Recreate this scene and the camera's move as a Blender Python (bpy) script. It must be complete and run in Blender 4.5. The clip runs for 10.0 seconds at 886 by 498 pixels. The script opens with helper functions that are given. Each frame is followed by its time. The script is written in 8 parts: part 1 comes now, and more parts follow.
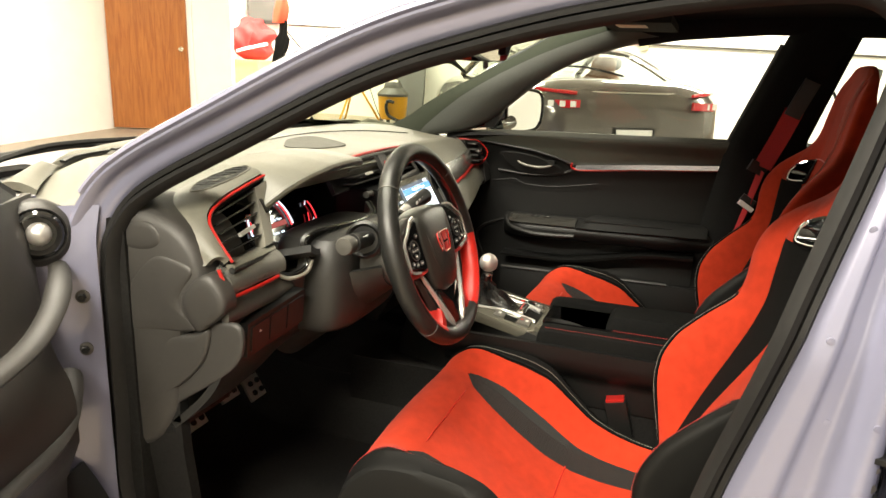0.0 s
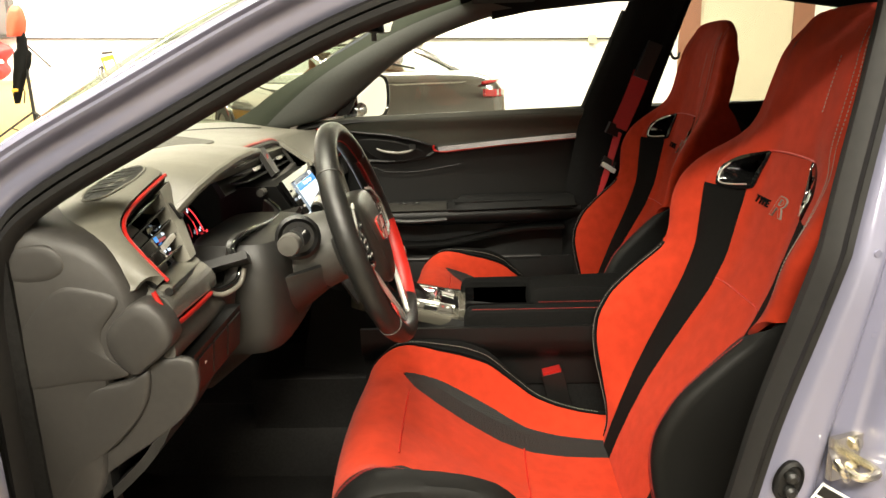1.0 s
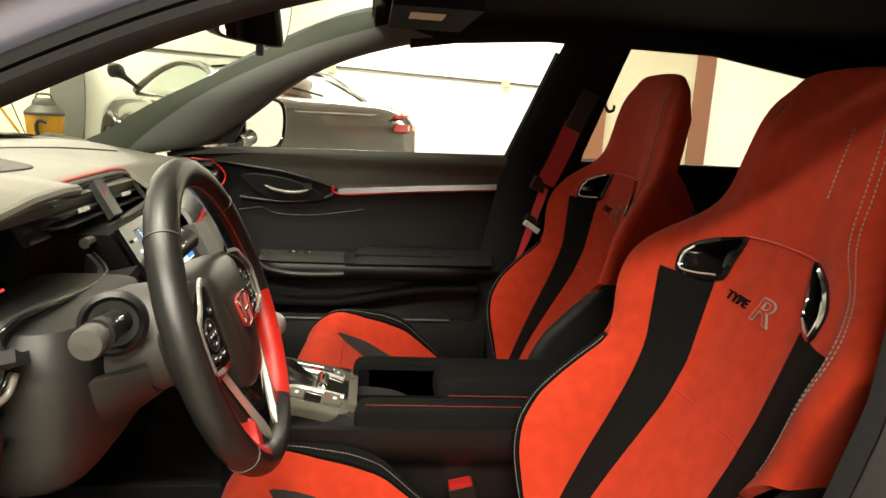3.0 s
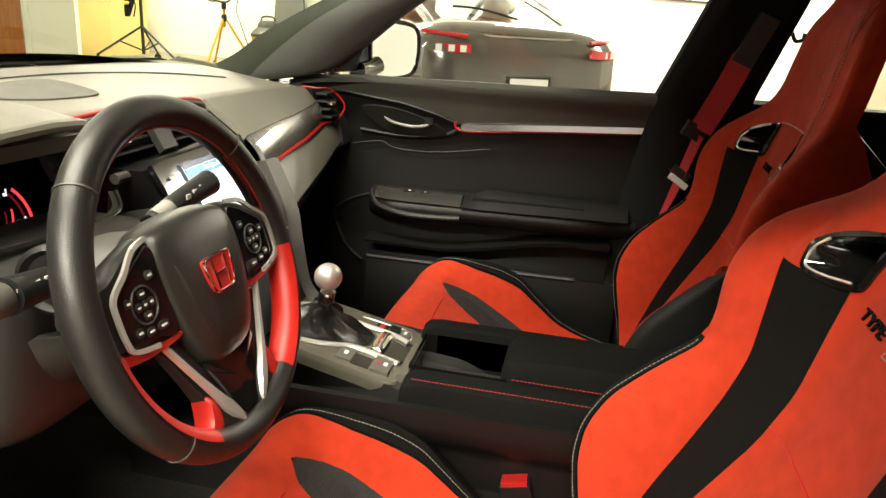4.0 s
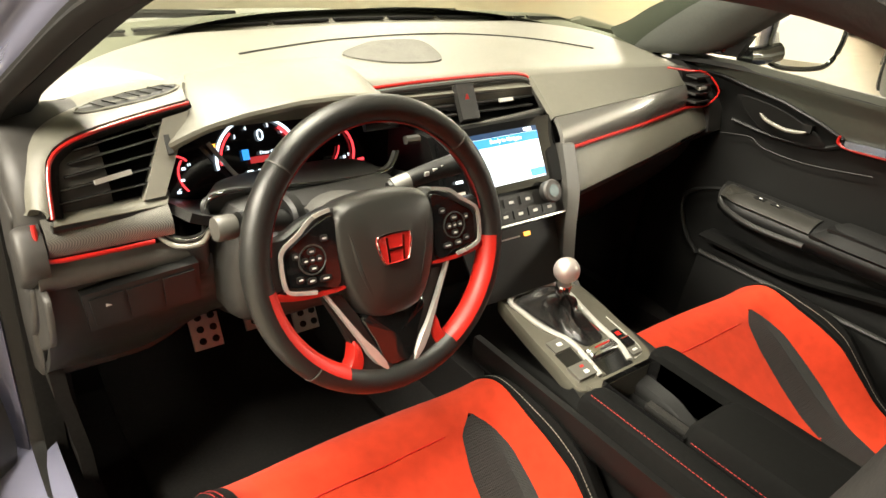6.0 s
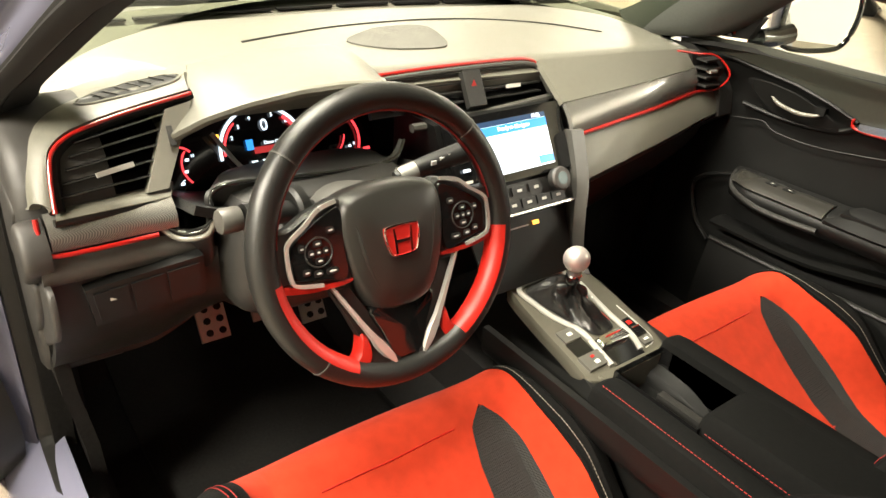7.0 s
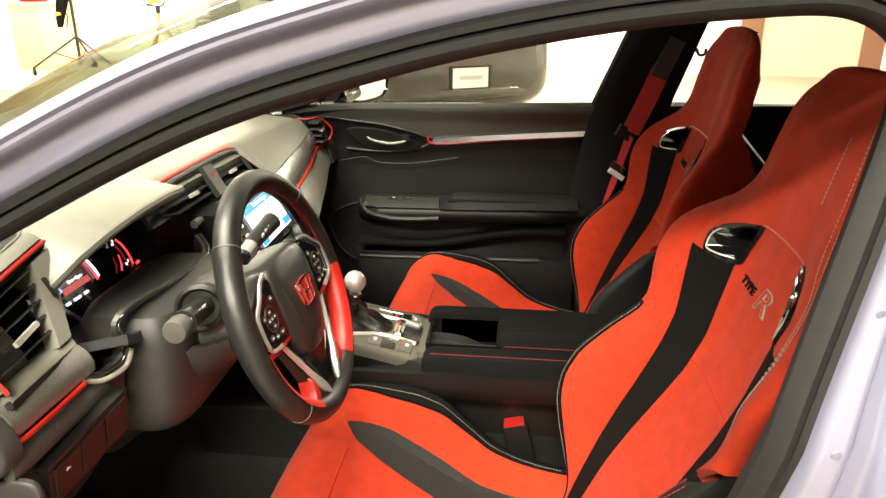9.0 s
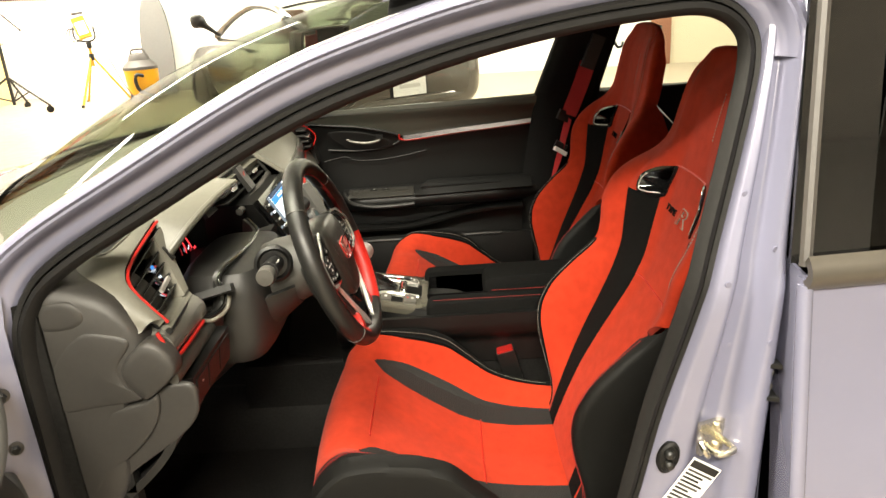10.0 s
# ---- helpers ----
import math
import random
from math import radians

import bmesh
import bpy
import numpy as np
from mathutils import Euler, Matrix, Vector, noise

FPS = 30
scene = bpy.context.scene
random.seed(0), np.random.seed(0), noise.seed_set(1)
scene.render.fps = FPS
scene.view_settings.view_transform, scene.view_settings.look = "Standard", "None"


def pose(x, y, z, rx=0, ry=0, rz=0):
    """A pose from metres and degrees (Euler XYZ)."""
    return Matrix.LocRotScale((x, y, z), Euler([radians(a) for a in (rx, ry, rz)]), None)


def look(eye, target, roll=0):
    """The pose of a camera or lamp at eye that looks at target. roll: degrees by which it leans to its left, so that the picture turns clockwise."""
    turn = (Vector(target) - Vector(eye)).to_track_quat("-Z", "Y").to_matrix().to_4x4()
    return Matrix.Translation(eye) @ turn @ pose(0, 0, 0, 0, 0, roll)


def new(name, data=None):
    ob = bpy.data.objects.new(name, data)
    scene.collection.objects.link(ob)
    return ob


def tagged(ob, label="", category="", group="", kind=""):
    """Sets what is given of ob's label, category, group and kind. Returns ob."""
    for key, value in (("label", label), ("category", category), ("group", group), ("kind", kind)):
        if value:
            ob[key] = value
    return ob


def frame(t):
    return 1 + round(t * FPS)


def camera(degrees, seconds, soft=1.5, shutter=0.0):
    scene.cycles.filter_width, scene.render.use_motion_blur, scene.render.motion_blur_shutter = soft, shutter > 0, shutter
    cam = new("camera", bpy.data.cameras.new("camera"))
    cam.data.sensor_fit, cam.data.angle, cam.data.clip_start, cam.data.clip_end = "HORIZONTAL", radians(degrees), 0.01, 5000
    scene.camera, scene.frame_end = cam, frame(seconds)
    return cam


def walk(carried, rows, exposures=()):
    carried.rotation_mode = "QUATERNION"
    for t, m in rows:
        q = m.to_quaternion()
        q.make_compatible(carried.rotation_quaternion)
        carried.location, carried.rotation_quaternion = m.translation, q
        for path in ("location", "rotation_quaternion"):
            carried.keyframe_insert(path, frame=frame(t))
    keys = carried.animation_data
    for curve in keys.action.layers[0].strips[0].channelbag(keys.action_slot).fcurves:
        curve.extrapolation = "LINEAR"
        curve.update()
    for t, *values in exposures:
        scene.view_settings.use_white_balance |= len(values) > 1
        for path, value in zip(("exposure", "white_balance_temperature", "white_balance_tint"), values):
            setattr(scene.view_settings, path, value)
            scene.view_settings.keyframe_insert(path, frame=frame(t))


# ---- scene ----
cam = camera(64.3, 10.0)
PATH = [
    (0, (0.448, -1.512, 1.168), (-0.201, 0.311, 0.664), 2.1),
    (0.5, (0.306, -1.525, 1.13), (-0.031, 0.38, 0.623), -1.4),
    (1, (0.167, -1.454, 1.104), (0.105, 0.484, 0.614), -1.7),
    (1.5, (0.082, -1.336, 1.1), (0.258, 0.604, 0.646), -1.7),
    (2, (0.055, -1.232, 1.1), (0.465, 0.686, 0.709), 1.1),
    (2.2, (0.034, -1.207, 1.078), (0.529, 0.698, 0.722), 3.0),
    (3.3, (0.247, -1.113, 1.118), (0.301, 0.84, 0.691), 4.0),
    (3.5, (0.29, -1.074, 1.122), (0.245, 0.871, 0.661), 4.3),
    (4, (0.377, -0.958, 1.122), (0.029, 0.909, 0.495), 3.9),
    (4.5, (0.453, -0.876, 1.129), (-0.281, 0.825, 0.376), 4.7),
    (5, (0.54, -0.839, 1.188), (-0.515, 0.609, 0.298), 5.3),
    (5.5, (0.617, -0.81, 1.263), (-0.65, 0.42, 0.325), 7.0),
    (5.7, (0.65, -0.798, 1.266), (-0.675, 0.382, 0.344), 6.8),
    (6.8, (0.643, -0.781, 1.27), (-0.719, 0.317, 0.301), 5.7),
    (7, (0.635, -0.78, 1.264), (-0.709, 0.341, 0.296), 5.7),
    (7.5, (0.567, -0.839, 1.245), (-0.62, 0.48, 0.322), 5.9),
    (8, (0.486, -0.99, 1.259), (-0.372, 0.633, 0.465), 3.3),
    (8.5, (0.391, -1.116, 1.249), (-0.094, 0.675, 0.502), 1.5),
    (9, (0.328, -1.249, 1.263), (0.129, 0.621, 0.581), 0.2),
    (9.5, (0.261, -1.465, 1.275), (0.181, 0.433, 0.647), -1.9),
    (10, (0.24, -1.598, 1.285), (0.204, 0.289, 0.624), -3.9),
]
walk(cam, [(t, look(eye, target, roll)) for t, eye, target, roll in PATH],
     exposures=[(0, 0.55), (1, 0.52), (2, 0.5), (3.5, 0.42), (4.2, 0.75), (5, 1.17), (7, 1.15), (8.5, 1.15), (9.0, 1.0), (9.5, 0.82), (10, 0.62)])

# ---- light: a garage with fluorescent tubes on a white ceiling ----
world = bpy.data.worlds.new("world")
scene.world = world
world.use_nodes = True
world.node_tree.nodes["Background"].inputs[0].default_value = (0.9, 0.92, 1.0, 1)
world.node_tree.nodes["Background"].inputs[1].default_value = 0.05
scene.view_settings.exposure = 0.6


def tube_light(x, y, z, length, power, along_x=True, warm=(1.0, 0.93, 0.77)):
    lamp = bpy.data.lights.new("tube_light", "AREA")
    lamp.shape, lamp.size, lamp.size_y = "RECTANGLE", length, 0.3
    lamp.energy, lamp.color = power, warm
    ob = new("tube_light", lamp)
    ob.matrix_world = pose(x, y, z, 0, 0, 0 if along_x else 90)
    return ob


LIGHT_SPOTS = ((-0.9, -0.7, 150), (-3.2, 6.9, 130), (-0.1, -3.3, 340), (0.8, 6.8, 200), (-5.0, 3.0, 90), (-5.2, 6.6, 220), (3.8, 5.2, 150))
for lx, ly, lp in LIGHT_SPOTS:
    tube_light(lx, ly, 3.02, 2.4, lp)

# ---- materials ----
def mat(name, color, rough=0.5, metal=0.0, grain=0.0, scale=200.0, bump=0.0, bscale=None, coat=0.0, spec=0.5, sheen=0.0, emit=None, glow=0.0):
    """A principled surface with a two-scale colour variation and a fine relief."""
    m = bpy.data.materials.new(name)
    m.use_nodes = True
    nt = m.node_tree
    b = nt.nodes["Principled BSDF"]
    b.inputs["Base Color"].default_value = (*color, 1)
    b.inputs["Roughness"].default_value = rough
    b.inputs["Metallic"].default_value = metal
    b.inputs["Coat Weight"].default_value = coat
    b.inputs["Specular IOR Level"].default_value = spec
    b.inputs["Sheen Weight"].default_value = sheen
    if emit:
        b.inputs["Emission Color"].default_value = (*emit, 1)
        b.inputs["Emission Strength"].default_value = glow
    if grain or bump:
        tc = nt.nodes.new("ShaderNodeTexCoord")
        n1 = nt.nodes.new("ShaderNodeTexNoise")
        n1.inputs["Scale"].default_value = scale
        n1.inputs["Detail"].default_value = 4
        nt.links.new(tc.outputs["Object"], n1.inputs["Vector"])
        n2 = nt.nodes.new("ShaderNodeTexNoise")
        n2.inputs["Scale"].default_value = scale / 22
        n2.inputs["Detail"].default_value = 3
        nt.links.new(tc.outputs["Object"], n2.inputs["Vector"])
        if grain:
            mx = nt.nodes.new("ShaderNodeMath")
            mx.operation = "ADD"
            nt.links.new(n1.outputs["Fac"], mx.inputs[0])
            nt.links.new(n2.outputs["Fac"], mx.inputs[1])
            rng = nt.nodes.new("ShaderNodeMapRange")
            rng.inputs["From Min"].default_value, rng.inputs["From Max"].default_value = 0.7, 1.3
            rng.inputs["To Min"].default_value, rng.inputs["To Max"].default_value = 1 - grain, 1 + grain
            nt.links.new(mx.outputs[0], rng.inputs["Value"])
            vm = nt.nodes.new("ShaderNodeVectorMath")
            vm.operation = "SCALE"
            vm.inputs[0].default_value = color
            nt.links.new(rng.outputs[0], vm.inputs["Scale"])
            nt.links.new(vm.outputs[0], b.inputs["Base Color"])
            r2 = nt.nodes.new("ShaderNodeMapRange")
            r2.inputs["To Min"].default_value, r2.inputs["To Max"].default_value = max(0.02, rough - 0.12), min(1, rough + 0.12)
            nt.links.new(n2.outputs["Fac"], r2.inputs["Value"])
            nt.links.new(r2.outputs[0], b.inputs["Roughness"])
        if bump:
            bp = nt.nodes.new("ShaderNodeBump")
            bp.inputs["Strength"].default_value = bump
            bp.inputs["Distance"].default_value = 0.001
            n3 = nt.nodes.new("ShaderNodeTexNoise")
            n3.inputs["Scale"].default_value = bscale or scale * 3
            n3.inputs["Detail"].default_value = 2
            nt.links.new(tc.outputs["Object"], n3.inputs["Vector"])
            nt.links.new(n3.outputs["Fac"], bp.inputs["Height"])
            nt.links.new(bp.outputs[0], b.inputs["Normal"])
    return m


def carbon_mat():
    """Twill weave of dark carbon under a clear coat."""
    m = mat("carbon_weave", (0.06, 0.06, 0.06), 0.26, metal=0.45, coat=0.6)
    nt = m.node_tree
    b = nt.nodes["Principled BSDF"]
    tc = nt.nodes.new("ShaderNodeTexCoord")
    mp = nt.nodes.new("ShaderNodeMapping")
    mp.inputs["Rotation"].default_value = (radians(45), 0, radians(20))
    w = nt.nodes.new("ShaderNodeTexWave")
    w.inputs["Scale"].default_value = 420
    w.inputs["Distortion"].default_value = 0.1
    nt.links.new(tc.outputs["Object"], mp.inputs["Vector"])
    nt.links.new(mp.outputs[0], w.inputs["Vector"])
    rp = nt.nodes.new("ShaderNodeValToRGB")
    rp.color_ramp.elements[0].color = (0.09, 0.088, 0.08, 1)
    rp.color_ramp.elements[1].color = (0.27, 0.262, 0.235, 1)
    nt.links.new(w.outputs["Fac"], rp.inputs[0])
    nt.links.new(rp.outputs[0], b.inputs["Base Color"])
    return m


def wood_mat(name, c0, c1):
    m = mat(name, c0, 0.35, coat=0.2)
    nt = m.node_tree
    b = nt.nodes["Principled BSDF"]
    tc = nt.nodes.new("ShaderNodeTexCoord")
    mp = nt.nodes.new("ShaderNodeMapping")
    mp.inputs["Scale"].default_value = (9, 9, 0.8)
    n = nt.nodes.new("ShaderNodeTexNoise")
    n.inputs["Scale"].default_value = 3
    n.inputs["Detail"].default_value = 8
    n.inputs["Distortion"].default_value = 1.2
    rp = nt.nodes.new("ShaderNodeValToRGB")
    rp.color_ramp.elements[0].color, rp.color_ramp.elements[1].color = (*c0, 1), (*c1, 1)
    rp.color_ramp.elements[0].position, rp.color_ramp.elements[1].position = 0.35, 0.7
    nt.links.new(tc.outputs["Object"], mp.inputs["Vector"])
    nt.links.new(mp.outputs[0], n.inputs["Vector"])
    nt.links.new(n.outputs["Fac"], rp.inputs[0])
    nt.links.new(rp.outputs[0], b.inputs["Base Color"])
    return m


def mesh_cloth_mat():
    """Black spacer mesh with small round dimples."""
    m = mat("black_mesh_cloth", (0.0095, 0.0098, 0.009), 0.85, grain=0.2, scale=90)
    nt = m.node_tree
    b = nt.nodes["Principled BSDF"]
    tc = nt.nodes.new("ShaderNodeTexCoord")
    v = nt.nodes.new("ShaderNodeTexVoronoi")
    v.inputs["Scale"].default_value = 330
    v.inputs["Randomness"].default_value = 0.25
    nt.links.new(tc.outputs["Object"], v.inputs["Vector"])
    bp = nt.nodes.new("ShaderNodeBump")
    bp.inputs["Strength"].default_value = 0.7
    bp.inputs["Distance"].default_value = 0.002
    nt.links.new(v.outputs["Distance"], bp.inputs["Height"])
    nt.links.new(bp.outputs[0], b.inputs["Normal"])
    return m


def glass_mat(name, tint, gloss=0.08, graze=0.75):
    """Thin glass: mostly clear, a share of mirror reflection that grows at grazing angles."""
    m = bpy.data.materials.new(name)
    m.use_nodes = True
    nt = m.node_tree
    nt.nodes.clear()
    out = nt.nodes.new("ShaderNodeOutputMaterial")
    tr = nt.nodes.new("ShaderNodeBsdfTransparent")
    tr.inputs[0].default_value = (*tint, 1)
    gl = nt.nodes.new("ShaderNodeBsdfGlossy")
    gl.inputs["Roughness"].default_value = 0.02
    lw = nt.nodes.new("ShaderNodeLayerWeight")
    pw = nt.nodes.new("ShaderNodeMath")
    pw.operation = "POWER"
    pw.inputs[1].default_value = 5.0
    nt.links.new(lw.outputs["Facing"], pw.inputs[0])
    fr = nt.nodes.new("ShaderNodeMath")
    fr.operation = "MULTIPLY_ADD"
    fr.inputs[1].default_value = graze
    fr.inputs[2].default_value = gloss * 0.5
    nt.links.new(pw.outputs[0], fr.inputs[0])
    mx = nt.nodes.new("ShaderNodeMixShader")
    nt.links.new(fr.outputs[0], mx.inputs[0])
    nt.links.new(tr.outputs[0], mx.inputs[1])
    nt.links.new(gl.outputs[0], mx.inputs[2])
    nt.links.new(mx.outputs[0], out.inputs[0])
    return m


RED_SUEDE = mat("red_suede", (0.385, 0.031, 0.0105), 0.92, grain=0.16, scale=45, bump=0.3, bscale=900, sheen=0.04, spec=0.12)
RED_LEATHER = mat("red_leather", (0.42, 0.014, 0.008), 0.40, grain=0.06, scale=120, bump=0.3, bscale=700)
SATIN_TRIM = mat("satin_pale_trim", (0.15, 0.143, 0.12), 0.3, grain=0.05, scale=90)
RED_TRIM = mat("red_trim", (0.36, 0.012, 0.009), 0.3, grain=0.05, scale=50)
RED_BELT = mat("red_webbing", (0.42, 0.02, 0.025), 0.75, grain=0.12, scale=300, bump=0.5, bscale=1500)
BLACK_CLOTH = mat("black_cloth", (0.0048, 0.0048, 0.0045), 0.92, grain=0.25, scale=150, bump=0.3, bscale=1200, spec=0.08)
BLACK_MESH = mesh_cloth_mat()
SEAT_LEATHER = mat("black_seat_leather", (0.007, 0.007, 0.0065), 0.62, grain=0.12, scale=120, bump=0.35, bscale=900, spec=0.25)
BLACK_LEATHER = mat("black_leather", (0.0115, 0.0115, 0.0105), 0.36, grain=0.12, scale=120, bump=0.35, bscale=900)
GAITER_LEATHER = mat("glossy_black_leather", (0.012, 0.0115, 0.011), 0.26, grain=0.15, scale=90, bump=0.3, bscale=700)
BLACK_PLASTIC = mat("black_plastic", (0.0075, 0.0075, 0.007), 0.42, grain=0.15, scale=150, bump=0.2, bscale=1100)
DOOR_BLACK = mat("black_door_trim", (0.0045, 0.0045, 0.0042), 0.45, grain=0.12, scale=120, bump=0.35, bscale=900, spec=0.32)
HUB_GREY = mat("dark_hub_plastic", (0.019, 0.0185, 0.016), 0.34, grain=0.08, scale=120, bump=0.25, bscale=1000)
END_GREY = mat("grey_brown_end_cap", (0.030, 0.028, 0.0255), 0.5, grain=0.1, scale=120, bump=0.3, bscale=1000)
GLOSS_BLACK = mat("piano_black", (0.006, 0.006, 0.006), 0.08, coat=0.5)
# sheen from the windscreen is put into this pale tone; lower plastics stay dark
SOFT_DASH_LIT = mat("soft_dash_pad_lit", (0.124, 0.120, 0.097), 0.43, grain=0.08, scale=120, bump=0.35, bscale=1000)
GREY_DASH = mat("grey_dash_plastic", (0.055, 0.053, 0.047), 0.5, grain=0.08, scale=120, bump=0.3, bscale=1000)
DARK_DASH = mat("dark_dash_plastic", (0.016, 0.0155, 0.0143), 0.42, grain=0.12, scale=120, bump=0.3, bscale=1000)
CARPET = mat("black_carpet", (0.011, 0.0105, 0.010), 0.97, grain=0.35, scale=180, bump=0.8, bscale=600, spec=0.1)
HEADLINER = mat("black_headliner", (0.008, 0.008, 0.008), 0.95, grain=0.2, scale=200, bump=0.3, bscale=800, spec=0.15)
RUBBER = mat("black_rubber", (0.009, 0.0085, 0.008), 0.6, grain=0.2, scale=90, bump=0.15, bscale=500, spec=0.25)
SILVER = mat("satin_silver", (0.60, 0.59, 0.55), 0.26, metal=0.6, grain=0.04, scale=100)
CHROME = mat("chrome", (0.8, 0.8, 0.8), 0.08, metal=1.0)
KNOB_ALU = mat("satin_knob", (0.62, 0.57, 0.54), 0.42, metal=0.7, grain=0.04, scale=200)
ALU = mat("brushed_aluminium", (0.62, 0.60, 0.57), 0.32, metal=0.65, grain=0.05, scale=200)
BRONZE_PLATE = mat("satin_grey_console", (0.105, 0.099, 0.078), 0.22, metal=0.35, grain=0.05, scale=80)
CONSOLE_KEY = mat("satin_grey_switch", (0.075, 0.072, 0.062), 0.36, grain=0.05, scale=120)
CARBON = carbon_mat()
PAINT = mat("lilac_grey_paint", (0.185, 0.186, 0.258), 0.22, metal=0.12, grain=0.03, scale=8, coat=0.9)
WHITE_THREAD = mat("pale_thread", (0.24, 0.215, 0.185), 0.8)
RED_THREAD = mat("red_thread", (0.28, 0.02, 0.018), 0.8)
WALL_WHITE = mat("white_wall_paint", (0.80, 0.79, 0.75), 0.7, grain=0.03, scale=6, bump=0.1, bscale=120)
WALL_GREY = mat("grey_wall_paint", (0.55, 0.53, 0.49), 0.8, grain=0.04, scale=6, bump=0.1, bscale=120)
FLOOR_CONCRETE = mat("sealed_concrete", (0.27, 0.22, 0.165), 0.45, grain=0.15, scale=12, bump=0.15, bscale=90)
WOOD = wood_mat("stained_wood", (0.27, 0.085, 0.016), (0.40, 0.145, 0.032))
BEIGE = mat("beige_door_paint", (0.52, 0.46, 0.34), 0.5, grain=0.04, scale=9)
BROWN = mat("brown_frame_paint", (0.22, 0.09, 0.05), 0.5, grain=0.06, scale=12)
YELLOW = mat("yellow_plastic", (0.60, 0.30, 0.005), 0.4, grain=0.06, scale=40)
GREY_PLASTIC = mat("grey_plastic", (0.055, 0.05, 0.046), 0.5, grain=0.1, scale=60)
CAR_GREY = mat("dark_silver_paint", (0.125, 0.115, 0.104), 0.17, metal=0.6, grain=0.04, scale=8, coat=0.8)
TAN = mat("tan_leather", (0.22, 0.09, 0.035), 0.5, grain=0.08, scale=60)
LAMP_RED = mat("red_lens", (0.5, 0.01, 0.015), 0.1, coat=0.6)
WHITE_PLASTIC = mat("white_plastic", (0.8, 0.8, 0.78), 0.4, grain=0.02, scale=40)
GLASS = glass_mat("clear_glass", (0.86, 0.92, 0.88))
SCREEN_GLASS = glass_mat("green_screen_glass", (0.45, 0.495, 0.405), 0.05, 0.22)
TINT_GLASS = glass_mat("tinted_glass", (0.06, 0.055, 0.05))
MIRROR = mat("mirror_glass", (0.92, 0.93, 0.93), 0.01, metal=1.0)
GOLD_ZINC = mat("yellow_zinc", (0.66, 0.62, 0.50), 0.25, metal=1.0, grain=0.1, scale=60)
SCREEN_BLUE = mat("screen_blue", (0.02, 0.1, 0.25), 0.2, emit=(0.03, 0.22, 0.62), glow=1.0)
SCREEN_WHITE = mat("screen_white", (0.5, 0.5, 0.5), 0.2, emit=(0.72, 0.88, 1.0), glow=0.9)
GLOW_RED = mat("gauge_red", (0.4, 0.02, 0.02), 0.4, emit=(1.0, 0.05, 0.06), glow=1.0)
GLOW_WHITE = mat("gauge_white", (0.5, 0.5, 0.5), 0.4, emit=(0.75, 0.88, 1.0), glow=1.0)
GLOW_AMBER = mat("lamp_amber", (0.5, 0.3, 0.02), 0.4, emit=(1.0, 0.42, 0.05), glow=1.6)
TUBE_GLOW = mat("tube_glow", (1, 1, 1), 0.5, emit=(1.0, 0.94, 0.82), glow=6.0)
PALE_ICON = mat("pale_print", (0.55, 0.55, 0.52), 0.6)

# ---- building tools ----
def part(name, bm, material, parent=None, label="", smooth=True, bevel=0.0, seg=2, at=None):
    """Links a bmesh as one mesh object under parent."""
    if bevel:
        edges = [e for e in bm.edges if len(e.link_faces) == 2 and e.calc_face_angle(0) > 0.6]
        bmesh.ops.bevel(bm, geom=edges, offset=bevel, segments=seg, affect="EDGES", profile=0.5)
    bmesh.ops.recalc_face_normals(bm, faces=bm.faces)
    me = bpy.data.meshes.new(name)
    bm.to_mesh(me)
    bm.free()
    me.materials.append(material)
    if smooth:
        me.shade_smooth()
        me.set_sharp_from_angle(angle=radians(38))
    ob = new(name, me)
    if parent:
        ob.parent = parent
    if at is not None:
        ob.matrix_basis = at
    if label:
        ob["label"] = label
    return ob


def thing(name, label, category, group="", kind="", at=None):
    """An empty at the base of a thing, which parents its parts."""
    ob = new(name)
    ob.empty_display_size = 0.1
    if at is not None:
        ob.matrix_world = at
    return tagged(ob, label, category, group, kind)


def interp(tab, v):
    """Smooth value from a table of (key, value)."""
    if v <= tab[0][0]:
        return tab[0][1]
    for (a, p), (b, q) in zip(tab, tab[1:]):
        if v <= b:
            f = (v - a) / (b - a)
            return p + (q - p) * f
    return tab[-1][1]


def sstep(a, b, v):
    f = max(0.0, min(1.0, (v - a) / (b - a)))
    return f * f * (3 - 2 * f)


def curve(pts, n=40, closed=False):
    """Catmull-Rom points along a polyline."""
    P = [Vector(p) for p in pts]
    m = len(P)
    out = []
    spans = m if closed else m - 1
    for i in range(n + (0 if closed else 1)):
        u = i * spans / n
        k = min(int(u), spans - 1)
        f = u - k
        if closed:
            a, b, c, d = (P[(k + j) % m] for j in (-1, 0, 1, 2))
        else:
            a, b, c, d = P[max(k - 1, 0)], P[k], P[k + 1], P[min(k + 2, m - 1)]
        out.append(0.5 * ((2 * b) + (c - a) * f + (2 * a - 5 * b + 4 * c - d) * f * f + (3 * b - a - 3 * c + d) * f ** 3))
    return out


def rings(bm, sections, close_ring=True, close_path=False, caps=True):
    """Skins a row of rings of equal length."""
    rows = [[bm.verts.new(p) for p in s] for s in sections]
    n = len(rows[0])
    pairs = list(zip(rows, rows[1:])) + ([(rows[-1], rows[0])] if close_path else [])
    for a, b in pairs:
        for i in range(n if close_ring else n - 1):
            j = (i + 1) % n
            try:
                bm.faces.new((a[i], a[j], b[j], b[i]))
            except ValueError:
                pass
    if caps and close_ring and not close_path:
        for r in (rows[0], rows[-1]):
            try:
                bm.faces.new(r)
            except ValueError:
                pass
    return bm


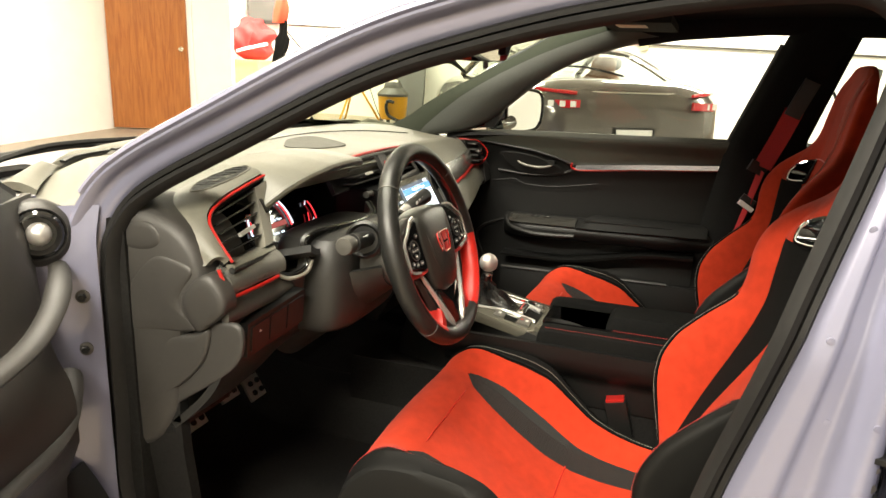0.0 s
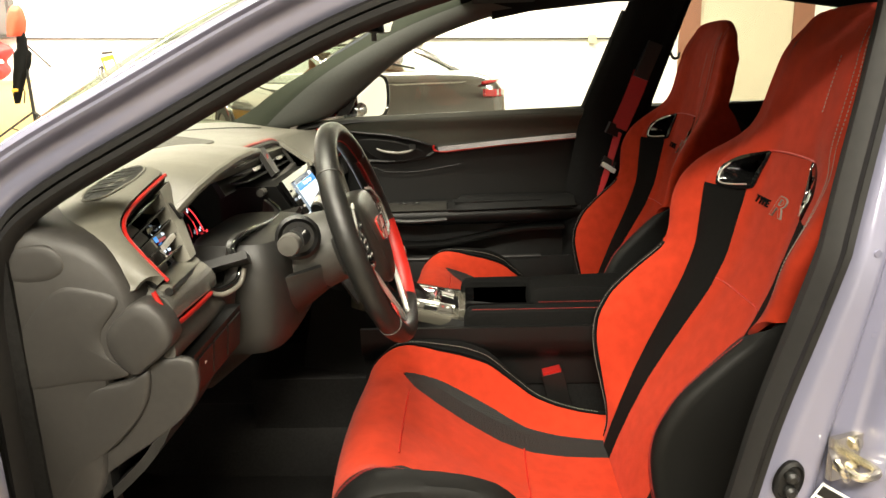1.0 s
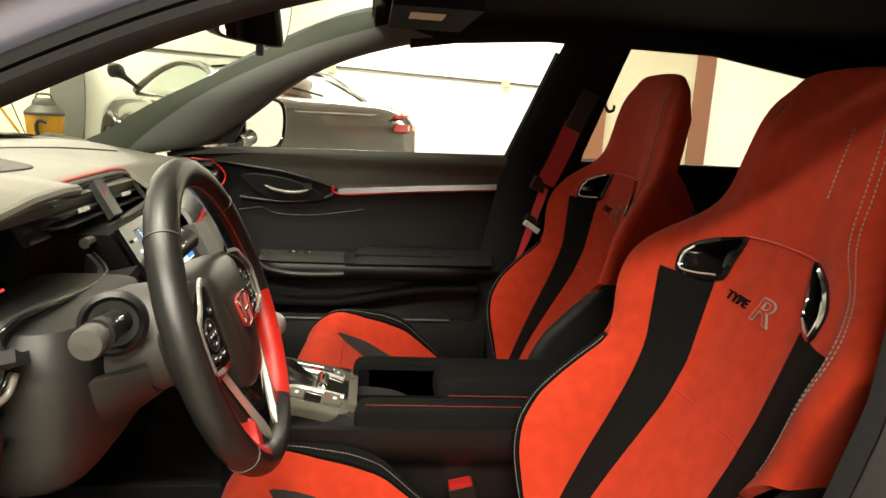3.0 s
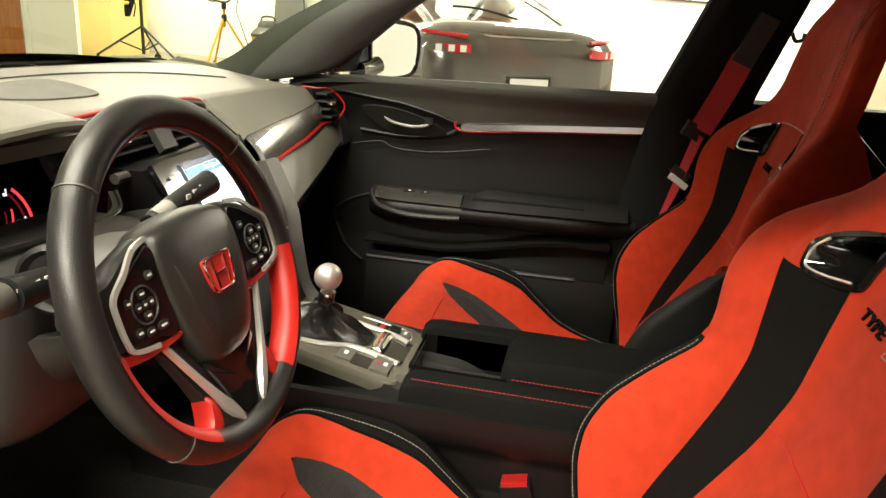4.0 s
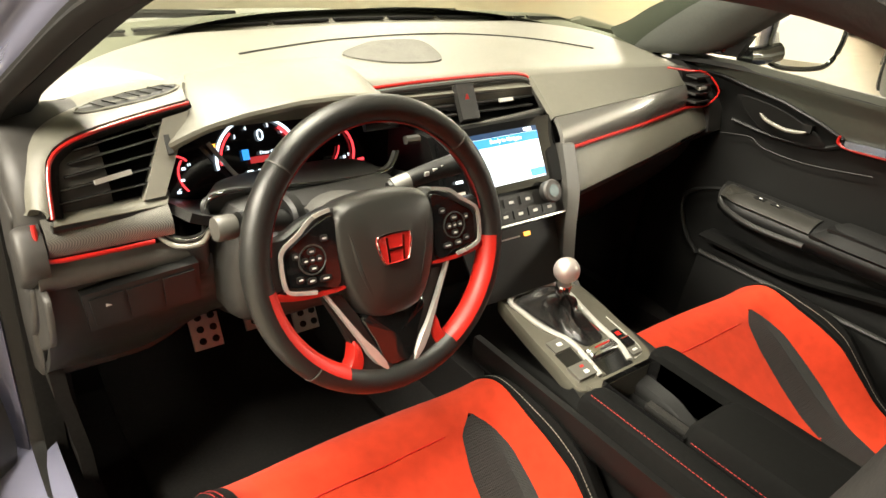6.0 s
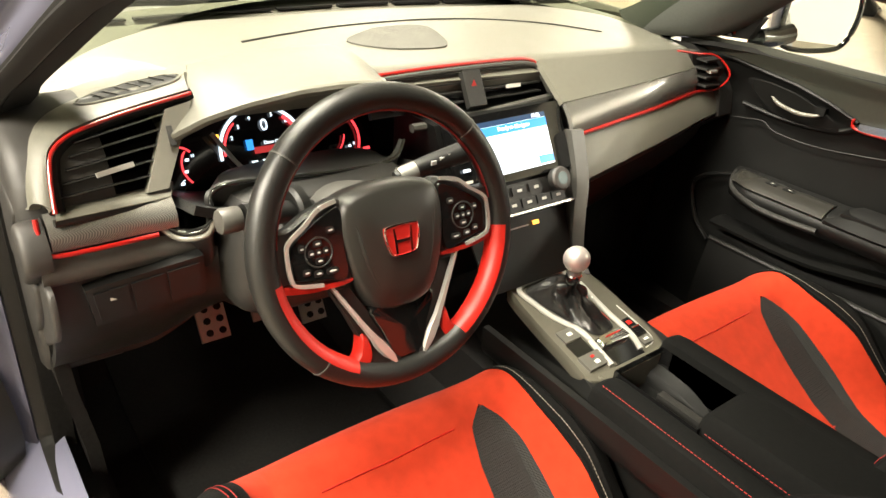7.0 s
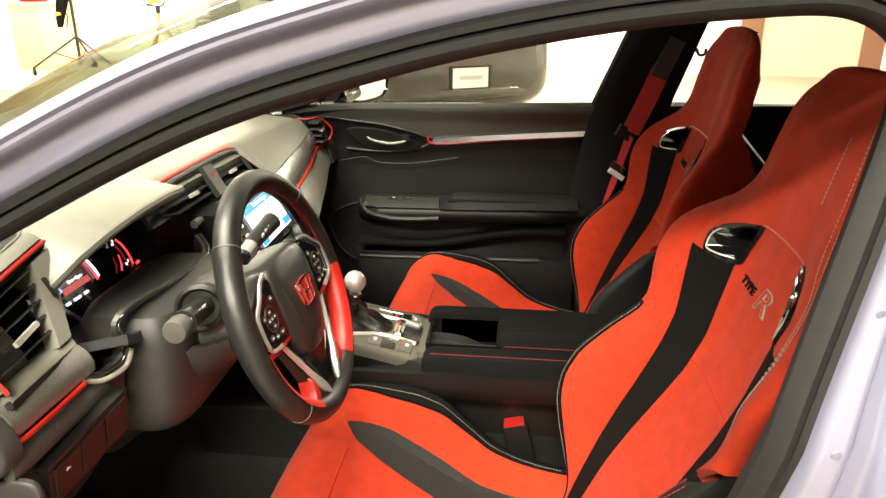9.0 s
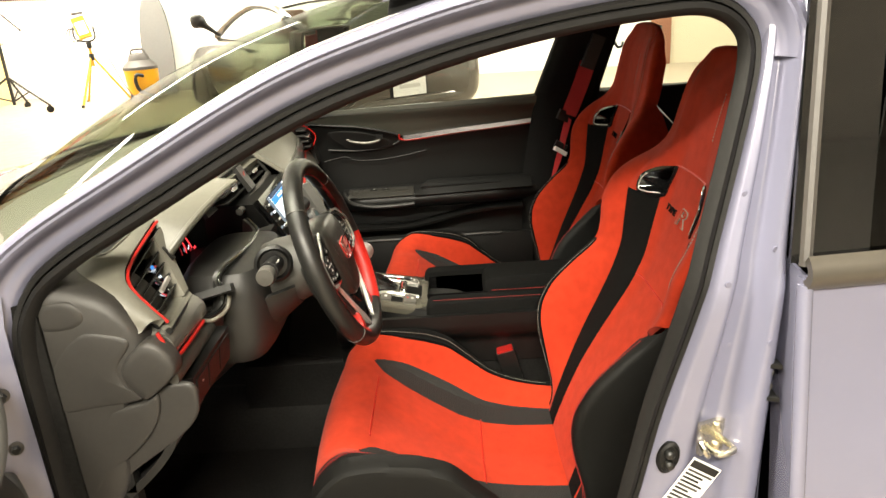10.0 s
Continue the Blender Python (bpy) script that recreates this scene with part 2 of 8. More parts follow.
def tube(pts, radius, sides=10, closed=False, flat=1.0, up=(0, 0, 1), bm=None):
    """A round or oval bar along points; radius may be a list."""
    bm = bm or bmesh.new()
    P = [Vector(p) for p in pts]
    n = len(P)
    secs = []
    for i, p in enumerate(P):
        if closed:
            t = P[(i + 1) % n] - P[i - 1]
        else:
            t = P[min(i + 1, n - 1)] - P[max(i - 1, 0)]
        t.normalize()
        u = Vector(up)
        if abs(u.dot(t)) > 0.95:
            u = Vector((0, 1, 0))
        s = t.cross(u).normalized()
        w = s.cross(t).normalized()
        r = radius[i] if isinstance(radius, (list, tuple)) else radius
        secs.append([p + s * (r * math.cos(a)) + w * (r * flat * math.sin(a)) for a in (2 * math.pi * k / sides for k in range(sides))])
    return rings(bm, secs, True, closed)


def sheet(f, us, vs, thick=0.0, bm=None):
    """A grid surface f(u, v); with thick a closed shell, grown along -normal."""
    bm = bm or bmesh.new()
    G = [[Vector(f(u, v)) for v in vs] for u in us]
    nu, nv = len(us), len(vs)
    top = [[bm.verts.new(p) for p in row] for row in G]
    for i in range(nu - 1):
        for j in range(nv - 1):
            bm.faces.new((top[i][j], top[i + 1][j], top[i + 1][j + 1], top[i][j + 1]))
    if thick:
        low = []
        for i in range(nu):
            row = []
            for j in range(nv):
                du = G[min(i + 1, nu - 1)][j] - G[max(i - 1, 0)][j]
                dv = G[i][min(j + 1, nv - 1)] - G[i][max(j - 1, 0)]
                nrm = du.cross(dv)
                nrm = nrm.normalized() if nrm.length > 1e-9 else Vector((0, 0, 1))
                row.append(bm.verts.new(G[i][j] - nrm * thick))
            low.append(row)
        for i in range(nu - 1):
            for j in range(nv - 1):
                bm.faces.new((low[i][j], low[i][j + 1], low[i + 1][j + 1], low[i + 1][j]))
        for i in range(nu - 1):
            bm.faces.new((top[i][0], low[i][0], low[i + 1][0], top[i + 1][0]))
            bm.faces.new((top[i][-1], top[i + 1][-1], low[i + 1][-1], low[i][-1]))
        for j in range(nv - 1):
            bm.faces.new((top[0][j], top[0][j + 1], low[0][j + 1], low[0][j]))
            bm.faces.new((top[-1][j], low[-1][j], low[-1][j + 1], top[-1][j + 1]))
    return bm


def lin(a, b, n):
    return [a + (b - a) * i / (n - 1) for i in range(n)]


def box(x0, x1, y0, y1, z0, z1, bm=None):
    bm = bm or bmesh.new()
    v = [bm.verts.new((x, y, z)) for x in (x0, x1) for y in (y0, y1) for z in (z0, z1)]
    for f in ((0, 1, 3, 2), (4, 6, 7, 5), (0, 4, 5, 1), (2, 3, 7, 6), (0, 2, 6, 4), (1, 5, 7, 3)):
        bm.faces.new([v[i] for i in f])
    return bm


def prism(pts, way, bm=None):
    """A polygon of 3D points pushed along way: a plate."""
    bm = bm or bmesh.new()
    w = Vector(way)
    a = [bm.verts.new(p) for p in pts]
    b = [bm.verts.new(Vector(p) + w) for p in pts]
    bm.faces.new(a)
    bm.faces.new(b[::-1])
    n = len(a)
    for i in range(n):
        bm.faces.new((a[i], b[i], b[(i + 1) % n], a[(i + 1) % n]))
    return bm


def lathe(profile, base, axis=(0, 0, 1), sides=24, bm=None):
    """Turned body: profile rows of (radius, height along axis)."""
    bm = bm or bmesh.new()
    m = Vector(axis).to_track_quat("Z", "Y").to_matrix()
    secs = [[Vector(base) + m @ Vector((r * math.cos(a), r * math.sin(a), h)) for a in (2 * math.pi * k / sides for k in range(sides))] for r, h in profile]
    return rings(bm, secs)


def ribbon(pts, normal, width, thick, bm=None):
    """A flat bar along points: width across, thick along normal."""
    bm = bm or bmesh.new()
    P = [Vector(p) for p in pts]
    secs = []
    for i, p in enumerate(P):
        t = (P[min(i + 1, len(P) - 1)] - P[max(i - 1, 0)]).normalized()
        nn = Vector(normal(i) if callable(normal) else normal).normalized()
        s = t.cross(nn).normalized()
        nn = s.cross(t).normalized()
        h = width / 2
        secs.append([p - s * h, p - s * h + nn * thick, p + s * h + nn * thick, p + s * h])
    return rings(bm, secs)


def stitches(pts, normal, step=0.006, length=0.0038, r=0.0006, bm=None):
    """A row of single stitches lying on points."""
    bm = bm or bmesh.new()
    P = [Vector(p) for p in pts]
    d = [0.0]
    for a, b in zip(P, P[1:]):
        d.append(d[-1] + (b - a).length)
    def at(s):
        for k in range(len(P) - 1):
            if s <= d[k + 1]:
                return P[k].lerp(P[k + 1], (s - d[k]) / max(1e-9, d[k + 1] - d[k]))
        return P[-1]
    s = 0.0
    nn = Vector(normal)
    while s + length < d[-1]:
        a, b = at(s), at(s + length)
        t = (b - a).normalized()
        w = t.cross(nn).normalized()
        prism([a - w * r, b - w * r, b + w * r, a + w * r], nn * (r * 1.5), bm)
        s += step
    return bm

# ---- garage ----
def ground(x, y):
    """The concrete falls slightly towards a drain on the driver's side."""
    return -0.010 * x + 0.045 * y


floor = part("floor", sheet(lambda x, y: (x, y, ground(x, y)), lin(-6.2, 6.0, 14), lin(-6.0, 8.1, 14), 0.1), FLOOR_CONCRETE)
tagged(floor, "pale tan sealed concrete garage floor", "floor", kind="structure")


def wall(name, x0, x1, y0, y1, label, z1=3.2, paint=WALL_WHITE):
    return tagged(part(name, box(x0, x1, y0, y1, -0.3, z1), paint), label, "wall", kind="structure")


wall("wall_east", -6.2, 6.2, 8.0, 8.2, "white painted garage wall with surface conduit")
wall("wall_north", -6.4, -6.2, -6.2, 8.2, "white painted garage wall with a wooden door")
# out of view; its grey is chosen to limit the bounced fill light
wall("wall_west", -6.2, 6.2, -6.2, -6.0, "plain unseen garage wall, grey to limit bounced light", paint=WALL_GREY)
wall("wall_south", 6.0, 6.2, -6.0, 8.0, "plain white painted garage wall")
tagged(part("ceiling", box(-6.2, 6.0, -6.0, 8.0, 3.1, 3.25), WALL_WHITE), "white painted garage ceiling", "ceiling", kind="structure")

for lx, ly, lp in LIGHT_SPOTS:
    fx = thing("ceiling_light", "white fluorescent strip light under the ceiling", "ceiling light", "garage ceiling lights", at=pose(lx, ly, 3.06))
    part("housing", box(-1.25, 1.25, -0.1, 0.1, 0, 0.04), WHITE_PLASTIC, fx, bevel=0.008)
    for ty in (-0.05, 0.05):
        part("tube", tube([(-1.2, ty, -0.014), (1.2, ty, -0.014)], 0.013), TUBE_GLOW, fx, "glowing white tube")

# store room in the corner, with a wooden door
sr = Matrix.Translation((-5.77, 5.39, ground(-5.8, 5.4))) @ Euler((0, 0, math.atan2(0.37, 0.93))).to_matrix().to_4x4()
tagged(part("wall_store", box(-1.3, 0.96, 0.0, 0.12, -0.1, 2.9), WALL_WHITE, at=sr), "white painted store room wall", "wall", kind="structure")
tagged(part("wall_store_side", box(0.30, 0.42, 0.12, 2.4, -0.1, 2.9), WALL_WHITE, at=sr), "white painted store room side wall", "wall", kind="structure")
wd = thing("door_1", "varnished orange-brown wooden door, closed", "door", kind="structure", at=sr)
part("door_leaf", box(-0.46, 0.46, -0.045, 0.0, 0.01, 2.05), WOOD, wd, bevel=0.004)
part("door_knob", lathe([(0.012, 0), (0.012, 0.03), (0.03, 0.04), (0.032, 0.055), (0.02, 0.07), (0.0, 0.072)], (0.40, -0.045, 0.94), (0, -1, 0)), GOLD_ZINC, wd, "brass knob")
for xx in (-0.52, 0.46):
    part("frame", box(xx, xx + 0.06, -0.02, 0.0, 0, 2.1), WHITE_PLASTIC, wd, bevel=0.004)

# beige door with a brown frame
bd = thing("door_2", "beige painted door in a brown frame, closed", "door", kind="structure", at=pose(3.80, 8.0, ground(3.8, 8) - 0.02))
part("door_leaf", box(-0.60, 0.56, -0.03, 0.0, 0.01, 2.1), BEIGE, bd, bevel=0.004)
part("door_knob", lathe([(0.012, 0), (0.012, 0.03), (0.032, 0.045), (0.034, 0.06), (0.02, 0.075), (0, 0.077)], (0.50, -0.03, 0.86), (0, -1, 0)), CHROME, bd, "chrome knob")
for xx in (-0.85, 0.56):
    part("frame", box(xx, xx + 0.25, -0.06, 0.0, 0, 2.25), BROWN, bd, "brown painted frame", bevel=0.004)
part("frame", box(-0.60, 0.56, -0.06, 0.0, 2.11, 2.25), BROWN, bd, "brown painted frame", bevel=0.004)

# conduit and boxes along the wall
cd = thing("conduit", "thin conduit with pale outlet boxes along the wall", "conduit", at=pose(0, 8.0, 0))
part("pipe", tube([(-5.5, -0.02, 1.67), (2.6, -0.02, 1.43)], 0.012, 8), GREY_PLASTIC, cd)
for xx in (-0.35, 1.85, 2.45):
    part("outlet_box", box(xx - 0.05, xx + 0.05, -0.06, 0, 1.39 - 0.02 * (xx - 2.2), 1.49 - 0.02 * (xx - 2.2)), mat("outlet_cream", (0.6, 0.52, 0.28), 0.5), cd, bevel=0.006)

# ---- car body ----

def side_y(z):
    """Driver's side: straight below the belt, leaning in above it."""
    return -0.715 + max(0.0, z - 0.9) * 0.27


OPENING = [(-0.36, 0.45), (-0.362, 0.62), (-0.36, 0.75), (-0.356, 0.86), (-0.335, 0.93), (-0.285, 0.975), (-0.16, 1.042), (-0.02, 1.115), (0.075, 1.156),
           (0.175, 1.187), (0.28, 1.214), (0.40, 1.236), (0.51, 1.248), (0.585, 1.249), (0.624, 1.226), (0.630, 1.185), (0.606, 1.09), (0.567, 0.957),
           (0.533, 0.835), (0.498, 0.713), (0.469, 0.58), (0.44, 0.47), (0.36, 0.415), (-0.28, 0.40)]
LOOP = curve([(x, 0, z) for x, z in OPENING], 160, True)


def loop_point(i, out, depth):
    """A point beside the door opening: out metres away from its edge, depth metres towards the driver's side."""
    n = len(LOOP)
    t = (LOOP[(i + 1) % n] - LOOP[i - 1]).normalized()
    nrm = Vector((-t.z, 0, t.x))
    p = LOOP[i] + nrm * out
    return (p.x, side_y(p.z) - depth, p.z)


def loop_strip(cross, idx, closed=False, caps=False):
    bm = bmesh.new()
    return rings(bm, [[loop_point(i, o, d) for o, d in cross] for i in idx], False, closed, caps)


body = thing("car_body", "lilac-grey painted car body around the open driver's door", "car body")
ALL = list(range(160))
part("door_seal", loop_strip([(0.002, -0.008), (-0.004, 0.0), (0.0, 0.012), (0.006, 0.018), (0.013, 0.014), (0.015, 0.002), (0.017, 0.008), (0.023, 0.01), (0.027, 0.002)], ALL, True), RUBBER, body, "black rubber door seal")
FRAME_RUN = list(range(137, 160)) + list(range(0, 100))
part("door_frame", loop_strip([(0.026, 0.0), (0.030, 0.006), (0.036, 0.012), (0.043, 0.015), (0.049, 0.019), (0.053, 0.026), (0.056, 0.034), (0.061, 0.040), (0.067, 0.041), (0.071, 0.038), (0.073, 0.03), (0.073, -0.05)], FRAME_RUN), PAINT, body)
# inner trim behind the seal
part("pillar_trim", loop_strip([(0.001, -0.008), (0.014, -0.045), (0.040, -0.06), (0.068, -0.04)], ALL, True), HEADLINER, body, "black cloth pillar trim")
# outer A-pillar and roof rail skin
rail = [i for i in ALL if LOOP[i].z > 0.93 and i < 99]
part("roof_rail", loop_strip([(0.064, 0.040), (0.068, 0.046), (0.074, 0.044), (0.079, 0.034), (0.083, 0.010), (0.083, -0.06)], rail), PAINT, body)
# B-pillar outer post
POST_IN = [(0.30, 0.425), (0.47, 0.466), (0.58, 0.495), (0.713, 0.524), (0.835, 0.559), (0.957, 0.593), (1.09, 0.632), (1.185, 0.654), (1.226, 0.660), (1.28, 0.664)]
POST_FORM = [(0.0, 0.0), (0.05, 0.008), (0.10, 0.013), (0.26, 0.016), (0.30, 0.014), (0.34, 0.006), (0.50, 0.004), (0.56, 0.010), (0.62, 0.030), (0.68, 0.042), (0.76, 0.044), (0.82, 0.038), (0.87, 0.018), (0.91, -0.01), (1.0, -0.03)]


def post(z, u):
    """B-pillar: flange, shallow channel, rounded ridge, then the gap before the rear door."""
    a, b = interp(POST_IN, z), interp([(0.3, 0.69), (0.95, 0.685), (1.28, 0.715)], z)
    return Vector((a + (b - a) * u, side_y(z) - soft_form(u), z))


def soft_form(u):
    return sum(interp(POST_FORM, u + d) for d in (-0.02, -0.01, 0.0, 0.01, 0.02)) / 5


part("b_pillar", sheet(post, lin(0.3, 1.28, 30), lin(0, 1, 60)), PAINT, body)
for zz, uu in ((1.02, 0.18), (0.905, 0.2), (0.81, 0.45), (0.955, 0.66), (0.83, 0.72)):
    part("spot_weld", lathe([(0.0045, -0.001), (0.004, 0.0006), (0.0, 0.0009)], post(zz, uu), (0, -1, 0), 12), PAINT, body)
# hinge post ahead of the opening
part("hinge_post", sheet(lambda z, u: (-0.375 - 0.15 * u, side_y(z) - 0.02 - 0.07 * sstep(0, 0.6, u), z), lin(0.3, 0.95, 16), lin(0, 1, 8)), PAINT, body)
part("sill", sheet(lambda x, u: (x, -0.70 - 0.12 * sstep(0, 1, u), 0.42 - 0.22 * u ** 2), lin(-0.5, 0.7, 16), lin(0, 1, 8)), PAINT, body)


def roof_z(x, y):
    return interp([(0.1, 1.335), (0.3, 1.375), (0.7, 1.40), (1.2, 1.385), (1.9, 1.30)], x) - 0.35 * max(0, abs(y) - 0.25) ** 2


part("roof", sheet(lambda x, y: (x, y, roof_z(x, y)), lin(0.16, 1.9, 20), lin(-0.60, 0.60, 20), 0.015), PAINT, body)


def hood_z(x, y):
    return interp([(-2.0, 0.70), (-1.6, 0.83), (-1.2, 0.905), (-0.92, 0.945)], x) - 0.10 * (abs(y) / 0.75) ** 3


part("hood", sheet(lambda x, y: (x, y, hood_z(x, y)), lin(-1.95, -0.86, 18), lin(-0.74, 0.74, 22), 0.012), PAINT, body, "lilac-grey bonnet")
for sy in (-1, 1):
    part("fender", sheet(lambda x, u: (x, sy * (0.745 + 0.10 * sstep(0, 0.5, u)), hood_z(x, 0.745) - 0.005 - 0.02 * u - 0.45 * u ** 1.6 + 0.03 * sstep(-0.9, -0.45, x)), lin(-1.95, -0.44, 16), lin(0, 1, 10), 0.012), PAINT, body)
part("cowl", sheet(lambda x, y: (x, y, 0.935 + 0.03 * (x + 0.86) / 0.2 - 0.05 * (abs(y) / 0.7) ** 3), lin(-0.87, -0.62, 8), lin(-0.70, 0.70, 20), 0.012), BLACK_PLASTIC, body, "black plastic cowl below the windscreen")


def screen_point(u, v):
    """Windscreen: u across from -1 to 1, v from the cowl up to the roof."""
    half = 0.70 - 0.115 * v
    x = -0.70 + 0.88 * v + 0.26 * (abs(u) ** 2.4) * (1 - 0.55 * v)
    z = 0.965 + 0.365 * v + 0.06 * math.sin(math.pi * v) - 0.055 * abs(u) ** 3 * (1 - v) - 0.03 * abs(u) ** 3
    return (x, u * half, z)


ws = part("windscreen", sheet(lambda u, v: screen_point(u, v), lin(-1, 1, 24), lin(0, 1, 14)), SCREEN_GLASS, body, "clear slightly green windscreen glass")
ws.visible_shadow = False
part("windscreen_band", ribbon([screen_point(u, 0.985) for u in lin(-1, 1, 30)], (-0.4, 0, 0.9), 0.05, 0.004), GLOSS_BLACK, body, "black glass border")

for sg in (-1, 1):
    part("windscreen_band", sheet(lambda v, k: Vector(screen_point(sg * (1.0 - 0.022 * k), v)) + Vector((-0.002, 0, 0.004)), lin(0, 0.985, 24), lin(0, 1, 4), 0.0), GLOSS_BLACK, body, "black glass border")
part("windscreen_band", sheet(lambda u, k: Vector(screen_point(u, 0.075 * k)) + Vector((-0.002, 0, 0.004)), lin(-0.92, 0.92, 40), lin(0, 1, 4), 0.0), GLOSS_BLACK, body, "black glass border")


# passenger side
def pas_y(z):
    return 0.70 - max(0.0, z - 0.9) * 0.22


P_FRONT = [(-0.30, 0.965), (-0.215, 0.985), (-0.141, 1.034), (-0.029, 1.123), (0.05, 1.172), (0.13, 1.208), (0.25, 1.243), (0.362, 1.262), (0.48, 1.274), (0.585, 1.277), (0.622, 1.27), (0.632, 1.25)]
LOW_EDGE = curve([(x, pas_y(z) - 0.012, z + 0.004) for x, z in P_FRONT[:8]], 30)
TOP_EDGE = curve([(-0.52, 0.665, 0.975), (-0.455, 0.645, 1.006), (-0.385, 0.628, 1.052), (-0.292, 0.612, 1.103), (-0.118, 0.598, 1.192), (-0.028, 0.590, 1.240), (0.06, 0.58, 1.285), (0.17, 0.565, 1.315)], 30)
part("a_pillar_trim", sheet(lambda i, k: LOW_EDGE[i].lerp(TOP_EDGE[i], k) + Vector((0.012, -0.035, -0.02)) * math.sin(math.pi * k) ** 0.6, list(range(31)), lin(0, 1, 12)), mat("grey_pillar_cloth", (0.045, 0.048, 0.042), 0.6, grain=0.1, scale=200, bump=0.2, bscale=900), body, "dark grey windscreen pillar trim")
part("a_pillar", tube([LOW_EDGE[i].lerp(TOP_EDGE[i], 0.55) + Vector((-0.01, 0.055, 0.02)) for i in range(31)], 0.045, 10, flat=0.8), PAINT, body)
for sy in (-1, 1):
    part("kick_panel", box(-0.90, -0.34, sy * 0.70 - 0.015, sy * 0.70 + 0.015, 0.22, 0.93), CARPET, body)
part("roof_lining", sheet(lambda x, y: (x, y, min(1.318 + 0.01 * math.sin(2 * x), roof_z(x, y) - 0.03) - 0.12 * max(0, abs(y) - 0.44) ** 1.2), lin(0.17, 1.85, 20), lin(-0.62, 0.62, 24), -0.01), HEADLINER, body, "black headlining")
part("roof_side_trim", tube([(x, pas_y(1.30) - 0.015, z + 0.035) for x, z in ((0.25, 1.243), (0.362, 1.262), (0.585, 1.28), (0.8, 1.278), (1.02, 1.275), (1.34, 1.225), (1.6, 1.15))], 0.042, 10), HEADLINER, body)
part("b_pillar_trim", sheet(lambda z, u: (interp([(0.3, 0.47), (0.7, 0.47), (0.985, 0.522), (1.12, 0.574), (1.25, 0.624), (1.32, 0.65)], z) + u * interp([(0.3, 0.31), (0.97, 0.20), (1.26, 0.172)], z), pas_y(z) - 0.01 - 0.045 * math.sin(math.pi * min(1, u * 1.15)) ** 0.5 * (1 if u < 0.87 else 0.5), z), lin(0.3, 1.32, 24), lin(0, 1, 12)), HEADLINER, body, "black pillar trim with the belt anchor")
part("window_seal", tube([(0.53, pas_y(0.99) + 0.0, 0.985), (0.58, pas_y(1.12) - 0.004, 1.12), (0.628, pas_y(1.25) - 0.004, 1.25)], 0.013, 8), RUBBER, body)
part("floor_pan", sheet(lambda x, y: (x, y, 0.27 + 0.10 * sstep(0.13, 0.05, abs(y)) + 0.30 * sstep(-0.55, -0.85, x)), lin(-0.9, 1.6, 26), lin(-0.70, 0.70, 30), 0.02), CARPET, body, "black carpet")
part("inner_sill", box(-0.55, 0.72, 0.655, 0.76, 0.22, 0.315), CARPET, body)
part("firewall", box(-0.92, -0.86, -0.70, 0.70, 0.2, 0.93), CARPET, body)
part("rear_bulkhead", sheet(lambda z, y: (1.62 + 0.25 * z, y, z), lin(0.3, 1.3, 6), lin(-0.66, 0.66, 6), 0.03), HEADLINER, body)
part("underbody", box(-1.9, 1.9, -0.7, 0.7, 0.16, 0.24), BLACK_PLASTIC, body)
part("rear_quarter", sheet(lambda x, y: (x, y, roof_z(1.9, y) - 0.35 * (x - 1.88)), lin(1.88, 2.15, 4), lin(-0.58, 0.58, 8), 0.02), PAINT, body)

# wheels, bumpers, quarters and tailgate
for sy in (-1, 1):
    for wx in (-1.22, 1.50):
        wh = part("wheel", lathe([(0.30, -0.10), (0.315, -0.07), (0.315, 0.06), (0.30, 0.09), (0.235, 0.10), (0.23, 0.07)], (wx, sy * 0.755, 0.30), (0, sy, 0), 36), RUBBER, body, "black tyre")
        part("rim", lathe([(0.232, 0.06), (0.232, 0.088), (0.21, 0.085), (0.20, 0.05), (0.06, 0.06), (0.0, 0.062)], (wx, sy * 0.755, 0.30), (0, sy, 0), 36), BLACK_PLASTIC, wh, "black alloy rim")
        for k in range(10):
            t = 2 * math.pi * k / 10
            part("spoke", tube([(wx + 0.05 * math.cos(t), sy * 0.83, 0.30 + 0.05 * math.sin(t)), (wx + 0.215 * math.cos(t), sy * 0.84, 0.30 + 0.215 * math.sin(t))], 0.012, 6), BLACK_PLASTIC, wh)
    part("quarter_panel", sheet(lambda x, z: (x, sy * (0.80 + 0.045 * sstep(0.935, 0.5, z) - 0.10 * sstep(1.9, 2.2, x)), z), lin(1.62, 2.2, 10), lin(0.30, 0.97, 8), 0.012), PAINT, body)
    part("rear_pillar", sheet(lambda x, k: (x, sy * (0.79 - 0.17 * k), 0.97 + k * (interp([(1.55, 1.29), (1.9, 1.27), (2.2, 1.0)], x) - 0.97)), lin(1.56, 2.19, 10), lin(0, 1, 5), 0.012), PAINT, body)
part("front_bumper", sheet(lambda y, z: (-1.95 - 0.14 * (1 - (y / 0.86) ** 2) * (1 - 0.3 * sstep(0.55, 0.72, z)), y, z), lin(-0.84, 0.84, 20), lin(0.20, 0.71, 10), -0.015), PAINT, body)
part("grille", sheet(lambda y, z: (-1.965 - 0.14 * (1 - (y / 0.86) ** 2), y, z), lin(-0.5, 0.5, 14), lin(0.50, 0.60, 4), -0.01), GLOSS_BLACK, body, "gloss black grille")
part("tailgate", sheet(lambda y, z: (2.20 - 0.10 * (y / 0.75) ** 2 - 0.12 * sstep(0.9, 1.2, z), y, z), lin(-0.74, 0.74, 16), lin(0.35, 1.20, 12), 0.015), PAINT, body)

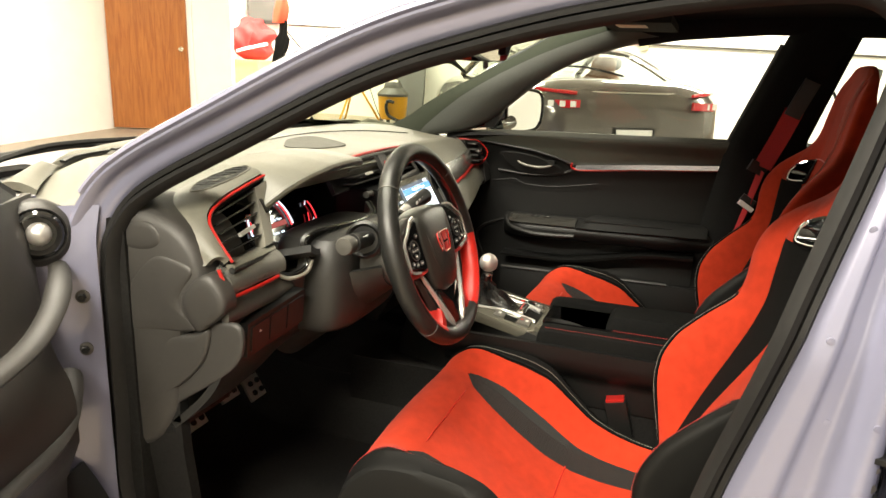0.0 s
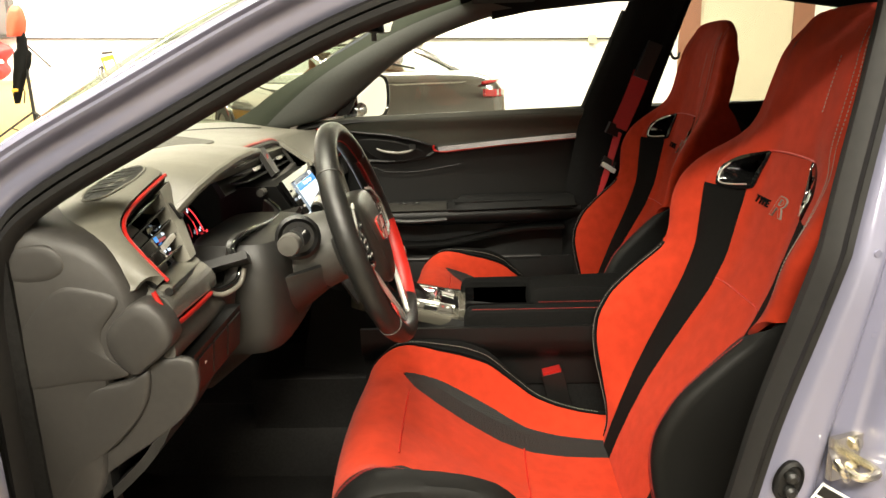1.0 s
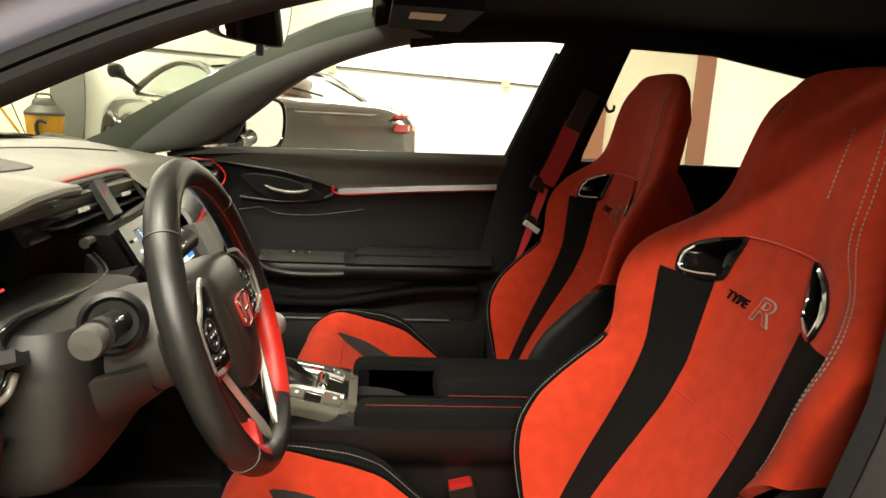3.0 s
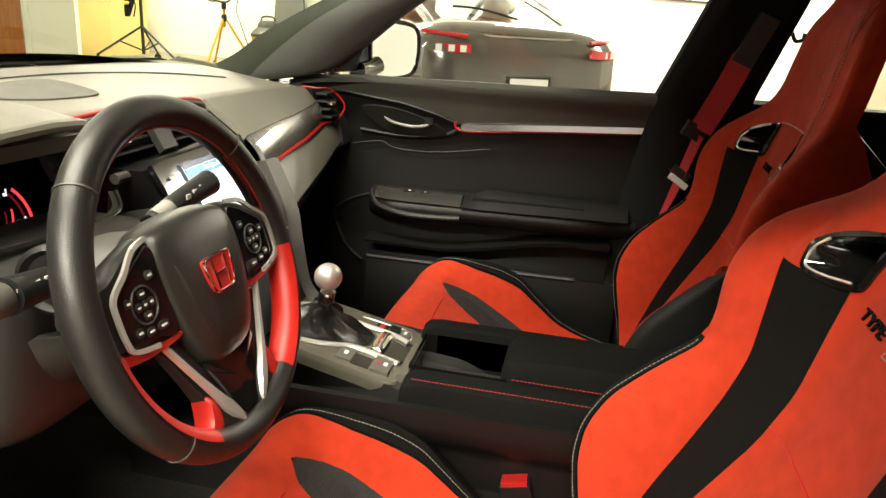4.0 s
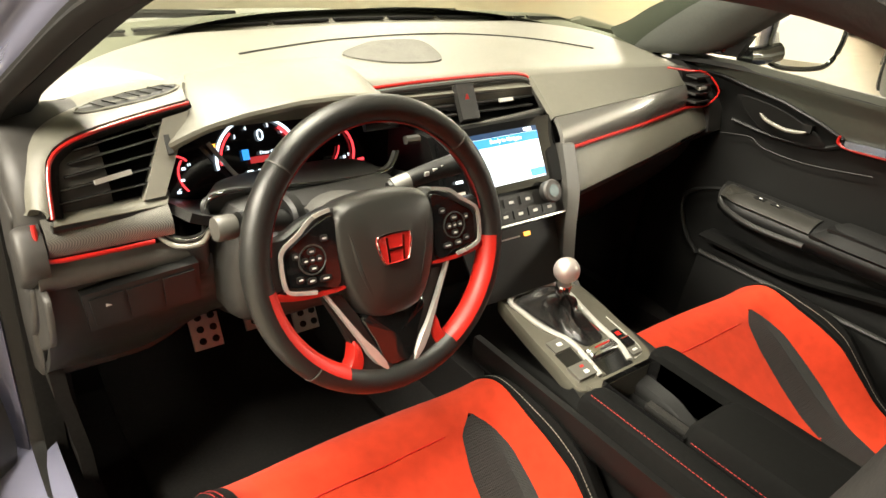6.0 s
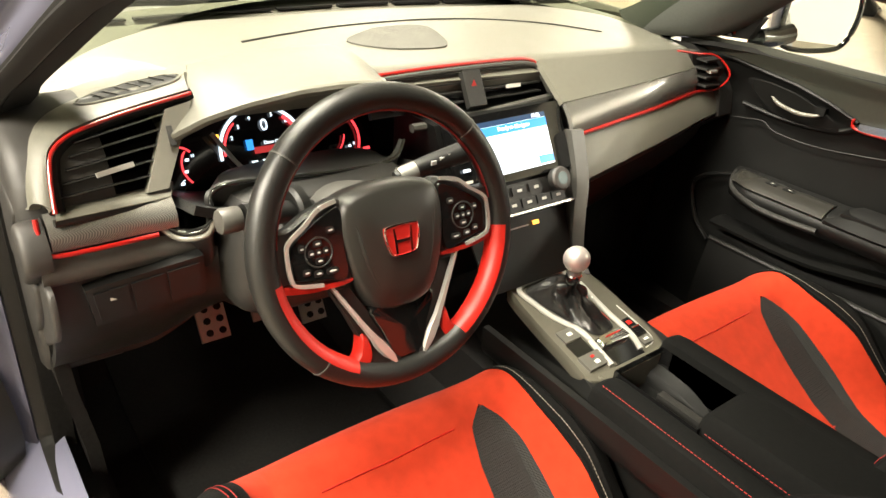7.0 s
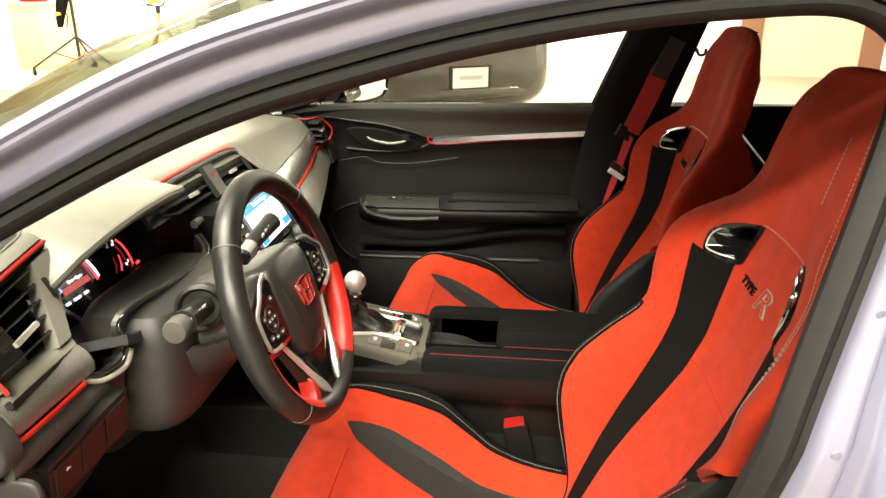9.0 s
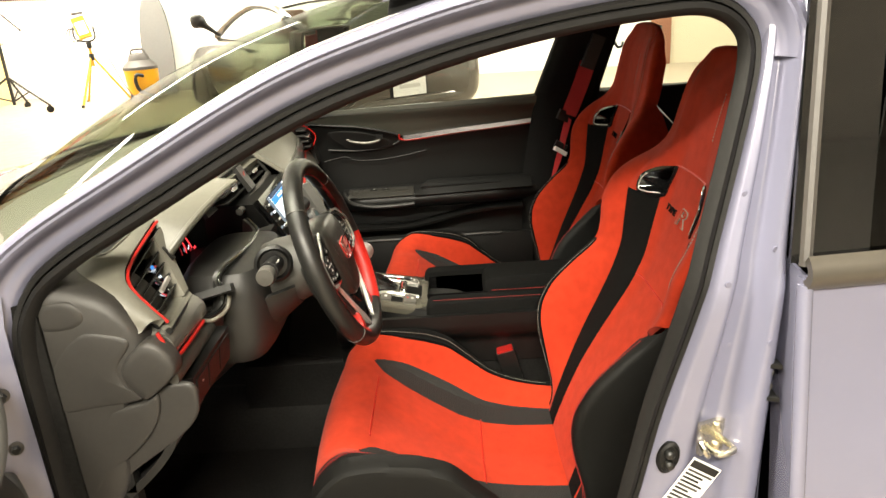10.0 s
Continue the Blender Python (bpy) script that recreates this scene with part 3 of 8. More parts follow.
# rear side door on the driver's side
rd = thing("rear_door", "closed lilac-grey rear door with dark tinted window", "car door")
part("door_skin", sheet(lambda x, z: (x, -0.800 - 0.055 * sstep(0.935, 0.50, z), z), lin(0.664, 1.6, 16), lin(0.30, 0.935, 14), 0.02), PAINT, rd)
part("belt_moulding", sheet(lambda x, k: (x, -0.798 - 0.010 * math.sin(math.pi * k), 0.934 + 0.026 * k + 0.035 * (x - 0.66)), lin(0.662, 1.6, 8), lin(0, 1, 8), -0.012), mat("bronze_grey_moulding", (0.11, 0.10, 0.085), 0.3, metal=0.5, grain=0.05, scale=60), rd, "satin bronze-grey belt moulding")
part("window_frame", tube([(0.667, -0.790, 0.95), (0.684, -0.745, 1.10), (0.704, -0.694, 1.27)], 0.008, 8), GREY_PLASTIC, rd, "black window frame")
part("window_pane", sheet(lambda x, z: (x + (z - 0.96) * 0.2, -0.785 + (z - 0.95) * 0.30, z), lin(0.74, 1.55, 6), lin(0.955, 1.28, 6), 0.004), TINT_GLASS, rd, "dark tinted glass")
part("pillar_cover", sheet(lambda x, z: (x + (z - 0.96) * 0.12, -0.790 + (z - 0.95) * 0.30, z), lin(0.650, 0.745, 4), lin(0.955, 1.29, 6), 0.006), GLOSS_BLACK, rd, "gloss black pillar cover")
part("roof_edge", tube([(0.70, -0.67, 1.285), (1.2, -0.65, 1.30), (1.6, -0.65, 1.25)], 0.03, 8), PAINT, rd)
part("hinge_edge", tube([(0.664, -0.800, 0.93), (0.664, -0.818, 0.8), (0.664, -0.846, 0.6), (0.66, -0.853, 0.35)], 0.0095, 10), PAINT, rd, "folded door edge")
part("hinge_face", sheet(lambda z, k: (0.6645 + 0.012 * k, -0.800 - 0.055 * sstep(0.935, 0.50, z) + 0.11 * k, z), lin(0.30, 0.94, 14), lin(0, 1, 5), 0.004), PAINT, rd, "painted inner face of the door edge")

for zz in (0.742, 0.792):
    hb = part("hinge", prism([(0.645, -0.730, zz), (0.664, -0.735, zz + 0.003), (0.664, -0.768, zz + 0.003), (0.652, -0.758, zz)], (0, 0, 0.006)), BLACK_PLASTIC, rd, "dark hinge leaf", bevel=0.002)
hp = part("hinge_plate", box(0.646, 0.660, -0.745, -0.735, 0.740, 0.803), BLACK_PLASTIC, rd, "dark grey hinge plate", bevel=0.003)
for zz in (0.762, 0.783):
    part("bolt", lathe([(0.008, 0), (0.008, 0.006), (0.005, 0.008), (0.0, 0.008)], (0.653, -0.748, zz), (0, -1, 0), 6), GREY_PLASTIC, hp)
# striker, switch and label on the post
st = thing("door_striker", "yellow zinc door striker on the painted post", "door striker", at=pose(0.592, -0.727, 0.669, 0, 0, 20))
part("base_plate", box(-0.022, 0.022, -0.004, 0.004, -0.026, 0.026), GOLD_ZINC, st, bevel=0.003)
part("loop", tube(curve([(-0.015, 0, -0.008), (-0.012, -0.03, -0.008), (0.012, -0.032, -0.006), (0.015, 0, -0.006)], 16), 0.005, 8), GOLD_ZINC, st)
part("loop", tube(curve([(-0.02, 0, 0.012), (-0.035, -0.02, 0.012), (-0.036, -0.03, 0.004), (-0.03, -0.03, -0.006)], 14), 0.0045, 8), GOLD_ZINC, st)
for zz in (-0.016, 0.016):
    part("screw", lathe([(0.008, 0), (0.008, 0.004), (0.004, 0.007), (0, 0.007)], (0.008, -0.004, zz), (0, -1, 0), 12), GOLD_ZINC, st)
sw = thing("door_switch", "round black rubber door switch", "door switch", at=pose(0.530, -0.729, 0.639))
part("boot", rings(bmesh.new(), [[Vector((k * 0.016 * math.cos(t) + k * 0.004 * math.sin(t), -h, k * 0.026 * math.sin(t))) for t in (2 * math.pi * i / 24 for i in range(24))] for k, h in ((1.0, -0.002), (1.0, 0.004), (0.85, 0.007), (0.75, 0.004), (0.4, 0.005), (0.05, 0.005))]), RUBBER, sw)
for zz in (-0.009, 0.009):
    part("plunger", lathe([(0.0075, 0.003), (0.007, 0.012), (0.004, 0.015), (0, 0.0155)], (0.0, 0, zz), (0, -1, 0), 14), BLACK_PLASTIC, sw)
lb = thing("pillar_label", "white printed label on the painted post", "label", at=pose(0.565, -0.733, 0.591, 0, 32, 0))
part("sheet", box(-0.024, 0.024, -0.0022, -0.001, -0.042, 0.042), WHITE_PLASTIC, lb, bevel=0.0004)
part("print_bar", box(-0.022, 0.022, -0.0030, -0.0022, 0.027, 0.039), BLACK_PLASTIC, lb)
for k in range(9):
    part("print_bar", box(-0.021, 0.020 - 0.007 * (k % 3) - 0.004 * (k % 2), -0.0030, -0.0022, 0.020 - 0.0068 * k, 0.0235 - 0.0068 * k), BLACK_PLASTIC if k % 4 else GREY_PLASTIC, lb)

# ---- front seats ----
SEAT_Y = -0.352
ZS = (0.30, 0.36, 0.42, 0.48, 0.54, 0.60, 0.66, 0.72, 0.78, 0.84, 0.90, 0.95, 1.0, 1.06, 1.12, 1.165)
XC = list(zip(ZS, (0.405, 0.424, 0.444, 0.468, 0.495, 0.529, 0.566, 0.602, 0.628, 0.645, 0.662, 0.673, 0.684, 0.697, 0.712, 0.735)))
S_IN = [(0.3, 0.100), (0.42, 0.101), (0.54, 0.102), (0.66, 0.095), (0.72, 0.091), (0.78, 0.091), (0.84, 0.097), (0.9, 0.102)]
S_OUT = [(0.3, 0.172), (0.54, 0.172), (0.66, 0.169), (0.74, 0.170), (0.78, 0.175), (0.84, 0.188), (0.9, 0.202), (0.95, 0.17), (1.0, 0.12), (1.2, 0.09)]
D_OUT = [(0.3, 0), (0.54, 0.004), (0.6, 0.013), (0.66, 0.022), (0.72, 0.031), (0.78, 0.035), (0.84, 0.043), (0.9, 0.050), (0.95, 0.03), (1.0, 0.008), (1.2, 0.002)]
HW = [(0.3, 0.18), (0.40, 0.192), (0.446, 0.199), (0.539, 0.215), (0.585, 0.224), (0.631, 0.232), (0.68, 0.236), (0.724, 0.235), (0.77, 0.231), (0.79, 0.229), (0.82, 0.238), (0.85, 0.247), (0.88, 0.254), (0.91, 0.253), (0.94, 0.230), (0.965, 0.198), (0.985, 0.174), (1.01, 0.160), (1.05, 0.154), (1.09, 0.149), (1.12, 0.143), (1.145, 0.132), (1.158, 0.116), (1.165, 0.094)]
D_EDGE = [(0.3, 0.0), (0.41, -0.004), (0.446, 0.012), (0.493, 0.043), (0.539, 0.075), (0.585, 0.106), (0.631, 0.127), (0.677, 0.13), (0.724, 0.11), (0.77, 0.076), (0.80, 0.074), (0.85, 0.083), (0.88, 0.082), (0.91, 0.072), (0.94, 0.052), (0.965, 0.025), (0.985, 0.010), (1.02, 0.002), (1.2, 0.0)]


def soft(tab, v, w=0.014):
    return sum(interp(tab, v + d * w) for d in (-1, -0.5, 0, 0.5, 1)) / 5


def edge(z):
    return soft(HW, z)


LEAN = 0.0


def back(s, z):
    """Front face of the backrest at s metres across, at height z; past the edge it rolls over and runs back."""
    hw = edge(z)
    so = min(soft(S_OUT, z), hw * 0.8)
    si = min(soft(S_IN, z), so * 0.6)
    a = min(abs(s), hw)
    x = soft(XC, z) - LEAN * max(0.0, z - 0.5)
    do, de = soft(D_OUT, z), soft(D_EDGE, z)
    if a <= so:
        x -= do * sstep(si * 0.6, so, a)
    else:
        x -= do + (de - do) * math.sin(math.pi / 2 * (a - so) / (hw - so))
    y = a
    over = abs(s) - hw
    if over > 0:
        r = 0.014
        f = min(1.0, over / (r * 1.57)) * math.pi / 2
        rest = max(0.0, over - r * 1.57)
        x += r * (1 - math.cos(f)) + rest
        y = hw + r * math.sin(f) - rest * 0.12
    return Vector((x, SEAT_Y + math.copysign(y, s), z))


def a_in(z):
    return soft(S_IN, z)


def a_out(z):
    return min(soft(S_OUT, z), edge(z) * 0.8)


def between(f0, f1, z0, z1, nu, nz):
    """Cloth between two lines on the backrest; the heights may run with the place across."""
    g0 = z0 if callable(z0) else (lambda k: z0)
    g1 = z1 if callable(z1) else (lambda k: z1)
    th = -0.010 if f1(0.7) > f0(0.7) else 0.010

    def f(k, v):
        z = g0(k) + (g1(k) - g0(k)) * v
        return back(f0(z) + (f1(z) - f0(z)) * k, z)
    return sheet(f, lin(0, 1, nu), lin(0, 1, nz), th)


Z0, Z1 = 0.345, 0.893
CX = [(-0.052, 0.34), (-0.050, 0.42), (-0.044, 0.478), (-0.03, 0.515), (-0.008, 0.534), (0.02, 0.540), (0.05, 0.530), (0.109, 0.491), (0.167, 0.452), (0.226, 0.419), (0.284, 0.398), (0.343, 0.389), (0.40, 0.385), (0.49, 0.382)]
CE = [(-0.052, 0.34), (-0.050, 0.42), (-0.044, 0.485), (-0.03, 0.518), (-0.01, 0.545), (0.026, 0.572), (0.072, 0.578), (0.118, 0.577), (0.164, 0.572), (0.21, 0.552), (0.256, 0.505), (0.302, 0.460), (0.348, 0.436), (0.394, 0.421), (0.44, 0.412), (0.49, 0.408)]
C_OUT = [(0.045, 0.170), (0.07, 0.192), (0.109, 0.203), (0.167, 0.203), (0.226, 0.197), (0.284, 0.186), (0.343, 0.177), (0.40, 0.170), (0.49, 0.161)]
C_IN = [(0.045, 0.168), (0.06, 0.140), (0.109, 0.124), (0.167, 0.117), (0.226, 0.109), (0.284, 0.104), (0.343, 0.103), (0.49, 0.106)]


def c_in(x):
    return soft(C_IN, x, 0.008)


def c_out(x):
    return max(soft(C_OUT, x, 0.008), c_in(x) + 0.0005)


def cushion(s, x):
    """Top of the seat cushion; past its edge the side runs down."""
    hw = 0.256
    u = min(abs(s), hw)
    zc, ze = soft(CX, x, 0.008), soft(CE, x, 0.012)
    foot = interp([(-0.05, 0.15), (0.045, 0.160), (0.07, 0.185), (0.109, 0.195), (0.167, 0.195), (0.226, 0.188), (0.3, 0.178), (0.4, 0.165), (0.49, 0.155)], x)
    z = zc + (ze - zc) * sstep(foot - 0.006, 0.244, u)
    z -= 0.007 * (1 - min(u, 0.12) / 0.12) * sstep(0.0, 0.06, x)
    z -= 0.010 * sstep(0.238, hw, u)
    y = u
    if abs(s) > hw:
        over = abs(s) - hw
        f = min(1.0, over / 0.022) * math.pi / 2
        rest = max(0.0, over - 0.022)
        z -= 0.014 * (1 - math.cos(f)) + rest
        y = hw + 0.014 * math.sin(f) - rest * 0.1
    bow = 0.010 * (1 - (min(u, 0.2) / 0.2) ** 2) * sstep(0.05, -0.04, x)
    return Vector((x - bow, SEAT_Y + math.copysign(y, s), max(z, 0.29)))


def on_cushion(f0, f1, x0, x1, nu, nx):
    return sheet(lambda x, k: cushion(f0(x) + (f1(x) - f0(x)) * k, x), lin(x0, x1, nx), lin(0, 1, nu), 0.010 if f1(0.2) > f0(0.2) else -0.010)


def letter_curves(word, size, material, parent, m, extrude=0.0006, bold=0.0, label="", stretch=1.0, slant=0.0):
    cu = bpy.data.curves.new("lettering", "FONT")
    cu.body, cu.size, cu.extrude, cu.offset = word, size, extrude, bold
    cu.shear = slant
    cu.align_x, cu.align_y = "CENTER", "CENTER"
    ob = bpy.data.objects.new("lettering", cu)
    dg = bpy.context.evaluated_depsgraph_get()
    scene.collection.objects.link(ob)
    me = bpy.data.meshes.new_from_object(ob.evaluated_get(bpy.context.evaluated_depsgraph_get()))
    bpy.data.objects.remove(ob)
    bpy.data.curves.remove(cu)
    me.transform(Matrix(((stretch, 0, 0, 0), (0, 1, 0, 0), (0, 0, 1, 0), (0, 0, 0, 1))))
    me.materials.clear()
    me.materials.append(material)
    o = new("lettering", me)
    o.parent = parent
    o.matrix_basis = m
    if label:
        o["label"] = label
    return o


HOLE = [(0.160, 0.903), (0.162, 0.922), (0.150, 0.934), (0.122, 0.946), (0.088, 0.956), (0.075, 0.958), (0.078, 0.945), (0.087, 0.922), (0.091, 0.904), (0.098, 0.899), (0.125, 0.895), (0.152, 0.896)]


def inside(s, z, poly):
    n, hit = len(poly), False
    for i in range(n):
        (a, b), (c, d) = poly[i], poly[(i + 1) % n]
        if (b > z) != (d > z) and s < a + (z - b) / (d - b) * (c - a):
            hit = not hit
    return hit


def near_line(z):
    """Crest of the bolster where the red meets the black lower leather."""
    return soft([(0.34, 0.150), (0.45, 0.165), (0.55, 0.182), (0.65, 0.192), (0.74, 0.188), (0.8, 0.19)], z)


def rim(z):
    """Where the red cloth of the inboard bolster ends in a black border."""
    return edge(z) - 0.014 * sstep(0.80, 0.765, z)


def build_seat(at=None, label="red suede and black bucket seat in the car"):
    seat = thing("front_seat", label, "car seat", "front seats", at=at)
    part("back_panel", between(lambda z: -a_in(z), a_in, Z0, Z1, 21, 60), RED_SUEDE, seat)
    for sg in (-1, 1):
        part("back_stripe", between(lambda z: sg * a_in(z), lambda z: sg * a_out(z), Z0, Z1, 8, 60), BLACK_CLOTH, seat, "black woven stripe")
    # inboard bolster red all the way down; the door side has a black leather lower half
    part("back_bolster", between(a_out, rim, Z0, Z1, 16, 60), RED_SUEDE, seat)
    part("back_bolster", between(lambda z: -a_out(z), lambda z: -edge(z) - 0.09, lambda k: 0.735 + 0.045 * sstep(0, 0.45, k), Z1, 26, 24), RED_SUEDE, seat)
    part("back_bolster", between(lambda z: -a_out(z), lambda z: -near_line(z), Z0, lambda k: 0.737, 5, 40), RED_SUEDE, seat)
    part("lower_bolster", between(lambda z: -near_line(z), lambda z: -edge(z) - 0.20, Z0, lambda k: 0.739 + 0.042 * sstep(0, 0.35, k), 30, 40), SEAT_LEATHER, seat, "black leather lower bolster with red stitching")
    part("back_side", between(rim, lambda z: edge(z) + 0.19, Z0, 0.775, 18, 40), BLACK_CLOTH, seat, "black side cloth")
    part("back_side", between(lambda z: edge(z), lambda z: edge(z) + 0.12, 0.775, Z1, 12, 16), RED_SUEDE, seat, "red side cloth")
    part("piping", tube([back(rim(z) + 0.002, z) + Vector((-0.0006, 0.0, 0)) for z in lin(0.37, 0.772, 50)], 0.0018, 6), BLACK_CLOTH, seat)
    # shoulders and head restraint in one piece, cut out for the belts
    us, vs = lin(-1, 1, 121), lin(Z1, 1.165, 70)

    def wide(k, z):
        """Across the face with a few columns kept for the rolled side."""
        hw = edge(z)
        if abs(k) <= 0.8:
            return back(k / 0.8 * hw, z)
        return back(math.copysign(hw + (abs(k) - 0.8) / 0.2 * interp([(0.93, 0.12), (0.99, 0.045), (1.09, 0.045), (1.165, 0.018)], z), k), z)
    bm = sheet(wide, us, vs)
    dead = []
    bm.faces.ensure_lookup_table()
    for i in range(len(us) - 1):
        for j in range(len(vs) - 1):
            z = (vs[j] + vs[j + 1]) / 2
            s = (us[i] + us[i + 1]) / 2 / 0.8 * edge(z)
            if inside(abs(s), z, HOLE):
                dead.append(bm.faces[i * (len(vs) - 1) + j])
    bmesh.ops.delete(bm, geom=dead, context="FACES")
    part("head_restraint", bm, RED_SUEDE, seat)
    row = [wide(k, 1.165) for k in us]
    mid = sum(row, Vector()) / len(row) + Vector((0.012, 0, 0))
    bm = bmesh.new()
    rings(bm, [[q.lerp(mid, k) + Vector((0, 0, h)) for q in row] for k, h in ((0.0, 0.0), (0.08, 0.005), (0.22, 0.010), (0.45, 0.0135), (0.75, 0.0155), (0.98, 0.016))], False)
    part("head_top", bm, RED_SUEDE, seat)
    part("back_shell", sheet(lambda k, z: Vector((soft(XC, z) - LEAN * max(0.0, z - 0.5) + interp([(0.93, 0.105), (1.0, 0.040), (1.17, 0.034)], z) - 0.02 * abs(k) ** 3, SEAT_Y + k * (edge(z) - interp([(0.93, 0.006), (1.0, 0.02)], z)), z)), lin(-1, 1, 15), lin(Z0, 1.172, 40), 0.02), BLACK_PLASTIC, seat, "black back shell")
    for sg in (-1, 1):
        out = curve([tuple(back(sg * s, z)) for s, z in HOLE], 48, True)
        c = sum(out, Vector()) / len(out)
        big = [p + (p - c).normalized() * 0.0045 for p in out]
        bm = bmesh.new()
        rings(bm, [[p + Vector((0.006, 0, 0)) for p in big], [p + Vector((-0.0035, 0, 0)) for p in big], [p + (c - p).normalized() * 0.002 + Vector((-0.005, 0, 0)) for p in out], [p + (c - p).normalized() * 0.005 + Vector((0.0, 0, 0)) for p in out], [p + (c - p).normalized() * 0.006 + Vector((0.06, 0, 0)) for p in out]], caps=False)
        part("belt_opening", bm, GLOSS_BLACK, seat, "gloss black bezel of the belt opening")
        low = [p + (c - p).normalized() * 0.004 + Vector((-0.0045, 0, 0)) for p in curve([tuple(back(sg * s, z)) for s, z in ((0.150, 0.934), (0.161, 0.920), (0.160, 0.903), (0.152, 0.8965), (0.125, 0.8955), (0.098, 0.899))], 30)]
        part("bezel_trim", tube(low, 0.0015, 6), SILVER, seat, "silver lower rim")
    # seams and stitching
    seam = [back(s, 0.964 - 0.9 * abs(s) ** 2.2 * 1.0) + Vector((-0.0008, 0, 0)) for s in lin(-0.078, 0.078, 30)]
    part("seam", tube(seam, 0.0016, 6), RED_LEATHER, seat)
    part("seam", tube([back(s, 0.740) + Vector((-0.0003, 0, 0)) for s in lin(-0.09, 0.09, 16)], 0.0012, 6), RED_LEATHER, seat)
    line = [(1.15, 0.098), (1.104, 0.116), (1.05, 0.124), (1.0, 0.128), (0.972, 0.155), (0.951, 0.192), (0.933, 0.222), (0.905, 0.236), (0.876, 0.232), (0.84, 0.220), (0.804, 0.204), (0.76, 0.186)]
    for sg in (-1,):
        for d in (0.0, 0.011):
            pts = [back(sg * min(soft(line[::-1], z) - d, edge(z) - 0.012), z) + Vector((-0.0007, 0, 0)) for z in lin(0.765, 1.15, 110)]
            part("stitching", stitches(pts, (-1, 0, 0)), WHITE_THREAD, seat, "pale stitching")
    part("stitching", stitches([back(-0.05, z) + Vector((-0.0007, 0, 0)) for z in lin(1.03, 1.11, 20)], (-1, 0, 0)), WHITE_THREAD, seat, "pale stitching")
    part("seam", tube([back(-0.118, z) + Vector((-0.0003, 0, 0)) for z in lin(1.10, 1.16, 12)], 0.0013, 6), RED_LEATHER, seat)
    part("stitching", stitches([back(rim(z) + 0.006, z) + Vector((-0.0010, 0, 0)) for z in lin(0.40, 0.77, 90)], (-1, 0, 0)), WHITE_THREAD, seat, "pale stitching")
    for d in (0.030, 0.042):
        pts = [back(-near_line(z) - d, z) + Vector((-0.001, 0, 0)) for z in lin(0.40, 0.755, 90)]
        part("stitching", stitches(pts, (-1, 0, 0), r=0.0007), RED_THREAD, seat, "red stitching")
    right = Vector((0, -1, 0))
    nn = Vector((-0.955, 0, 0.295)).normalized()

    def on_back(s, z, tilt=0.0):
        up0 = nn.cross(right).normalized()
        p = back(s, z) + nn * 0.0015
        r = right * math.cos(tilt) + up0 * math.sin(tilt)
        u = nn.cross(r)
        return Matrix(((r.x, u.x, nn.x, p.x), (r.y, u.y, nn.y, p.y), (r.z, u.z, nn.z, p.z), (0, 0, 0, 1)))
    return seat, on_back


seat, on_back = build_seat()


def cushion_parts(seat):
    a, b = -0.052, 0.485
    part("cushion_panel", on_cushion(lambda x: -0.168 if x < 0.045 else -c_in(x), lambda x: 0.168 if x < 0.045 else c_in(x), a, b, 23, 70), RED_SUEDE, seat)
    for sg in (-1, 1):
        part("cushion_stripe", on_cushion(lambda x: sg * c_in(x), lambda x: sg * c_out(x), 0.046, b, 8, 56), BLACK_MESH, seat, "black mesh stripe")
    part("cushion_bolster", on_cushion(lambda x: 0.168 if x < 0.045 else c_out(x), lambda x: 0.226, a, b, 14, 70), RED_SUEDE, seat)
    part("cushion_edge", on_cushion(lambda x: 0.226, lambda x: 0.46, a, b, 18, 70), BLACK_CLOTH, seat, "black side cloth")
    seam = lambda x: interp([(-0.05, 0.212), (0.04, 0.200), (0.2, 0.198), (0.3, 0.192), (0.44, 0.176), (0.49, 0.17)], x)
    part("cushion_bolster", on_cushion(lambda x: -0.168 if x < 0.045 else -c_out(x), lambda x: -max(seam(x), c_out(x) + 0.0005), a, b, 5, 70), RED_SUEDE, seat)
    part("cushion_edge", on_cushion(lambda x: -max(seam(x), c_out(x) + 0.0005), lambda x: -0.46, a, b, 26, 70), SEAT_LEATHER, seat, "black leather outer bolster")
    part("piping", tube([cushion(0.228, x) + Vector((0, 0, 0.001)) for x in lin(-0.03, 0.45, 70)], 0.0025, 6), BLACK_CLOTH, seat)
    part("stitching", stitches([cushion(0.2325, x) + Vector((0, 0, 0.001)) for x in lin(-0.02, 0.44, 70)], (0, 0, 1)), WHITE_THREAD, seat, "pale stitching")
    for d in (0.018, 0.027):
        part("stitching", stitches([cushion(-seam(x) - d, x) + Vector((0, 0, 0.001)) for x in lin(-0.03, 0.46, 70)], (0, 0, 1), r=0.0007), RED_THREAD, seat, "red stitching")
    for x in (0.055, 0.27):
        part("seam", tube([cushion(s, x + 0.15 * s * s) + Vector((0, 0, 0.0)) for s in lin(-0.11, 0.11, 20)], 0.0014, 6), RED_LEATHER, seat)
    part("seat_base", box(0.0, 0.46, SEAT_Y - 0.2, SEAT_Y + 0.2, 0.28, 0.36), BLACK_PLASTIC, seat, bevel=0.02)
    for sy in (-0.17, 0.17):
        part("rail", box(-0.02, 0.5, SEAT_Y + sy - 0.02, SEAT_Y + sy + 0.02, 0.262, 0.30), BLACK_PLASTIC, seat, bevel=0.005)


cushion_parts(seat)
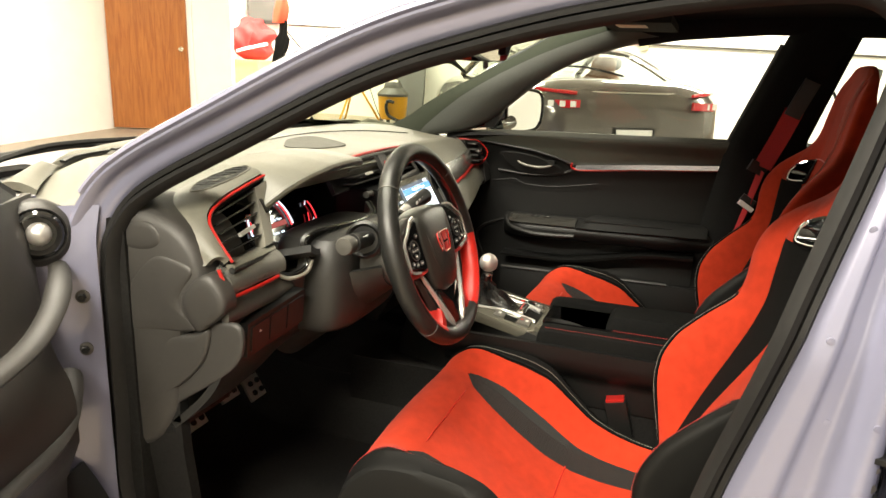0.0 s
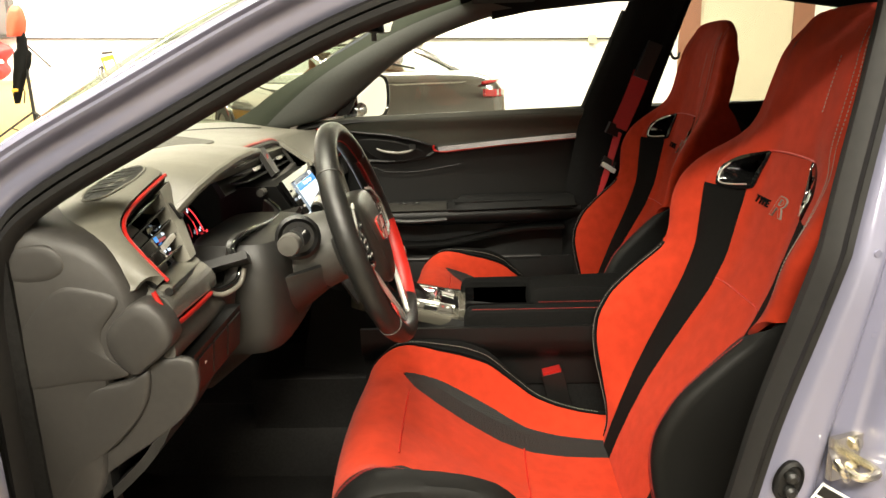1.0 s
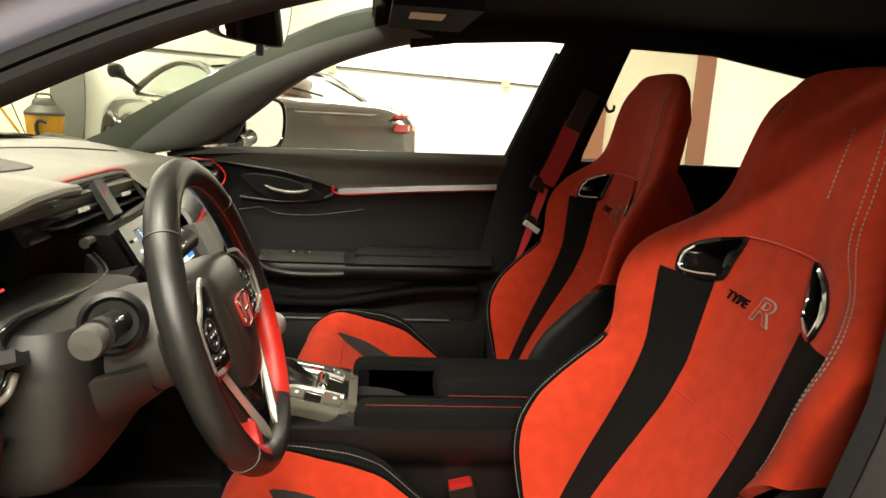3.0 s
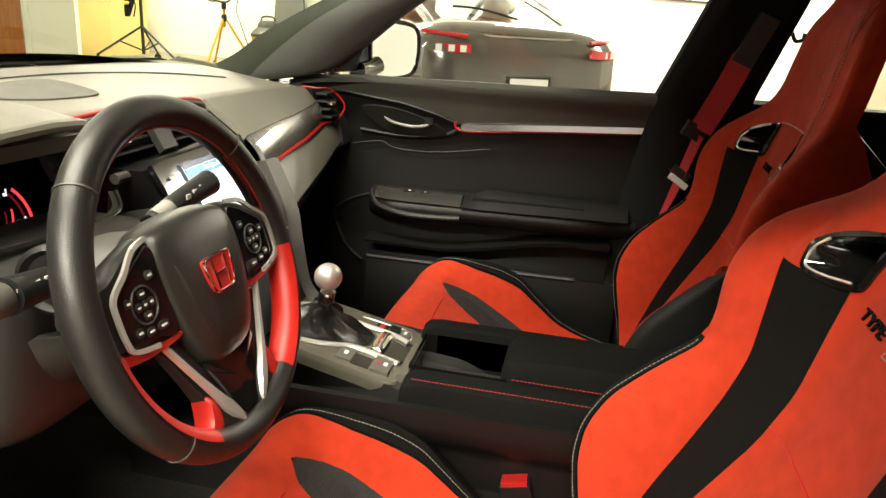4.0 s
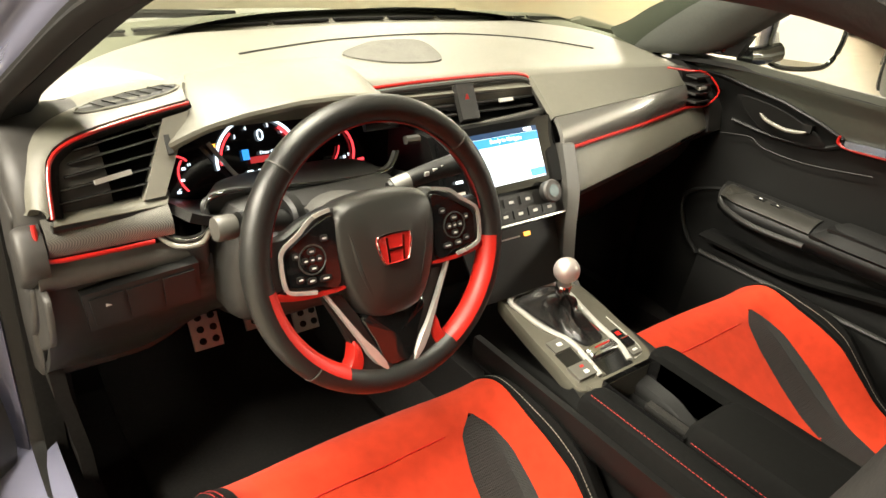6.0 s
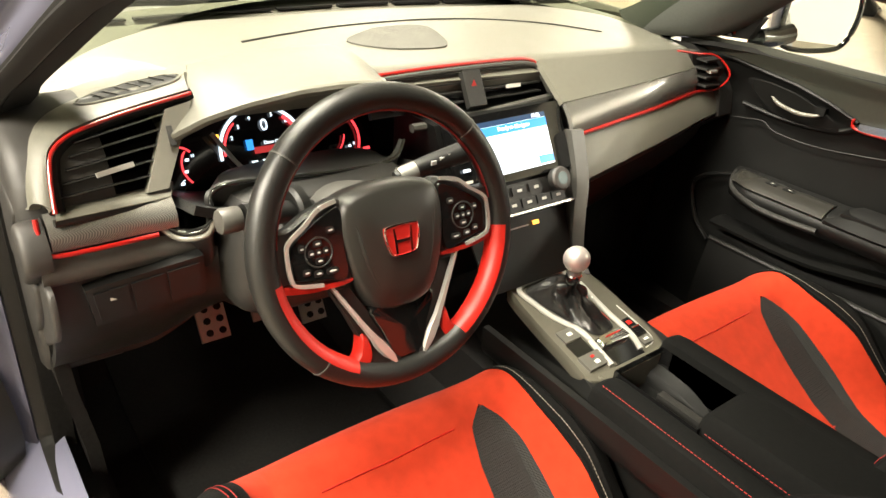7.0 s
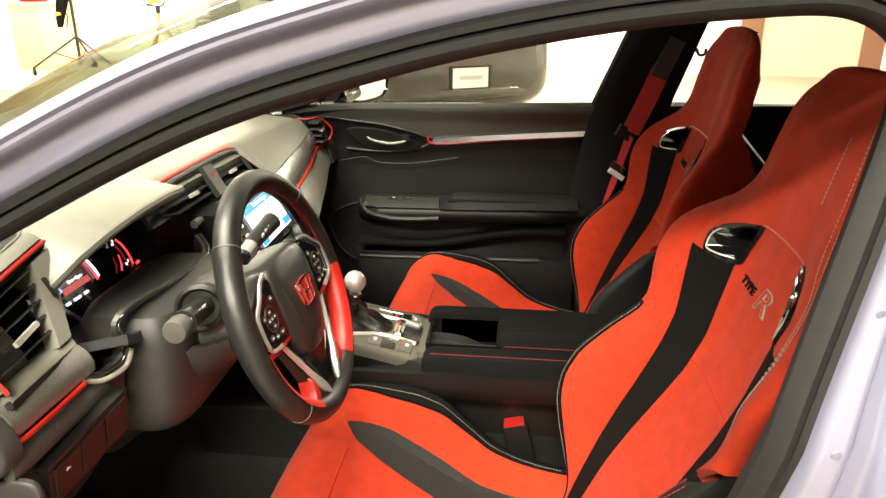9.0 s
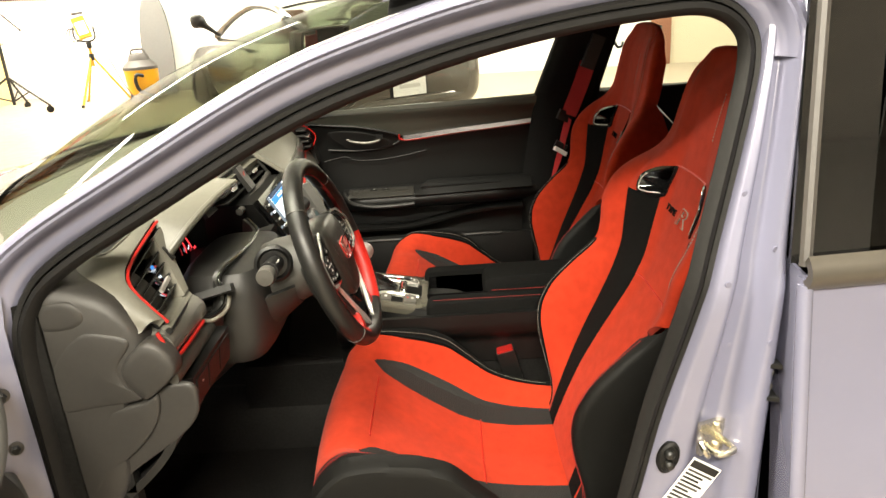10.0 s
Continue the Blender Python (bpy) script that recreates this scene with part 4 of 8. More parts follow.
# the passenger seat stands a little more upright
LEAN = 0.05
seat_b, on_back_b = build_seat(pose(0.068, 0.677, 0.02))
cushion_parts(seat_b)
# ---- dashboard ----
dash = thing("dashboard", "dark grey soft dashboard with red trim lines", "dashboard")


def top_front(y):
    """Front edge of the top pad."""
    return interp([(-0.70, -0.43), (-0.60, -0.405), (-0.505, -0.375), (-0.47, -0.28), (-0.44, -0.247), (-0.22, -0.245), (0.13, -0.238), (0.40, -0.238), (0.60, -0.245), (0.70, -0.29)], y)


def top_z(x, y):
    """Height of the top pad."""
    edge_z = interp([(-0.72, 0.925), (-0.66, 0.950), (-0.55, 0.968), (-0.45, 0.974), (0.13, 0.968), (0.45, 0.960), (0.58, 0.950), (0.66, 0.935), (0.72, 0.915)], y)
    back_z = interp([(-0.72, 0.945), (-0.55, 0.985), (0, 0.992), (0.55, 0.985), (0.72, 0.95)], y)
    f = sstep(-0.25, -0.55, x)
    z = edge_z + (back_z - edge_z) * f
    z -= 0.02 * sstep(0.035, 0.0, top_front(y) - x)
    return z


# top pad in the pale tone that carries the windscreen sheen
part("top_pad", sheet(lambda k, y: ((lambda x: (x, y, top_z(x, y)))(top_front(y) + (-0.565 - 0.02 * math.cos(y * 1.6) - top_front(y)) * k)), [0, 0.02, 0.05, 0.09, 0.14, 0.2, 0.3, 0.4, 0.5, 0.6, 0.7, 0.8, 0.9, 0.96, 1.0], lin(-0.715, 0.715, 60), -0.02), SOFT_DASH_LIT, dash)
part("windscreen_ledge", sheet(lambda k, y: (-0.590 - 0.02 * math.cos(y * 1.6) - 0.13 * k + 0.22 * abs(y / 0.72) ** 3 * k, y, top_z(-0.56, y) - 0.008 + 0.012 * math.sin(k * 3.1) + 0.004 * k), lin(0, 1, 10), lin(-0.71, 0.71, 50), -0.015), SOFT_DASH_LIT, dash)
for k in range(9):
    yy = -0.52 + 0.13 * k
    part("defroster_slot", ribbon([(-0.628 + 0.05 * abs(q / 0.72) ** 2.5, q, top_z(-0.56, q) + 0.0005) for q in lin(yy - 0.058, yy + 0.058, 6)], (0, 0, 1), 0.012, 0.004), BLACK_PLASTIC, dash, "black defroster slot")
# speaker grille on the pad
gr = [(-0.404, -0.167), (-0.440, -0.115), (-0.458, -0.065), (-0.452, 0.020), (-0.400, 0.026), (-0.346, 0.000), (-0.346, -0.070), (-0.362, -0.125)]
part("speaker_grille", prism([(x, y, top_z(x, y) - 0.003) for x, y in [(p.x, p.y) for p in curve([(a, b, 0) for a, b in gr], 36, True)]], (0, 0, 0.0055)), mat("grille_cloth", (0.095, 0.092, 0.078), 0.8, grain=0.25, scale=600, bump=0.9, bscale=1800), dash, "perforated speaker grille")

part("pad_groove", tube(curve([(-0.440, -0.335, top_z(-0.44, -0.335)), (-0.462, -0.25, top_z(-0.46, -0.25)), (-0.484, -0.129, top_z(-0.48, -0.13)), (-0.488, 0.05, top_z(-0.49, 0.05)), (-0.473, 0.197, top_z(-0.47, 0.2)), (-0.43, 0.33, top_z(-0.43, 0.33)), (-0.37, 0.434, top_z(-0.37, 0.434))], 40), 0.0026, 6), DARK_DASH, dash, "dark joint across the top pad")
# instrument hood
HOOD = [(-0.528, -0.232, 0.922), (-0.515, -0.222, 0.938), (-0.48, -0.210, 0.957), (-0.43, -0.198, 0.973), (-0.36, -0.188, 0.985), (-0.30, -0.183, 0.988), (-0.255, -0.183, 0.985), (-0.228, -0.195, 0.978), (-0.205, -0.235, 0.970)]


def hood_pt(y):
    return Vector((interp([(h[0], h[1]) for h in HOOD], y), y, interp([(h[0], h[2]) for h in HOOD], y)))


def hood_surf(k, y):
    f = hood_pt(y)
    xb = -0.43 + 0.05 * sstep(-0.30, -0.52, y)
    x = f.x + (xb - f.x) * k
    zb = top_z(xb, y) - 0.006
    z = f.z + (zb - f.z) * k + 0.014 * math.sin(math.pi * min(1, k * 1.05)) * sstep(-0.53, -0.45, y)
    return (x, y, z)


part("instrument_hood", sheet(hood_surf, lin(0, 1, 14), lin(-0.528, -0.205, 34), -0.014), SOFT_DASH_LIT, dash)
part("hood_lip", tube([hood_pt(y) + Vector((0.0, 0, -0.006)) for y in lin(-0.526, -0.207, 40)], 0.007, 8), SOFT_DASH_LIT, dash)

# instrument recess
part("recess_roof", sheet(lambda k, y: hood_pt(y) + Vector((-0.20 * k, 0, -0.012 - 0.015 * k)), lin(0, 1, 5), lin(-0.525, -0.21, 20), 0.004), GLOSS_BLACK, dash)
def cluster_point(y, z, off=0.004):
    p = Vector((-0.245 - (z - 0.84) * 0.5 - 0.01 * ((y + 0.37) / 0.16) ** 2 + off, y, z + off * 0.5))
    return p * 1.07 + Vector((-0.042, 0.0567, -0.0879))


part("cluster_face", sheet(lambda y, z: cluster_point(y, z, 0.0), lin(-0.535, -0.195, 20), lin(0.775, 0.965, 10), 0.01), GLOSS_BLACK, dash, "gloss black instrument face")
part("recess_floor", sheet(lambda k, y: (-0.15 - 0.19 * k + 0.02 * ((y + 0.36) / 0.17) ** 2 * (1 - k), y, 0.838 - 0.055 * k + 0.03 * ((y + 0.36) / 0.18) ** 4), lin(0, 1, 8), lin(-0.535, -0.19, 26), 0.012), BLACK_PLASTIC, dash)


def arc_bar(cy, cz, r, a0, a1, w, material, label, squash=1.0):
    pts = [cluster_point(cy + r * math.cos(radians(a)), cz + r * squash * math.sin(radians(a))) for a in lin(a0, a1, 26)]
    return part("gauge_arc", ribbon(pts, (1, 0, 0.5), w, 0.001), material, dash, label)


arc_bar(-0.386, 0.874, 0.064, 185, -5, 0.0045, GLOW_WHITE, "lit white tachometer arc", 0.88)
arc_bar(-0.386, 0.874, 0.058, 180, 130, 0.003, GLOW_RED, "lit red tachometer marks", 0.88)
arc_bar(-0.386, 0.874, 0.058, 52, -8, 0.005, GLOW_RED, "lit red zone arc", 0.88)
arc_bar(-0.505, 0.872, 0.020, 150, 40, 0.0025, GLOW_RED, "lit red side gauge arc")
arc_bar(-0.478, 0.868, 0.026, 230, 135, 0.0025, GLOW_RED, "lit red side gauge arc")
arc_bar(-0.262, 0.872, 0.034, 45, -30, 0.004, GLOW_RED, "lit red side gauge arc")
arc_bar(-0.285, 0.885, 0.032, -15, -60, 0.002, GLOW_RED, "lit red side gauge arc")


def cluster_bar(y, z, w, h, material, name, label):
    return part(name, ribbon([cluster_point(y - w / 2, z), cluster_point(y + w / 2, z)], (1, 0, 0.5), h, 0.001), material, dash, label)


cluster_bar(-0.298, 0.934, 0.026, 0.0035, GLOW_RED, "telltale", "lit red shift light bar")
cluster_bar(-0.218, 0.852, 0.012, 0.005, GLOW_RED, "telltale", "lit red tell-tale")
cluster_bar(-0.372, 0.876, 0.060, 0.010, mat("gauge_dim_red", (0.1, 0.005, 0.005), 0.4, emit=(0.30, 0.02, 0.02), glow=0.8), "telltale", "dim red message bar")
for yy, zz, w in ((-0.405, 0.862, 0.009), (-0.385, 0.862, 0.016), (-0.364, 0.862, 0.010), (-0.496, 0.876, 0.005), (-0.500, 0.862, 0.005), (-0.508, 0.848, 0.005), (-0.252, 0.893, 0.005), (-0.248, 0.860, 0.005)):
    cluster_bar(yy, zz, w, 0.004, GLOW_WHITE, "gauge_mark", "lit white mark")
cluster_bar(-0.407, 0.884, 0.010, 0.016, SCREEN_BLUE, "gauge_mark", "lit blue car symbol")
cluster_bar(-0.450, 0.900, 0.005, 0.005, GLOW_AMBER, "telltale", "lit amber tell-tale")


def lettering_at(word, size, material, parent, p, right, up, label=""):
    r, u = Vector(right).normalized(), Vector(up).normalized()
    n = r.cross(u).normalized()
    u = n.cross(r)
    m = Matrix(((r.x, u.x, n.x, p[0]), (r.y, u.y, n.y, p[1]), (r.z, u.z, n.z, p[2]), (0, 0, 0, 1)))
    return letter_curves(word, size, material, parent, m, label=label)


lettering_at("0", 0.025, GLOW_WHITE, dash, cluster_point(-0.380, 0.906), (0, 1, 0), (-0.5, 0, 1), "lit white speed figure")
lettering_at("Door Open", 0.0072, GLOW_WHITE, dash, cluster_point(-0.370, 0.884, 0.0055), (0, 1, 0), (-0.5, 0, 1), "lit message words")
for yy, zz, ch in ((-0.430, 0.895, "2"), (-0.418, 0.908, "3"), (-0.400, 0.917, "4"), (-0.366, 0.918, "5"), (-0.346, 0.908, "6")):
    lettering_at(ch, 0.0085, GLOW_WHITE, dash, cluster_point(yy, zz), (0, 1, 0), (-0.5, 0, 1), "lit white figure")
for yy, zz, ch in ((-0.488, 0.880, "H"), (-0.506, 0.850, "C"), (-0.248, 0.896, "F"), (-0.240, 0.862, "E")):
    lettering_at(ch, 0.007, GLOW_WHITE, dash, cluster_point(yy, zz, 0.005), (0, 1, 0), (-0.5, 0, 1), "lit white letter")
# slanted silver strip beside the display
part("display_edge", ribbon([(-0.322, -0.438, 0.888), (-0.307, -0.412, 0.848), (-0.288, -0.382, 0.811)], (1, 0, 0.4), 0.006, 0.004), SILVER, dash, "silver edge beside the display")
# raised rim of the instrument recess, with a small pocket beside the vent
RIM = curve([(-0.205, -0.572, 0.866), (-0.190, -0.560, 0.840), (-0.172, -0.540, 0.822), (-0.155, -0.515, 0.828), (-0.150, -0.504, 0.846), (-0.158, -0.502, 0.872), (-0.154, -0.480, 0.884), (-0.150, -0.42, 0.882), (-0.150, -0.32, 0.874), (-0.160, -0.23, 0.872), (-0.19, -0.19, 0.885)], 60)
part("recess_lip", tube(RIM, 0.0030, 10), GLOSS_BLACK, dash, "gloss black lip of the instrument recess")
part("recess_wall", sheet(lambda k, j: Vector(RIM[int(j)]) + Vector((-0.004 - 0.012 * k, 0.004 * k, -0.065 * k)), lin(0, 1, 5), list(range(len(RIM))), 0.006), DARK_DASH, dash, "dark wall round the instrument recess")
# pale tube for the highlight along the edge of the black trim
part("recess_trim", tube(curve([(-0.200, -0.576, 0.862), (-0.186, -0.564, 0.835), (-0.168, -0.543, 0.816), (-0.150, -0.515, 0.822), (-0.145, -0.504, 0.842)], 24), 0.0035, 10), SATIN_TRIM, dash, "pale lip, edge highlight in its colour")

# centre vents and hazard switch
def cface(y, z):
    """Face of the centre vents, between the top pad and the display."""
    return Vector((-0.252 + (0.962 - z) * 0.55, y, z))


part("vent_recess", sheet(lambda y, z: cface(y, z) + Vector((-0.05, 0, 0)), lin(-0.20, 0.14, 10), lin(0.895, 0.965, 6), 0.01), BLACK_PLASTIC, dash, "dark vent recess")
for side in (-1, 1):
    c = -0.028 + side * 0.088
    for k in range(4):
        z = 0.953 - 0.0135 * k
        part("vent_slat", sheet(lambda y, d: cface(y, z) + Vector((-0.035 + 0.034 * d, 0, 0.004 * d)), [c - 0.068, c - 0.02, c + 0.02, c + 0.068], [0, 0.5, 1], 0.0025), DARK_DASH, dash)
    part("vent_tab", ribbon([cface(c - 0.014, 0.932) + Vector((0.004, 0, 0)), cface(c + 0.016, 0.932) + Vector((0.004, 0, 0))], (1, 0, 0.3), 0.006, 0.005), SILVER, dash, "silver vent tab")
hz = part("hazard_switch", prism([cface(-0.047, 0.957), cface(-0.010, 0.957), cface(-0.008, 0.905), cface(-0.045, 0.905)], (0.008, 0, 0.008)), DARK_DASH, dash, bevel=0.003)
tp = cface(-0.028, 0.935) + Vector((0.0085, 0, 0.0085))
part("hazard_mark", prism([tp + Vector((0, -0.007, -0.006)), tp + Vector((0, 0.007, -0.006)), tp + Vector((-0.003, 0, 0.007))], (0.001, 0, 0.001)), RED_TRIM, hz, "red triangle")
vent_line = curve([cface(-0.212, 0.967), cface(-0.10, 0.970), cface(0.06, 0.970), cface(0.115, 0.966), cface(0.132, 0.955), cface(0.150, 0.918)], 40)
part("trim_line", tube(vent_line, 0.0032, 8), RED_TRIM, dash, "thin red trim line")
part("vent_surround", tube([p + Vector((0.004, 0.0, -0.0065)) for p in vent_line], 0.0045, 8), GREY_DASH, dash)
part("vent_sill", tube(curve([cface(-0.16, 0.892), cface(-0.12, 0.892), cface(0.0, 0.897), cface(0.148, 0.905)], 24), 0.0075, 8), GREY_DASH, dash)


# display and climate panel
def stack(y, z, off=0.0):
    """Plane of the display and climate controls."""
    return Vector((-0.182 + (0.913 - z) * 0.585 + off, y, z + off * 0.5))


def plate(pts, thick, material, parent, name, label="", bevel=0.0, f=stack, off=0.0):
    p = [f(y, z, off) for y, z in pts]
    n = (p[1] - p[0]).cross(p[2] - p[0]).normalized()
    if n.x < 0:
        n = -n
    return part(name, prism(p, n * thick), material, parent, label, bevel=bevel)


scr = thing("display", "centre touch display showing a blue and white page", "screen")
plate([(-0.130, 0.908), (0.124, 0.913), (0.126, 0.812), (-0.128, 0.810)], 0.008, GLOSS_BLACK, scr, "bezel", "gloss black bezel", 0.003, off=-0.006)
plate([(-0.075, 0.897), (0.083, 0.899), (0.084, 0.824), (-0.074, 0.822)], 0.001, SCREEN_WHITE, scr, "page", "lit white page", off=0.0035)
plate([(-0.075, 0.8985), (0.083, 0.9005), (0.083, 0.893), (-0.075, 0.891)], 0.001, mat("screen_dark", (0.01, 0.02, 0.04), 0.2, emit=(0.01, 0.03, 0.07), glow=1.0), scr, "status_bar", off=0.0042)
plate([(-0.075, 0.8905), (0.083, 0.8925), (0.083, 0.880), (-0.075, 0.878)], 0.001, SCREEN_BLUE, scr, "title_bar", "lit blue title bar", off=0.0042)
plate([(0.050, 0.838), (0.083, 0.838), (0.083, 0.8265), (0.050, 0.8265)], 0.001, SCREEN_BLUE, scr, "soft_key", "lit blue soft key", off=0.0046)
plate([(-0.073, 0.838), (-0.045, 0.838), (-0.045, 0.8235), (-0.073, 0.8235)], 0.001, SCREEN_BLUE, scr, "soft_key", "lit blue soft key", off=0.0046)
lettering_at("Ready to Navigate", 0.0095, GLOW_WHITE, scr, stack(0.008, 0.886, 0.006), (0, 1, 0), (-0.5, 0, 0.86), "title words")
lettering_at("11:26", 0.009, GLOW_WHITE, scr, stack(0.060, 0.8965, 0.006), (0, 1, 0), (-0.5, 0, 0.86), "clock figures")
for k in range(5):
    plate([(-0.113, 0.889 - 0.016 * k), (-0.099, 0.889 - 0.016 * k), (-0.099, 0.885 - 0.016 * k), (-0.113, 0.885 - 0.016 * k)], 0.001, GLOW_WHITE if k % 2 else PALE_ICON, scr, "side_key", "pale touch key", off=0.0042)

stk = thing("climate_panel", "black climate control panel with a round dial", "control panel")
plate([(-0.125, 0.806), (0.116, 0.806), (0.112, 0.766), (-0.120, 0.766)], 0.012, DARK_DASH, stk, "panel", bevel=0.003, off=-0.010)
vk = stack(0.078, 0.799, 0.004)
part("dial", lathe([(0.019, 0), (0.019, 0.012), (0.016, 0.016), (0.0, 0.016)], vk, (0.86, 0, 0.5)), DARK_DASH, stk, "black dial")
part("dial_ring", lathe([(0.0195, 0.011), (0.0205, 0.013), (0.0185, 0.0165), (0.0172, 0.0168)], vk, (0.86, 0, 0.5)), GREY_PLASTIC, stk, "grey dial ring")
part("dial_mark", lathe([(0.0001, 0.0165), (0.011, 0.0165), (0.011, 0.0171), (0.0001, 0.0171)], vk, (0.86, 0, 0.5)), mat("dial_cyan", (0.01, 0.03, 0.03), 0.3, emit=(0.02, 0.06, 0.06), glow=0.3), stk)
for r, (z, n, y0) in enumerate(((0.796, 4, -0.10), (0.777, 6, -0.11))):
    for k in range(n):
        y = y0 + k * (0.038 if r == 0 else 0.034)
        plate([(y, z + 0.006), (y + 0.030, z + 0.006), (y + 0.030, z - 0.006), (y, z - 0.006)], 0.003, BLACK_PLASTIC, stk, "button", bevel=0.001, off=0.0015)
        plate([(y + 0.010, z + 0.002), (y + 0.020, z + 0.002), (y + 0.020, z - 0.002), (y + 0.010, z - 0.002)], 0.0006, PALE_ICON, stk, "button_mark", off=0.0046)
plate([(-0.12, 0.765), (0.112, 0.765), (0.11, 0.762), (-0.118, 0.762)], 0.016, SILVER, stk, "edge_strip", "silver edge strip", off=-0.010)
plate([(-0.115, 0.758), (0.105, 0.758), (0.095, 0.66), (-0.10, 0.66)], 0.004, DOOR_BLACK, stk, "lower_face", off=-0.02)
plate([(0.022, 0.747), (0.036, 0.747), (0.036, 0.741), (0.022, 0.741)], 0.001, GLOW_AMBER, stk, "passenger_airbag_lamp", "lit amber lamp", off=-0.014)
plate([(-0.03, 0.744), (0.012, 0.744), (0.012, 0.742), (-0.03, 0.742)], 0.0006, PALE_ICON, stk, "button_mark", off=-0.014)
part("stack_body", rings(bmesh.new(), [[Vector((-0.19, -0.135, 0.90)), Vector((-0.19, 0.128, 0.905)), Vector((-0.30, 0.128, 0.905)), Vector((-0.30, -0.135, 0.90))], [Vector((-0.128, -0.132, 0.80)), Vector((-0.128, 0.124, 0.80)), Vector((-0.30, 0.124, 0.80)), Vector((-0.30, -0.132, 0.80))], [Vector((-0.112, -0.12, 0.75)), Vector((-0.112, 0.11, 0.75)), Vector((-0.30, 0.11, 0.75)), Vector((-0.30, -0.12, 0.75))], [Vector((-0.22, -0.09, 0.58)), Vector((-0.22, 0.10, 0.58)), Vector((-0.36, 0.10, 0.58)), Vector((-0.36, -0.09, 0.58))]]), DOOR_BLACK, stk)
# slim grey leg beside the stack, down to the console
part("stack_leg", rings(bmesh.new(), [[Vector(c) + Vector(o) for o in ((0, -0.010, 0), (0.018, 0.0, 0.004), (0, 0.012, 0), (-0.03, 0.0, -0.01))] for c in curve([(-0.135, 0.132, 0.875), (-0.098, 0.126, 0.80), (-0.085, 0.120, 0.74), (-0.07, 0.118, 0.67), (-0.045, 0.116, 0.64)], 20)]), GREY_DASH, stk, "slim grey side leg")

# passenger side fascia
FASC = [(0.128, (-0.245, 0.966), (-0.170, 0.912), (-0.138, 0.864), (-0.084, 0.798), (-0.115, 0.765), (-0.26, 0.70)),
        (0.40, (-0.250, 0.960), (-0.200, 0.914), (-0.180, 0.866), (-0.138, 0.806), (-0.165, 0.775), (-0.29, 0.70)),
        (0.60, (-0.258, 0.950), (-0.232, 0.915), (-0.220, 0.868), (-0.182, 0.812), (-0.205, 0.785), (-0.32, 0.70)),
        (0.672, (-0.275, 0.935), (-0.245, 0.905), (-0.225, 0.866), (-0.195, 0.815), (-0.22, 0.79), (-0.33, 0.70))]


def fasc(k, y):
    """k: 0 top edge, 1 carbon top, 2 red line, 3 lower edge, 4 under lip, 5 inside."""
    i = min(int(k), 4)
    f = k - i
    def at(j):
        return (interp([(r[0], r[1 + j][0]) for r in FASC], y), interp([(r[0], r[1 + j][1]) for r in FASC], y))
    (ax, az), (bx, bz) = at(i), at(i + 1)
    return Vector((ax + (bx - ax) * f, y, az + (bz - az) * f))


YS = lin(0.128, 0.672, 28)
part("fascia_top", sheet(lambda k, y: fasc(k, y) + Vector((0, 0, 0)), [0, 0.3, 0.6, 0.9, 1.0], YS, 0.01), SOFT_DASH_LIT, dash)
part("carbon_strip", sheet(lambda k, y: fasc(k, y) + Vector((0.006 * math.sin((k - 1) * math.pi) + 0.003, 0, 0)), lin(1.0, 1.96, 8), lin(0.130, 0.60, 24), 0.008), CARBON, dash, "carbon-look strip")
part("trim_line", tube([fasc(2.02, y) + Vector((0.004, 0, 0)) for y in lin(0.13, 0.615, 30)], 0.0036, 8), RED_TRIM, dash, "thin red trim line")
part("fascia_panel", sheet(lambda k, y: fasc(k, y) + Vector((0.004 * math.sin((k - 2) * math.pi), 0, 0)), lin(2.03, 2.95, 8), YS, 0.008), SOFT_DASH_LIT, dash)
part("fascia_lip", sheet(lambda k, y: fasc(k, y), lin(2.97, 4.0, 8), YS, 0.008), mat("lower_lip_plastic", (0.045, 0.044, 0.04), 0.3, grain=0.06, scale=90), dash, "semi-gloss lower lip")
part("glovebox", sheet(lambda k, y: fasc(4, y) + Vector((-0.22 * k ** 1.5, 0, -0.26 * k)), lin(0, 1, 8), YS, 0.01), BLACK_PLASTIC, dash)
# passenger vent
pvq = [Vector((-0.225, 0.585, 0.948)), Vector((-0.215, 0.645, 0.940)), Vector((-0.190, 0.672, 0.905)), Vector((-0.200, 0.655, 0.872)), Vector((-0.212, 0.612, 0.868))]
part("trim_line", tube(curve([Vector((-0.238, 0.53, 0.955))] + pvq + [Vector((-0.214, 0.605, 0.866))], 40), 0.0022, 8), RED_TRIM, dash, "thin red trim line")
part("side_vent", prism([p + Vector((-0.016, 0, 0)) for p in pvq], (-0.03, 0, 0)), BLACK_PLASTIC, dash, "dark vent recess")
for k in range(4):
    z = 0.935 - 0.017 * k
    part("vent_slat", box(-0.235, -0.208 + 0.004 * k, 0.600, 0.655, z - 0.003, z + 0.001), DARK_DASH, dash, bevel=0.001)
part("vent_tab", box(-0.212, -0.200, 0.612, 0.638, 0.909, 0.915), SILVER, dash, "silver vent tab", bevel=0.001)
part("end_cap", prism([(x, 0.672, z) for x, z in ((-0.50, 0.935), (-0.30, 0.945), (-0.25, 0.925), (-0.20, 0.86), (-0.19, 0.81), (-0.33, 0.70), (-0.5, 0.65))], (0, 0.05, 0)), DARK_DASH, dash, bevel=0.008)

